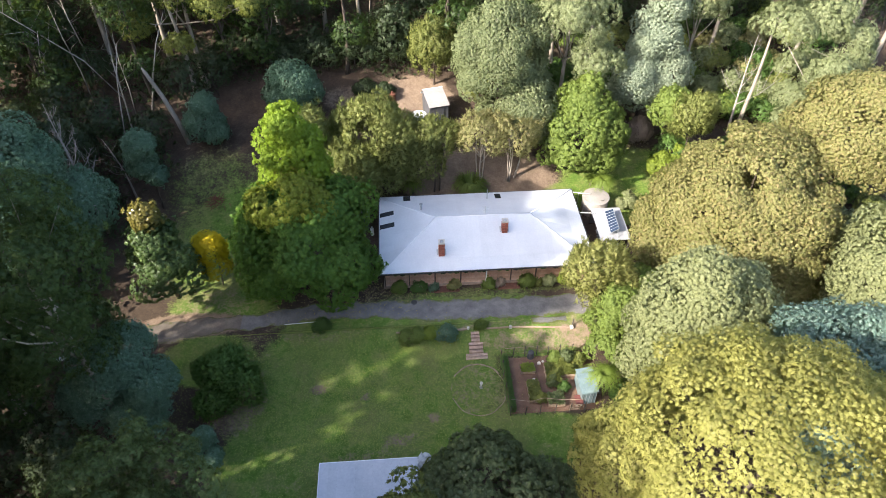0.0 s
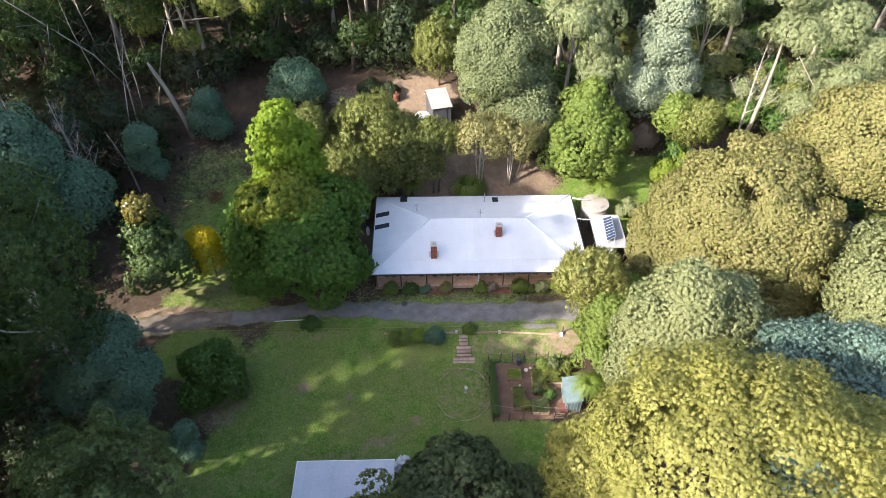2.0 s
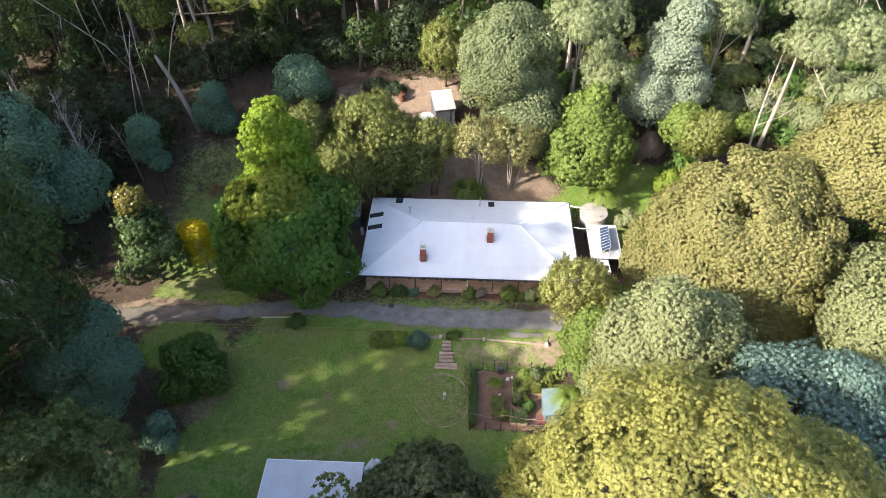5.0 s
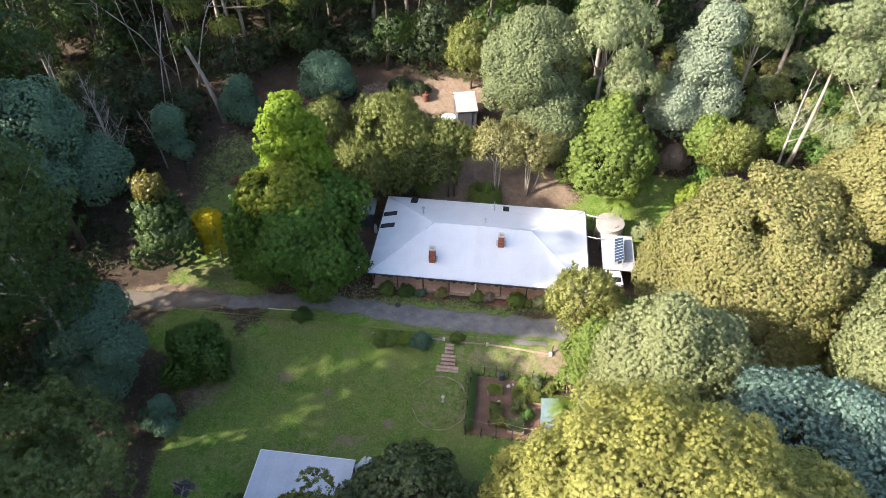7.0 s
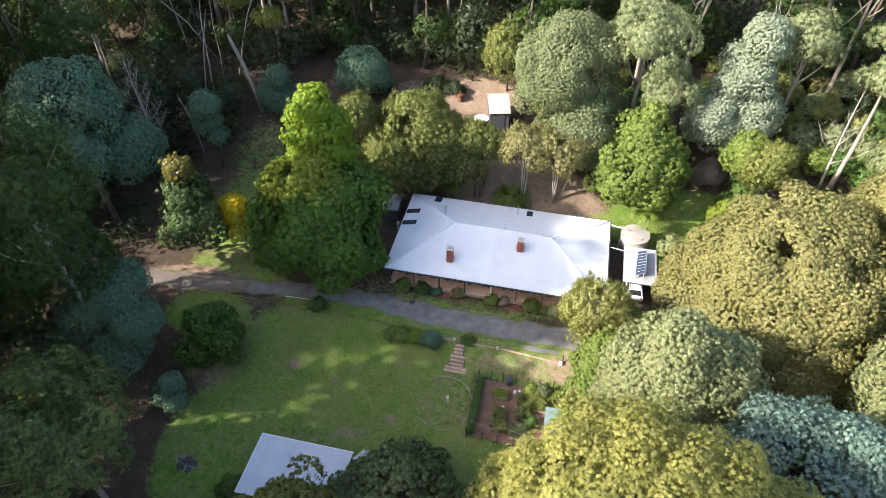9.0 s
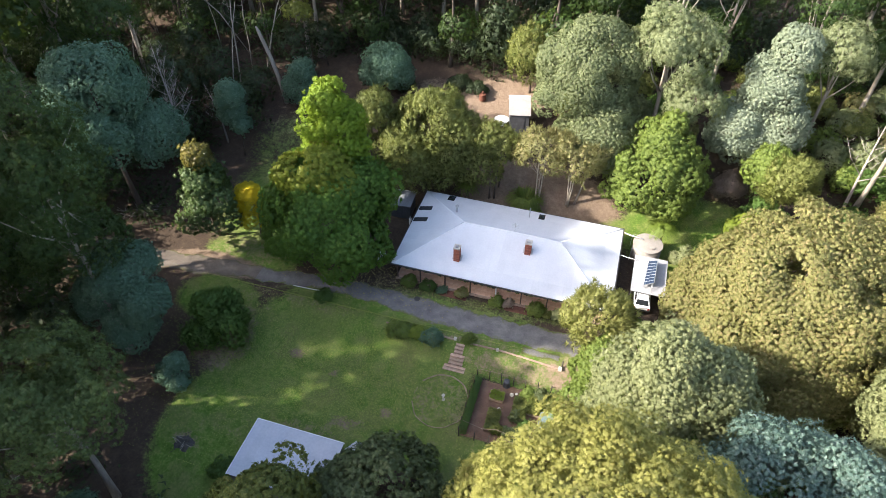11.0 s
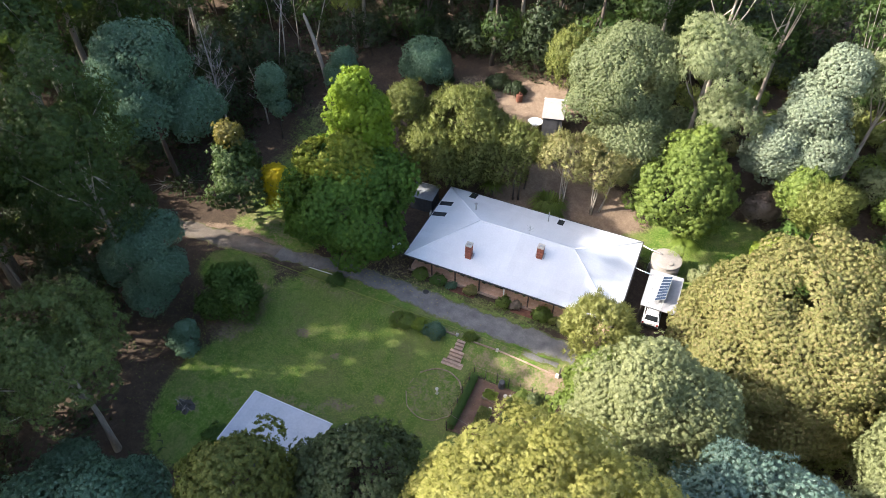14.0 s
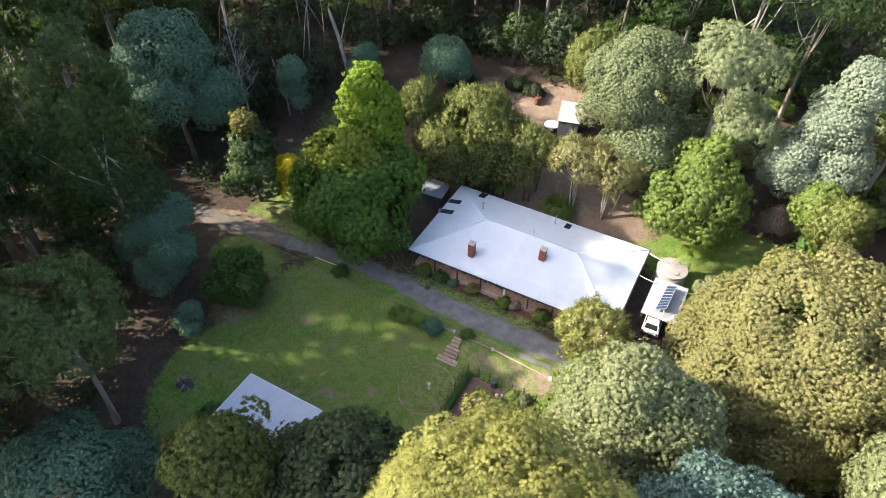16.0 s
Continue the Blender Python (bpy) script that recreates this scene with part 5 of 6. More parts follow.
def shrub(name, u, v, r, h, leaf, habit, label, group="", rich=1.0, more=()):
    SEED[0] += 1
    rng = np.random.default_rng(SEED[0])
    base = thing(name, uv(u, v), label, "shrub", group)
    me, lobes = crown_mesh("foliage", LEAF[leaf], [(0, 0, h * 0.42, r * 0.85, h * 0.5), (r * 0.5, 0.1, h * 0.36, r * 0.5, h * 0.42), (-r * 0.5, -0.12, h * 0.34, r * 0.55, h * 0.5), (0.1, 0.3 * r, h * 0.6, r * 0.5, h * 0.42), *more], habit, rng, rich, 0.34 if r < 1.3 else 0.5)
    part("foliage", me, None, base)
    g = Geo()
    for k in range(5):
        c = Vector(lobes[int(rng.integers(len(lobes)))][0])
        g.tube([(0.03 * k, 0, -0.1), c * 0.5, c], [0.03, 0.02, 0.008], 5)
    part("stems", g, M_BARK, base, flat=False)
    return base


vb = "shrubs along the verandah"
shrub("box_shrub", 1.9, -0.2, 0.85, 1.15, "green", "dense", "bright green clipped shrub by the verandah", vb)
shrub("hebe_shrub", 4.0, -0.2, 0.85, 0.95, "dark", "dense", "low dark green shrub by the verandah", vb)
shrub("lavender_shrub", 5.5, -0.25, 0.5, 0.75, "teal", "fine", "small grey-blue lavender bush", vb)
shrub("rose_shrub", 7.6, -0.2, 0.65, 1.1, "olive", "broad", "thin rose bush with dry flower heads", vb)
shrub("hydrangea_shrub", 11.3, -0.25, 0.75, 1.1, "green", "broad", "leafy green hydrangea by the white post", vb)
shrub("rose_shrub", 12.5, -0.1, 0.5, 0.9, "brown", "broad", "reddish-brown withered bush before the verandah", vb)
shrub("hydrangea_shrub", 15.4, -0.25, 0.95, 1.3, "green", "broad", "large glossy green hydrangea in the sun", vb)
shrub("hebe_shrub", 16.6, -0.4, 0.5, 0.8, "wattle", "dense", "small olive shrub in the sun", vb)
shrub("rose_shrub", 17.7, -0.2, 0.8, 1.0, "pale", "broad", "pale flowering bush at the verandah's edge", vb)
shrub("box_shrub", 19.3, -0.1, 0.75, 1.25, "lime", "dense", "yellow-green rounded shrub at the verandah's end", vb)
shrub("camellia_shrub", 3.4, -6.5, 1.05, 1.2, "green", "broad", "dark and light green bush above the lawn", "", 1.0, [(-0.9, -0.1, 0.5, 0.8, 0.55)])
shrub("camellia_shrub", 4.8, -6.3, 0.85, 1.1, "lime", "broad", "yellow-green bush above the lawn")
shrub("lavender_shrub", 6.4, -6.4, 1.1, 1.3, "teal", "fine", "blue-grey lavender bush at the top of the steps")
shrub("hebe_shrub", 9.9, -5.5, 0.7, 0.7, "green", "dense", "low green shrub beside the steps")
shrub("hebe_shrub", -5.9, -4.6, 1.0, 0.9, "dark", "dense", "dark low shrub beside the drive")
shrub("olive_shrub", 29.0, 11.0, 1.3, 2.6, "pale", "broad", "pale grey shrub beside the carport")
shrub("lime_creeper", 35.0, 17.0, 1.8, 3.2, "lime", "broad", "bright lime creeper over a low shrub")
shrub("lime_creeper", 37.2, 17.8, 1.5, 3.4, "lime", "broad", "bright lime creeper at the edge of the lawn")
shrub("dry_shrub", 33.4, 22.6, 1.9, 4.4, "brown", "fine", "dead pinkish-brown twiggy shrub")
shrub("hebe_shrub", 23.2, -6.4, 1.6, 1.6, "green", "dense", "green creeper spilling over the bank")
shrub("hebe_shrub", 22.2, -13.6, 1.3, 1.2, "dark", "broad", "dark shrub behind the greenhouse")
shrub("agapanthus_clump", 11.3, 14.0, 1.75, 1.7, "green", "fine", "dense mound of long bright green leaves behind the house")
shrub("brush_shrub", -6.0, -24.0, 1.4, 1.6, "dark", "broad", "dark bush against the lower shed")
shrub("brush_shrub", 0.75, 31.1, 1.5, 1.3, "scrub", "broad", "low dark scrub on the back clearing")
shrub("brush_shrub", -1.8, 31.6, 1.7, 1.5, "scrub", "broad", "dark bracken clump on the back clearing")
shrub("brush_shrub", -9.1, 29.9, 1.6, 2.0, "scrub", "fine", "feathery dark shrub below the blue-green wattle")
shrub("brush_shrub", 4.6, -19.8, 1.3, 1.4, "wattle", "broad", "yellowing bush beside the lower shed")

# ---------------------------------------------------------------- carport, car, tank
cp = thing("carport", uv(24.0, 3.75, 0), "open carport with a pale grey sheet roof", "carport")
for k in range(5):
    g = Geo()
    a, b = 0.0 + 0.67 * k, 0.67 * (k + 1) - 0.004
    e = 0.004 * (k % 2)
    g.hexa([(a, 0, 2.02 + e), (b, 0, 2.02 + e), (b, 5.15, 2.16 + e), (a, 5.15, 2.16 + e)], [(a, 0, 2.04 + e), (b, 0, 2.04 + e), (b, 5.15, 2.18 + e), (a, 5.15, 2.18 + e)])
    part("roof_sheet", g, M_ROOF4, cp)
for x, y in ((0.1, 0.15), (3.2, 0.15), (0.1, 5.0), (3.2, 5.0)):
    part("post", Geo().box(x - 0.05, x + 0.05, y - 0.05, y + 0.05, -0.2, 2.03), M_DARKWOOD, cp)
for y in (0.15, 2.6, 5.0):
    part("beam", Geo().box(0, 3.3, y - 0.04, y + 0.04, 1.86, 2.015), M_DARKWOOD, cp)
part("back_panel", Geo().box(0.1, 3.2, 5.06, 5.1, 0.0, 1.85), M_SHEDGREY, cp)

sp = thing("solar_panel", uv(25.1, 4.4, 2.1), "tilted blue solar panel on a frame above the carport", "solar panel")
A, B, C, D = Vector((0.05, 0.05, 0.3)), Vector((1.0, 0.2, 0.78)), Vector((1.15, 3.5, 0.8)), Vector((0.3, 3.6, 0.32))
nrm = (B - A).cross(D - A).normalized()
part("frame", Geo().hexa([A, B, C, D], [p + nrm * 0.04 for p in (A, B, C, D)]), M_STEEL, sp)
for k in range(8):
    t0, t1 = (k + 0.08) / 8, (k + 0.92) / 8
    q = [A.lerp(D, t0).lerp(B.lerp(C, t0), 0.04), A.lerp(D, t0).lerp(B.lerp(C, t0), 0.96), A.lerp(D, t1).lerp(B.lerp(C, t1), 0.96), A.lerp(D, t1).lerp(B.lerp(C, t1), 0.04)]
    part("cell", Geo().hexa([p + nrm * 0.042 for p in q], [p + nrm * 0.052 for p in q]), M_PANEL, sp)
for p in (A.lerp(B, 0.9), D.lerp(C, 0.9), A.lerp(B, 0.1), D.lerp(C, 0.1)):
    part("leg", Geo().tube([p, (p.x, p.y, -0.03)], [0.025, 0.025], 6), M_STEEL, sp)
part("brace", Geo().tube([B.lerp(A, 0.2), (0.85, -0.35, 0.0)], [0.03, 0.03], 6), M_STEEL, sp)


def car(u, v, rz, label):
    c = thing("car", uv(u, v, 0.03, rz), label, "car")
    L, Wd = 4.3, 0.83
    prof = [(-2.12, 0.42), (-2.1, 0.85), (-1.95, 0.98), (0.75, 1.0), (1.9, 0.86), (2.12, 0.7), (2.15, 0.4)]
    g = Geo()
    n = len(prof)
    for s in (-1, 1):
        for y, z in prof:
            g.v.append((s * (Wd if z < 0.9 else Wd - 0.04), y, z))
    g.f = [tuple(range(n)), tuple(range(2 * n - 1, n - 1, -1))] + [(i, n + i, n + (i + 1) % n, (i + 1) % n) for i in range(n)]
    body = part("body", g, M_CARWHITE, c, "white painted body")
    cab = [(-1.98, 0.98), (-1.55, 1.44), (0.25, 1.47), (0.95, 1.0)]
    g = Geo()
    for s in (-1, 1):
        for y, z in cab:
            g.v.append((s * (0.74 if z < 1.2 else 0.6), y, z))
    g.f = [(0, 1, 2, 3), (7, 6, 5, 4), (0, 4, 5, 1), (1, 5, 6, 2), (2, 6, 7, 3), (3, 7, 4, 0)]
    part("cabin", g, M_CARWHITE, c)

    def pane(p, q, r, s, name):
        P = [Vector(x) for x in (p, q, r, s)]
        nn = (P[1] - P[0]).cross(P[3] - P[0]).normalized()
        mid = sum(P, Vector()) / 4
        if nn.dot(mid - Vector((0, -0.4, 1.0))) < 0:
            nn = -nn
        P = [x.lerp(mid, 0.1) for x in P]
        part(name, Geo().hexa([x + nn * 0.004 for x in P], [x + nn * 0.012 for x in P]), M_DARKGLASS, c, "dark tinted glass")

    pane((-0.72, -1.96, 1.0), (0.72, -1.96, 1.0), (0.6, -1.56, 1.43), (-0.6, -1.56, 1.43), "rear_window")
    pane((-0.72, 0.93, 1.01), (0.72, 0.93, 1.01), (0.6, 0.27, 1.46), (-0.6, 0.27, 1.46), "windscreen")
    for s in (-1, 1):
        pane((s * 0.735, -1.85, 1.02), (s * 0.735, 0.8, 1.02), (s * 0.605, 0.2, 1.44), (s * 0.605, -1.5, 1.42), "side_window")
        part("tail_lamp", Geo().box(s * 0.7 - 0.09, s * 0.7 + 0.09, -2.13, -2.09, 0.62, 0.86), M_LAMP, c)
        part("headlamp", Geo().box(s * 0.62 - 0.15, s * 0.62 + 0.15, 2.08, 2.15, 0.56, 0.7), M_STEEL, c)
        for y in (-1.3, 1.32):
            w = part("wheel", Geo().tube([(s * 0.66, y, 0.31), (s * 0.85, y, 0.31)], [0.31, 0.31], 20), M_RUBBER, c)
            part("rim", Geo().tube([(s * 0.84, y, 0.31), (s * 0.865, y, 0.31)], [0.19, 0.17], 14), M_STEEL, w)
        part("mirror", Geo().box(s * 0.9 - 0.07, s * 0.9 + 0.07, 0.62, 0.72, 0.95, 1.08), M_CARWHITE, c)
    part("rear_bumper", Geo().box(-0.8, 0.8, -2.2, -2.1, 0.38, 0.58, 0.02), M_RUBBER, c)
    part("front_bumper", Geo().box(-0.8, 0.8, 2.12, 2.2, 0.34, 0.52, 0.02), M_RUBBER, c)
    part("number_plate", Geo().box(-0.24, 0.24, -2.135, -2.11, 0.66, 0.78), M_STONE, c, "plain pale plate")
    part("tailgate_badge", Geo().box(0.35, 0.6, -2.12, -2.085, 0.86, 0.9), M_STEEL, c)
    for s in (-1, 1):
        part("roof_rail", Geo().tube([(s * 0.52, -1.4, 1.49), (s * 0.52, 0.15, 1.51)], [0.02, 0.02], 6), M_RUBBER, c)
    return c


car(25.35, 4.95, 1.5, "white station wagon parked nose-in under the carport")

tk = thing("water_tank", uv(25.2, 11.1), "round concrete water tank with a pale stained lid", "water tank")
part("wall", Geo().cyl(0, 0, -0.2, 2.0, 1.52, 1.5, 40), M_CONCRETE, tk, "streaked concrete wall", False)
part("lid", Geo().cyl(0, 0, 2.0, 2.1, 1.58, 1.56, 40).cyl(0, 0, 2.1, 2.22, 1.56, 0.25, 40), M_CONCRETE, tk, "shallow pale lid")
part("hatch", Geo().cyl(0.5, -0.7, 2.12, 2.26, 0.26, 0.24, 16), M_CONCRETE, tk)
for k in range(5):
    part("hoop", Geo().cyl(0, 0, 0.2 + 0.4 * k, 0.25 + 0.4 * k, 1.535, 1.535, 40), M_CONCRETE, tk)


def pipe(name, pts, r, mat, label, category="pipe", m=None):
    return solid(name, Geo().tube(pts, [r] * len(pts), 8), mat, m or YARD, label, category, flat=False)


pipe("drain_pipe", [(22.45, 11.75, 2.4), (23.2, 11.6, 2.32), (24.6, 11.4, 2.28)], 0.055, M_WHITE, "white pipe from the gutter to the water tank")
pipe("drain_pipe", [(22.45, 8.2, 2.35), (23.2, 8.1, 2.3), (24.3, 8.0, 2.26)], 0.045, M_WHITE, "white pipe from the gutter to the carport roof")
pipe("white_pipe", [(-9.6, -4.05, 0.16), (-7.4, -3.95, 0.16), (-5.4, -3.85, 0.14)], 0.04, M_WHITE, "long pale pipe lying along the drive's edge")
for x, y in ((23.6, 10.2), (23.55, 12.5)):
    solid("standpipe", Geo().tube([(0, 0, -0.2), (0, 0, 1.7), (0.35, 0, 1.75)], [0.03] * 3, 6), M_STEEL, uv(x, y), "galvanised standpipe beside the water tank", "pipe")

# ---------------------------------------------------------------- sheds


def shed(name, m, L, D, h0, h1, roof_m, wall_m, label, ridge=None, sheets=8):
    """A sheet-roofed shed on posts and cladding, from its front-left corner; a single slope, or a gable with the ridge at that depth."""
    s = thing(name, m, label, "shed")
    g = Geo()
    t = 0.06
    for q in ((0.15, L - 0.15, 0.15, 0.15 + t), (0.15, L - 0.15, D - 0.15 - t, D - 0.15), (0.15, 0.15 + t, 0.15 + t, D - 0.15 - t), (L - 0.15 - t, L - 0.15, 0.15 + t, D - 0.15 - t)):
        g.box(*q, -0.4, min(h0, h1) - 0.06)
    part("wall", g, wall_m, s)
    runs = [(0, h0, D, h1)] if ridge is None else [(0, h0, ridge, h1), (ridge, h1, D, h0)]
    for y0, z0, y1, z1 in runs:
        w = L / sheets
        for k in range(sheets):
            e = 0.004 * (k % 2)
            a, b = k * w, (k + 1) * w - 0.003
            part("roof_sheet", Geo().hexa([(a, y0, z0 + e), (b, y0, z0 + e), (b, y1, z1 + e), (a, y1, z1 + e)], [(a, y0, z0 + e + 0.02), (b, y0, z0 + e + 0.02), (b, y1, z1 + e + 0.02), (a, y1, z1 + e + 0.02)]), roof_m, s)
    part("fascia", Geo().box(-0.02, L + 0.02, D - 0.005, D + 0.05, (h1 if ridge is None else h0) - 0.12, (h1 if ridge is None else h0) + 0.03), M_WHITE, s)
    part("fascia", Geo().hexa([(-0.05, 0, h0 - 0.1), (-0.004, 0, h0 - 0.1), (-0.004, D, h1 - 0.1), (-0.05, D, h1 - 0.1)], [(-0.05, 0, h0 + 0.03), (-0.004, 0, h0 + 0.03), (-0.004, D, h1 + 0.03), (-0.05, D, h1 + 0.03)]) if ridge is None else Geo().box(-0.03, L + 0.03, ridge - 0.08, ridge + 0.08, h1 + 0.02, h1 + 0.06), M_WHITE, s)
    part("door", Geo().box(L * 0.4, L * 0.4 + 0.9, 0.1, 0.145, -0.05, min(h0, h1) - 0.2), wall_m, s)
    return s


zl = gz(*(YARD @ Vector((-1, -22, 0))).xy)
shed("lower_shed", uv(-5.0, -24.9, zl), 7.95, 5.25, 1.17 - zl + 0.12, 1.17 - zl, M_ROOF2, M_SHEDGREY, "low shed with a blue-grey sheet roof on the lawn", None, 11)
shed("side_shed", uv(-4.2, 9.2, 0.0, 3), 3.0, 2.6, 1.95, 2.1, M_ROOF3, M_SHEDGREY, "small shed with a shade-darkened roof beside the house end", None, 4)
zb = gz(*(YARD @ Vector((8, 27, 0))).xy)
# the dark wall colour here paints in the shade below the eave
shed("back_shed", uv(6.5, 24.7, zb, 13), 2.7, 4.0, 6.2 - zb, 6.9 - zb, M_ROOF5, M_SHEDGREY, "pale pinkish-roofed garden shed at the edge of the back clearing", 3.4, 6)

tb = thing("garden_table", uv(5.25, 26.6), "round white outdoor table beside the back shed", "table")
part("tabletop", Geo().cyl(0, 0, 0.7, 0.75, 0.95, 0.95, 28), M_WHITE, tb)
part("pedestal", Geo().cyl(0, 0, 0.05, 0.7, 0.07, 0.06, 10), M_WHITE, tb)
part("foot", Geo().cyl(0, 0, -0.05, 0.06, 0.4, 0.35, 20), M_WHITE, tb)
dr = thing("rusty_drum", uv(1.85, 29.9), "rust-brown incinerator drum on bare earth", "drum")
part("barrel", Geo().cyl(0, 0, 0.15, 1.05, 0.42, 0.42, 20), M_RUST, dr)
for z in (0.4, 0.75):
    part("hoop", Geo().cyl(0, 0, z, z + 0.05, 0.445, 0.445, 20), M_RUST, dr)
for k in range(3):
    part("leg", Geo().box(0.3 * math.cos(2.1 * k) - 0.03, 0.3 * math.cos(2.1 * k) + 0.03, 0.3 * math.sin(2.1 * k) - 0.03, 0.3 * math.sin(2.1 * k) + 0.03, -0.1, 0.15), M_RUST, dr)
part("chimney_stub", Geo().cyl(0, 0, 1.05, 1.4, 0.12, 0.12, 12), M_RUST, dr)
gc = thing("gas_cylinder", uv(-1.0, 8.6), "white gas cylinder standing by the dark shed", "cylinder")
part("body", Geo().cyl(0, 0, 0, 0.9, 0.19, 0.19, 16).cyl(0, 0, 0.9, 1.05, 0.19, 0.08, 16), M_WHITE, gc)
part("collar", Geo().cyl(0, 0, 1.03, 1.2, 0.1, 0.1, 12), M_STEEL, gc)

# ---------------------------------------------------------------- vegetable garden
GU0, GU1, GV0, GV1 = 11.45, 20.4, -15.0, -8.55
ZG = gz(*(YARD @ Vector((15, -12, 0))).xy)
g = Geo()
for i in range(19):
    for j in range(14):
        u, v = GU0 + (GU1 - GU0) * i / 18, GV0 + (GV1 - GV0) * j / 13
        p = YARD @ Vector((u, v, 0))
        edge = i in (0, 18) or j in (0, 13)
        g.v.append((p.x, p.y, gz(p.x, p.y) + (-0.03 if edge else 0.05 + 0.02 * math.sin(7 * u) * math.sin(5 * v))))
for i in range(18):
    for j in range(13):
        g.f.append((i * 14 + j, (i + 1) * 14 + j, (i + 1) * 14 + j + 1, i * 14 + j + 1))
tagged(new("garden_soil", g.mesh("garden_soil", M_SOIL, False)), "bare red-brown soil of the vegetable garden", "soil", kind="structure")

fence = thing("garden_fence", uv(GU0, GV0, ZG), "wire fence on dark posts round the vegetable garden", "fence")
posts = [(0.1 + 1.35 * k, 0.05) for k in range(7)] + [(0.1 + 1.15 * k, GV1 - GV0) for k in range(9)] + [(0.0, 1.3 + 1.3 * k) for k in range(4)]
frng2 = np.random.default_rng(5)
for x, y in posts:
    h = 1.25 + float(frng2.uniform(-0.15, 0.3))
    part("post", Geo().tube([(x, y, -0.3), (x + float(frng2.normal(0, 0.04)), y + float(frng2.normal(0, 0.04)), h)], [0.05, 0.045], 7), M_DARKWOOD, fence)
for z in (0.35, 0.75, 1.1):
    for pts in ([(0.1, 0.05, z), (3.0, 0.05, z - 0.04), (6.6, 0.05, z), (8.4, 0.05, z)], [(0.1, GV1 - GV0, z), (4.5, GV1 - GV0, z - 0.03), (9.3, GV1 - GV0, z)], [(0, 0.05, z), (0, GV1 - GV0, z)]):
        part("wire", Geo().tube(pts, [0.008] * len(pts), 5), M_RUST, fence)
part("sagging_rail", Geo().tube([(0.2, 0.9, 1.2), (2.0, 0.75, 0.9), (3.2, 0.95, 1.05), (5.0, 0.75, 0.85), (6.9, 0.6, 1.0)], [0.022] * 5, 6), M_TIMBER, fence, "pale sagging pole")
part("top_rail", Geo().tube([(0.4, GV1 - GV0, 1.3), (3.2, GV1 - GV0 + 0.05, 1.35)], [0.025] * 2, 6), M_TIMBER, fence)
gate = thing("garden_gate", uv(16.9, -14.95, ZG), "rough timber gate in the garden fence", "gate")
for z in (0.3, 0.65, 1.0):
    part("board", Geo().box(0, 0.95, -0.02, 0.02, z, z + 0.09), M_TIMBER, gate)
for x in (0.0, 0.89):
    part("upright", Geo().box(x, x + 0.06, -0.05, -0.021, 0.2, 1.15), M_TIMBER, gate)
part("diagonal", Geo().tube([(0.03, 0.04, 0.3), (0.92, 0.04, 1.05)], [0.025] * 2, 6), M_TIMBER, gate)

hedge = thing("hedge", uv(11.75, -11.75), "narrow clipped green hedge along the garden fence", "hedge")
hr = np.random.default_rng(9)
npos = 5200
hp = np.stack([hr.uniform(-0.32, 0.32, npos), hr.uniform(-2.95, 2.95, npos), np.abs(hr.normal(0, 0.45, npos)).clip(0, 0.85)], 1)
part("foliage", leaf_mesh("foliage", LEAF["dark"], hp, np.tile([0, 0, 0.8], (npos, 1)) + hp * [1.5, 0, 0], 0.16, 0.1, 0, 2, hr), None, hedge)
part("stems", Geo().tube([(0, -2.9, 0.1), (0, 2.9, 0.1)], [0.05, 0.05], 6), M_BARK, hedge)


def raised_bed(u, v, L, D, h, label, leaf, lush, rz=0.0, seed=1):
    b = thing("raised_bed", uv(u, v, ZG, rz), label, "garden bed", "raised garden beds")
    t = 0.06
    for q in ((-L / 2, L / 2, -D / 2, -D / 2 + t), (-L / 2, L / 2, D / 2 - t, D / 2), (-L / 2, -L / 2 + t, -D / 2 + t, D / 2 - t), (L / 2 - t, L / 2, -D / 2 + t, D / 2 - t)):
        part("board", Geo().box(*q, -0.05, h, 0.01), M_TIMBER, b)
    part("soil", Geo().box(-L / 2 + t, L / 2 - t, -D / 2 + t, D / 2 - t, 0, h - 0.08), M_SOIL, b)
    rng = np.random.default_rng(seed)
    n = int(900 * L * D * min(lush, 1.4))
    p = np.stack([rng.uniform(-L / 2, L / 2, n) * 0.95, rng.uniform(-D / 2, D / 2, n) * 0.95, h + lush * 0.5 * rng.random(n) ** 1.5], 1)
    p[:, 2] += 0.3 * lush * np.sin(p[:, 0] * 4 + seed) * np.sin(p[:, 1] * 3.3)
    p[:, 2] = p[:, 2].clip(h - 0.05, 3)
    part("greenery", leaf_mesh("greenery", LEAF[leaf], p, np.tile([0, 0, 1.0], (n, 1)), 0.2, 0.12, 0, 2, rng, 0.9), None, b)
    return b


raised_bed(13.85, -10.25, 1.35, 1.0, 0.42, "timber raised bed of low pale-green herbs", "lime", 0.25, seed=2)
raised_bed(14.05, -12.8, 1.15, 2.2, 0.42, "timber raised bed crowded with green vegetables", "mossy", 0.55, seed=3)
raised_bed(16.1, -11.0, 1.3, 2.2, 0.42, "timber raised bed overgrown with leafy vegetables", "mossy", 0.7, seed=4)
raised_bed(17.9, -10.3, 2.4, 1.9, 0.3, "overgrown garden bed with tall tomato plants", "mossy", 1.0, seed=5)
raised_bed(15.9, -13.75, 1.5, 1.3, 0.35, "garden bed of dark bushy plants", "sage", 0.6, seed=6)

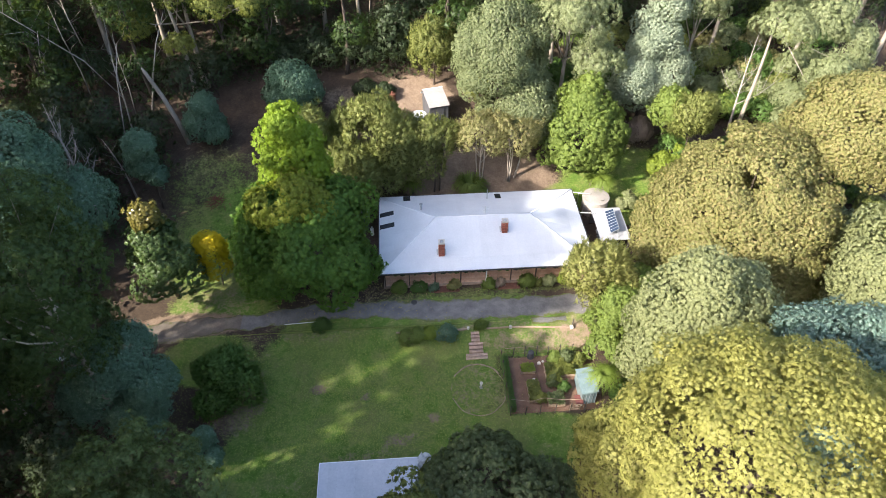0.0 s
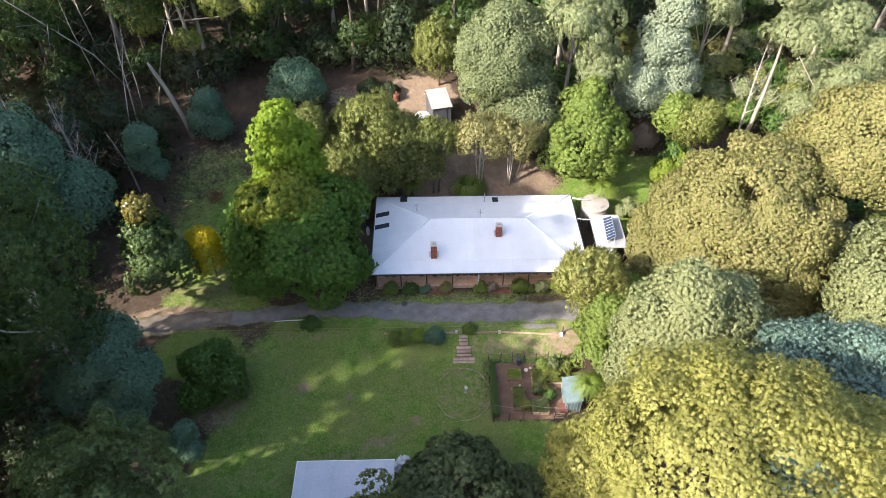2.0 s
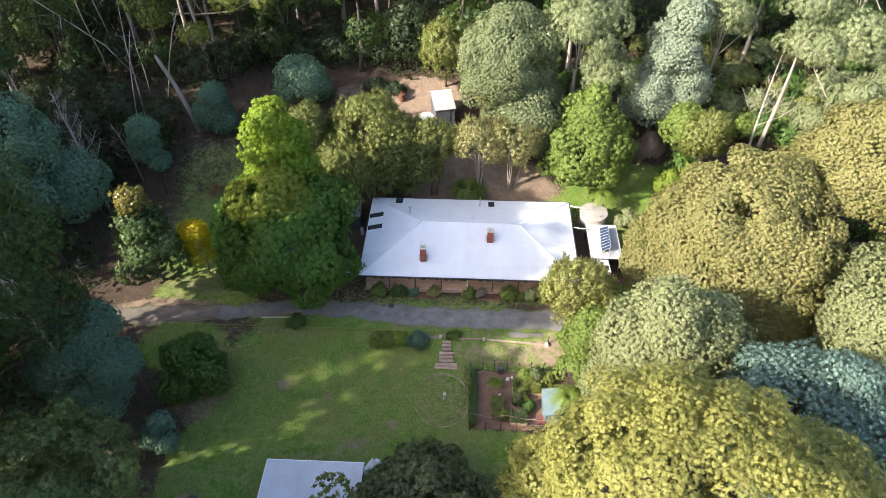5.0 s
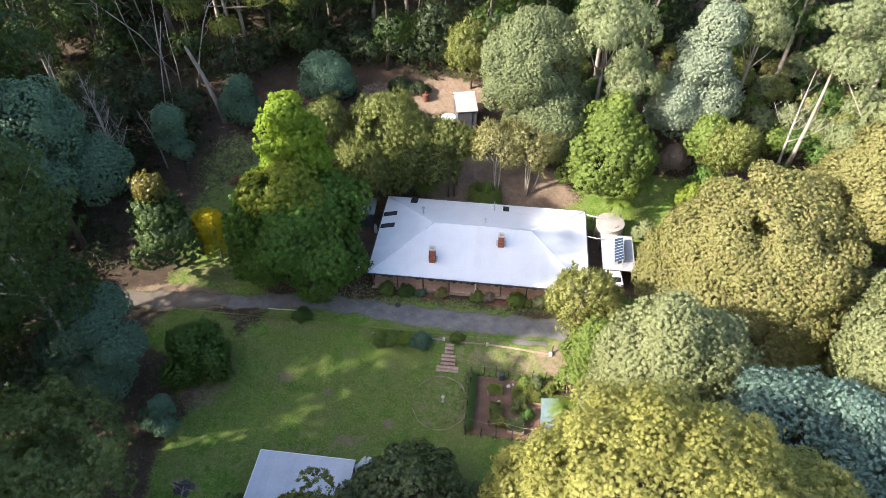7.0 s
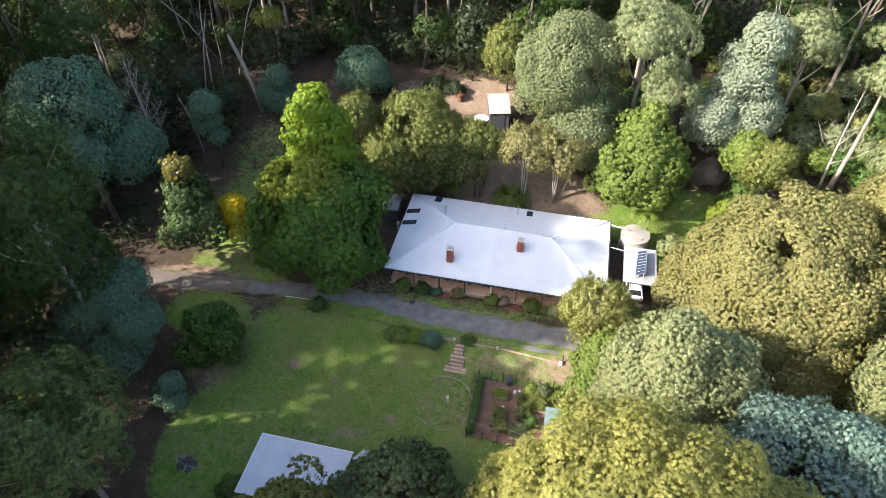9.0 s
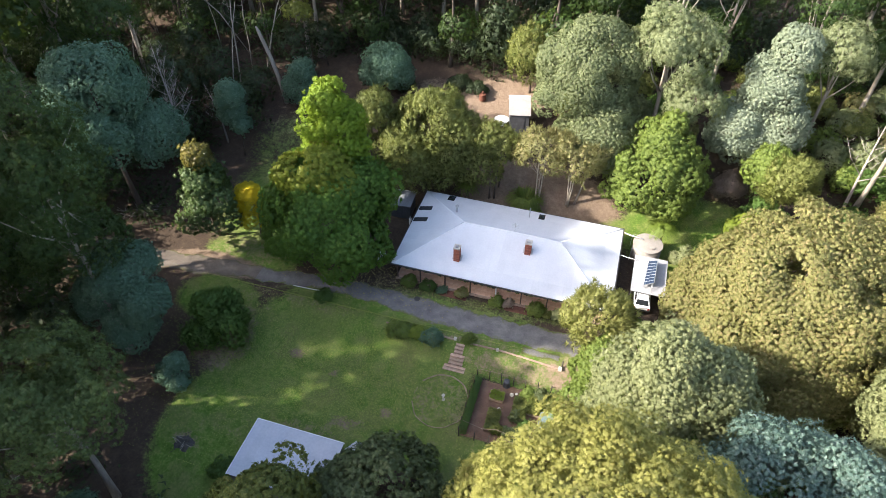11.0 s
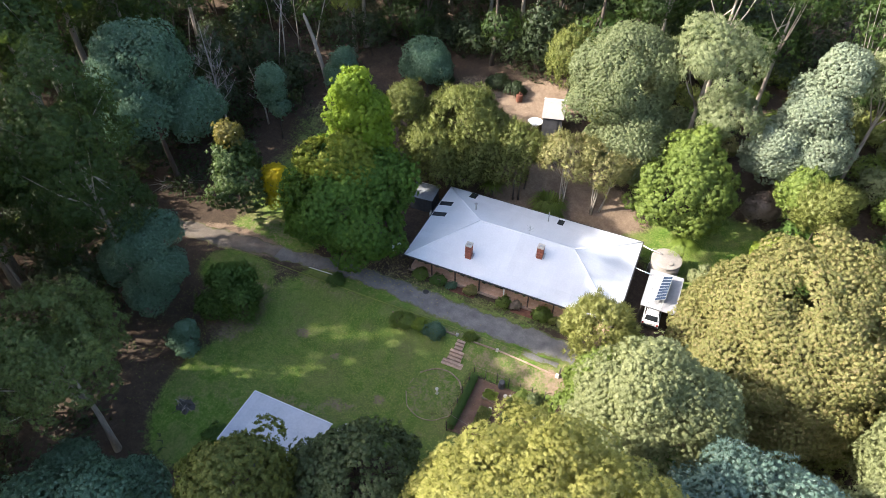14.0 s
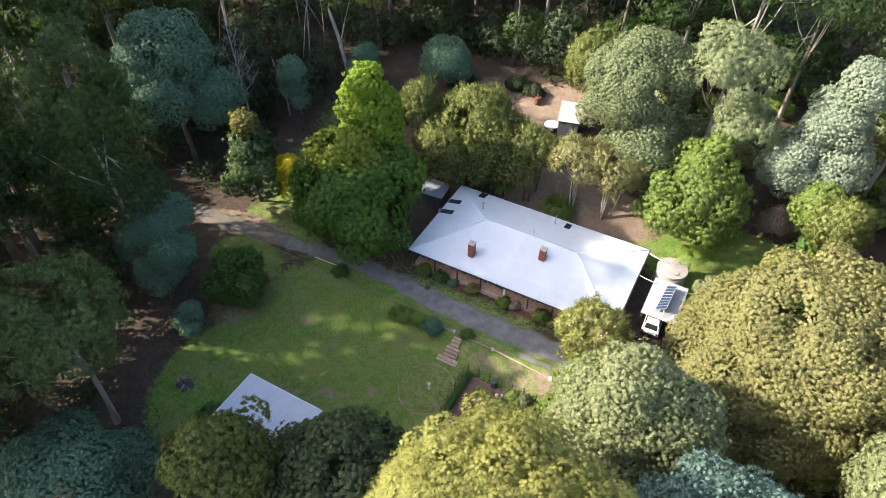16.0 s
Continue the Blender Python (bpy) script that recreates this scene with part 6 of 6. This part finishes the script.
for u, v, r, h, leaf, what in ((16.6, -9.5, 0.7, 1.3, "green", "leafy tomato plant tied to a stake"), (17.7, -9.4, 0.75, 1.4, "sage", "grey-green broad bean plants"), (18.9, -9.7, 0.7, 1.2, "mossy", "yellowing bean bush"), (16.0, -11.9, 0.6, 0.9, "sage", "grey-green herb bush"), (14.6, -13.6, 0.5, 0.8, "mossy", "sprawling pumpkin vine"), (16.9, -12.6, 0.55, 1.0, "dark", "dark bushy pepper plant")):
    shrub("garden_plant", u, v, r, h, leaf, "broad", what + " in the vegetable garden", "garden plants")
gh = thing("greenhouse", uv(18.05, -14.25, ZG), "small pale blue-green sheeted garden shed", "greenhouse")
part("wall", Geo().box(0.05, 1.4, 0.05, 2.65, -0.2, 1.5), M_GREENHOUSE, gh)
for k in range(4):
    part("roof_sheet", Geo().hexa([(-0.05, 0.68 * k, 1.55), (-0.05, 0.68 * k + 0.675, 1.55), (1.5, 0.68 * k + 0.675, 1.85), (1.5, 0.68 * k, 1.85)][::-1], [(-0.05, 0.68 * k, 1.58), (-0.05, 0.68 * k + 0.675, 1.58), (1.5, 0.68 * k + 0.675, 1.88), (1.5, 0.68 * k, 1.88)][::-1]), M_GREENHOUSE, gh)
part("door", Geo().box(0.3, 1.0, 0.0, 0.045, -0.05, 1.45), M_GREENHOUSE, gh)
for k in range(5):
    part("rib", Geo().box(0.12 + 0.3 * k, 0.16 + 0.3 * k, -0.03, 0.002, 0.0, 1.48), M_STEEL, gh)

tp = thing("bean_teepee", uv(20.3, -9.0, ZG), "teepee of thin garden stakes tied at the top", "garden stakes")
for k in range(5):
    an = 1.25 * k
    part("stake", Geo().tube([(0.65 * math.cos(an), 0.65 * math.sin(an), -0.1), (-0.06 * math.cos(an), -0.06 * math.sin(an), 2.1)], [0.025, 0.02], 6), M_TIMBER, tp)
wb = thing("wheelbarrow", uv(17.9, -14.2, ZG), "faded red wheelbarrow by the garden gate", "wheelbarrow")
part("tray", Geo().hexa([(-0.25, -0.3, 0.35), (0.25, -0.3, 0.35), (0.25, 0.3, 0.35), (-0.25, 0.3, 0.35)], [(-0.36, -0.45, 0.6), (0.36, -0.45, 0.6), (0.36, 0.5, 0.65), (-0.36, 0.5, 0.65)]), M_RED, wb)
part("wheel", Geo().tube([(-0.05, 0.62, 0.2), (0.05, 0.62, 0.2)], [0.2, 0.2], 16), M_RUBBER, wb)
for s in (-1, 1):
    part("handle", Geo().tube([(s * 0.15, 0.6, 0.25), (s * 0.28, -0.9, 0.6)], [0.025, 0.025], 6), M_TIMBER, wb)
    part("leg", Geo().tube([(s * 0.25, -0.25, 0.35), (s * 0.25, -0.3, 0.0)], [0.02, 0.02], 6), M_STEEL, wb)
bn = thing("compost_bin", uv(14.4, -8.75, ZG), "small dark green compost bin by the fence", "bin")
part("body", Geo().cyl(0, 0, -0.05, 0.75, 0.36, 0.28, 14), M_SHEDGREY, bn)
part("lid", Geo().cyl(0, 0, 0.75, 0.83, 0.3, 0.2, 14), M_SHEDGREY, bn)
for x, y, s in ((15.1, -9.6, 0.22), (15.5, -9.4, 0.16), (14.3, -11.4, 0.2)):
    solid("garden_stone", Geo().cyl(0, 0, -0.05, s * 0.7, s, s * 0.6, 9), M_STONE, uv(x, y, ZG + 0.05), "pale stone on the garden soil", "stone", "garden stones")

# ---------------------------------------------------------------- steps, edging, lawn ornaments
steps = thing("garden_steps", uv(9.2, -6.1, 0), "weathered timber sleeper steps down the grass bank", "steps")
for k in range(8):
    y = -0.33 * k
    w = 0.42 if k < 3 else (0.68 if k < 6 else 1.05)
    z = gz(*(YARD @ Vector((9.2, -6.1 + y, 0))).xy)
    for j in range(2 if k > 2 else 1):
        part("sleeper", Geo().box(-w - 0.03 * (k % 2), w, y - 0.3 + 0.16 * j - (0.01 if j else 0), y - 0.15 + 0.16 * j if k > 2 else y - 0.01, z - 0.25, z + 0.09 - 0.02 * j, 0.02), M_SLEEPER, steps)


def sleeper_row(pts, label):
    t = thing("lawn_edging", YARD, label, "edging", "timber edging")
    for (a, b), (c, d) in zip(pts[:-1], pts[1:]):
        p, q = YARD @ Vector((a, b, 0)), YARD @ Vector((c, d, 0))
        z0, z1 = gz(p.x, p.y), gz(q.x, q.y)
        part("rail", Geo().hexa([(a, b - 0.05, z0 - 0.1), (c, d - 0.05, z1 - 0.1), (c, d + 0.05, z1 - 0.1), (a, b + 0.05, z0 - 0.1)], [(a, b - 0.045, z0 + 0.16), (c, d - 0.045, z1 + 0.16), (c, d + 0.045, z1 + 0.16), (a, b + 0.045, z0 + 0.16)]), M_SLEEPER, t)


sleeper_row([(1.4, -5.75), (4.3, -5.78), (6.9, -5.8), (8.5, -5.82)], "low timber edging behind the lawn bushes")
sleeper_row([(9.9, -5.85), (12.75, -5.82), (15.8, -6.0), (18.8, -6.2)], "low timber edging between drive and bank")
for u, v, s in ((12.78, -5.85, 0.12), (18.87, -6.2, 0.16), (8.55, -5.75, 0.12)):
    solid("edging_block", Geo().box(-s, s, -s, s, -0.15, 0.3, 0.03), M_STONE, uv(u, v), "pale square block on the timber edging", "block", "edging blocks")
solid("edging_post", Geo().tube([(0, 0, -0.2), (0.02, 0, 1.0)], [0.07, 0.06], 8), M_DARKWOOD, uv(19.0, -5.95), "dark short post at the end of the edging", "post")

ringt = thing("ring_edging", uv(8.95, -12.05, 0), "thin branches laid in a ring on the grass", "edging")
for k in range(22):
    a0, a1 = 2 * math.pi * k / 22, 2 * math.pi * (k + 0.94) / 22
    thick = 0.075 if 0.5 < (a0 % 6.283) < 2.4 else (0.05 if a0 > 3.4 else 0.03)
    if 2.5 < a0 < 3.5 and k % 2:
        continue
    pts = []
    for a in np.linspace(a0, a1, 4):
        x, y = 2.55 * math.cos(a) + 0.05 * math.sin(9 * a), 2.75 * math.sin(a)
        p = YARD @ Vector((8.95 + x, -12.05 + y, 0))
        pts.append((x, y, gz(p.x, p.y) + thick * 0.6))
    part("branch", Geo().tube(pts, [thick] * 4, 7), M_TIMBER, ringt, flat=False)

bb = thing("bird_bath", uv(9.2, -11.9), "small pale stone bird bath on the lawn", "bird bath")
part("plinth", Geo().box(-0.13, 0.13, -0.13, 0.13, -0.05, 0.1, 0.02), M_STONE, bb)
part("stem", Geo().cyl(0, 0, 0.1, 0.6, 0.1, 0.07, 14).cyl(0, 0, 0.6, 0.7, 0.07, 0.11, 14), M_STONE, bb, flat=False)
part("bowl", Geo().cyl(0, 0, 0.7, 0.78, 0.11, 0.17, 18), M_STONE, bb)

ash = thing("ash_heap", uv(-11.3, -22.5), "burnt patch of ash and charred sticks on the grass", "ash heap")
g = Geo()
ar = np.random.default_rng(4)
ringp = [(1.05 * (1 + 0.15 * math.sin(3 * a) + 0.14 * math.sin(7 * a + 1)) * math.cos(a), 0.85 * (1 + 0.18 * math.sin(5 * a)) * math.sin(a), -0.06) for a in np.linspace(0, 6.283, 22)[:-1]]
inner = [(x * 0.5, y * 0.5, 0.09 + 0.04 * math.sin(5 * k)) for k, (x, y, _) in enumerate(ringp)]
g.hexa(ringp, inner)
part("ash", g, M_ASH, ash)
for k in range(26):
    a, r = float(ar.uniform(0, 6.283)), float(ar.uniform(0, 0.9))
    x, y, d = r * math.cos(a), r * math.sin(a), float(ar.uniform(0, 6.283))
    part("stick", Geo().tube([(x, y, 0.12), (x + 0.6 * math.cos(d), y + 0.6 * math.sin(d), 0.12 + float(ar.uniform(0, 0.25)))], [0.025, 0.012], 5), M_DARKWOOD if k % 3 else M_DEADWOOD, ash)


def brush_pile(u, v, r, h, mat, label, n=45, seed=2, ln=1.2):
    b = thing("brush_pile", uv(u, v), label, "brush pile")
    rng = np.random.default_rng(seed)
    for k in range(n):
        x, y, d = float(rng.normal(0, r * 0.4)), float(rng.normal(0, r * 0.4)), float(rng.uniform(0, 6.283))
        z = max(0.05, h * (1 - math.hypot(x, y) / r))
        e = (x + ln * math.cos(d), y + ln * math.sin(d), max(0.03, z + float(rng.uniform(-0.3, 0.25))))
        part("branch", Geo().tube([(x, y, z), e], [0.035, 0.012], 5), mat, b)
    return b


brush_pile(-19.6, 15.2, 1.3, 0.8, M_RUST, "heap of red-brown pruned branches on the slope", 60, 5, 1.0)
brush_pile(-31.6, 1.4, 1.6, 0.5, M_DEADWOOD, "scattered pile of grey cut timber in the shade", 28, 6, 1.9)
brush_pile(-33.4, 0.6, 0.9, 0.35, M_DEADWOOD, "small stack of pale broken timber", 14, 7, 1.6)
solid("corrugated_offcut", Geo().hexa([(-0.7, -0.35, 0.02), (0.7, -0.3, 0.02), (0.7, 0.3, 0.05), (-0.7, 0.35, 0.05)], [(-0.7, -0.35, 0.06), (0.7, -0.3, 0.06), (0.7, 0.3, 0.12), (-0.7, 0.35, 0.1)]), M_STEEL, uv(-30.6, -6.5, None, 20), "pale sheet of roofing iron lying in the grass", "sheet")
tarp = thing("tarp_bundle", uv(3.45, -19.0), "crumpled grey-white tarp beside the lower shed", "tarp")
g = Geo()
tr = np.random.default_rng(3)
rings = []
for j, (rr_, z) in enumerate(((0.75, -0.05), (0.8, 0.3), (0.6, 0.6), (0.25, 0.75))):
    rings.append([(rr_ * (1 + 0.25 * float(tr.normal())) * math.cos(a), rr_ * (1 + 0.25 * float(tr.normal())) * math.sin(a), z + 0.08 * float(tr.normal())) for a in np.linspace(0, 6.283, 15)[:-1]])
for a, b in zip(rings[:-1], rings[1:]):
    g.hexa(a, b)
part("cover", g, M_TARP, tarp)

# ---------------------------------------------------------------- verandah things


def basket(u, label, leaf, seed):
    b = thing("hanging_basket", uv(u, 0.42, 1.72), label, "hanging basket", "hanging baskets")
    part("pot", Geo().cyl(0, 0, 0, 0.2, 0.1, 0.17, 12), M_DARKWOOD, b)
    for k in range(3):
        part("chain", Geo().tube([(0.16 * math.cos(2.1 * k), 0.16 * math.sin(2.1 * k), 0.2), (0, 0, 0.72)], [0.008, 0.008], 4), M_STEEL, b)
    rng = np.random.default_rng(seed)
    p = ball(150, rng, -0.5) * [0.27, 0.27, 0.2] + [0, 0, 0.22]
    part("plant", leaf_mesh("plant", LEAF[leaf], p, p - [0, 0, 0.2], 0.14, 0.07, 0.6, 2, rng), None, b)


for k, u in enumerate((1.6, 2.3, 3.6, 5.1, 6.5, 7.3, 7.9, 8.9, 9.6, 10.3, 10.8, 12.4, 13.2, 14.1, 14.6, 17.0, 18.3)):
    basket(u, "dark potted plant hanging under the verandah eave", ("dark", "scrub", "olive")[k % 3], 30 + k)
for k, (u, v) in enumerate(((-2.4, 1.9), (-1.75, 2.35), (-2.2, 2.9))):
    c = thing("garden_chair", uv(u, v, None, 40 + 70 * k), "white plastic garden chair under the maple", "chair", "garden chairs")
    part("seat", Geo().box(-0.24, 0.24, -0.23, 0.23, 0.4, 0.43, 0.01), M_WHITE, c)
    part("backrest", Geo().hexa([(-0.23, 0.21, 0.43), (0.23, 0.21, 0.43), (0.23, 0.24, 0.43), (-0.23, 0.24, 0.43)], [(-0.2, 0.31, 0.84), (0.2, 0.31, 0.84), (0.2, 0.34, 0.84), (-0.2, 0.34, 0.84)]), M_WHITE, c)
    for x, y in ((-0.22, -0.2), (0.22, -0.2), (-0.22, 0.2), (0.22, 0.2)):
        part("leg", Geo().tube([(x * 1.1, y * 1.1, -0.03), (x, y, 0.4)], [0.02, 0.022], 6), M_WHITE, c)
    for s in (-1, 1):
        part("armrest", Geo().box(s * 0.27 - 0.03, s * 0.27 + 0.03, -0.2, 0.24, 0.6, 0.63), M_WHITE, c)
solid("drain_cover", Geo().cyl(0, 0, -0.02, 0.09, 0.33, 0.31, 20), M_GUTTER, uv(3.35, -1.95), "round dark drain cover at the edge of the drive", "drain cover")
for a, b in ((5.2, 8.2), (12.2, 14.6)):
    m_ = Geo().box(a, b, -0.75, 0.1, -0.2, 0.06, 0.03)
    tagged(new("garden_bed", m_.mesh("garden_bed", M_MULCH)), "strip of red-brown mulch before the verandah", "garden bed", kind="structure").matrix_basis = YARD

# paving of the verandah, slab by slab
slab = Geo().box(-0.295, 0.295, -0.3, 0.3, 0, 0.03, 0.006).mesh("paver", M_PAVE)
for i in range(36):
    for j in range(3):
        ob = part("paver", slab, None, floor_part)
        ob.matrix_basis = pose(0.65 + 0.6 * i, 0.62 + 0.61 * j, 0.221)

# ---------------------------------------------------------------- loose cover
lr = np.random.default_rng(21)


def scattered(name, label, n, where, leaf, ln, wd, lift, category, up=1.0, jitter=0.5):
    """Loose small leaves over the ground, by the given way of drawing places in the house's axes."""
    u, v = where(n)
    c, s = math.cos(radians(5.1)), math.sin(radians(5.1))
    x, y = -7.17 + u * c - v * s, 44.83 + u * s + v * c
    p = np.stack([x, y, ground_z(x, y) + lift], 1)
    ob = new(name, leaf_mesh(name, LEAF[leaf], p, np.tile([0, 0, up], (n, 1)), ln, wd, 0, 1, lr, jitter))
    return tagged(ob, label, category, kind="stuff")


scattered("fallen_leaves", "yellow fallen leaves on drive and grass under the maple", 1500, lambda n: (lr.normal(-2.5, 4.0, n), lr.normal(-0.6, 1.7, n).clip(-6, 4)), "fallen", 0.13, 0.1, 0.07, "leaves", 1.0, 0.25)
scattered("fallen_leaves", "scattered pale fallen leaves over the lawn", 420, lambda n: (lr.uniform(-15, 6, n), lr.uniform(-14, -5, n)), "fallen", 0.12, 0.09, 0.05, "leaves", 1.0, 0.25)
scattered("grass", "short tufts of lawn grass", 42000, lambda n: (lr.normal(-2, 8.5, n), lr.normal(-12, 5.0, n).clip(-24, -5)), "turf", 0.15, 0.05, 0.02, "grass", 0.8, 0.6)
scattered("grass", "tufts of grass on the back lawn", 7000, lambda n: (lr.normal(31, 4, n), lr.normal(16, 3.5, n)), "turf", 0.15, 0.05, 0.02, "grass", 0.8, 0.6)


def scrub_places(n):
    u, v = lr.uniform(-75, 62, 6 * n), lr.uniform(-40, 80, 6 * n)
    ok = ~((u > -24) & (u < 41) & (v > -26) & (v < 24)) & ~((u > -22) & (u < 30) & (v >= 24) & (v < 33.5)) & ~((v < -20) & (u > -10)) & ~((u > -34) & (u < -20) & (v > -8) & (v < -1))
    ok |= (u > 27) & (u < 45) & (v < 1) & (v > -30)
    u, v = u[ok], v[ok]
    far = (u < 22) | (lr.random(len(u)) < 0.25)
    u, v = u[far], v[far]
    patch = np.sin(u * 0.55) + np.sin(v * 0.6 + 0.4 * u) + lr.normal(0, 0.8, len(u))
    k = np.argsort(-patch)[:n]
    return u[k], v[k]


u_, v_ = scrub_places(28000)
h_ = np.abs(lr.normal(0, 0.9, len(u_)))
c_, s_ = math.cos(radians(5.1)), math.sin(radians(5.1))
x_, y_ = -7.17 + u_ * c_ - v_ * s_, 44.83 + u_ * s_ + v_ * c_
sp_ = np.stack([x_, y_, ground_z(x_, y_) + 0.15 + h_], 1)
# the undergrowth's shade is in its scrub leaf colour
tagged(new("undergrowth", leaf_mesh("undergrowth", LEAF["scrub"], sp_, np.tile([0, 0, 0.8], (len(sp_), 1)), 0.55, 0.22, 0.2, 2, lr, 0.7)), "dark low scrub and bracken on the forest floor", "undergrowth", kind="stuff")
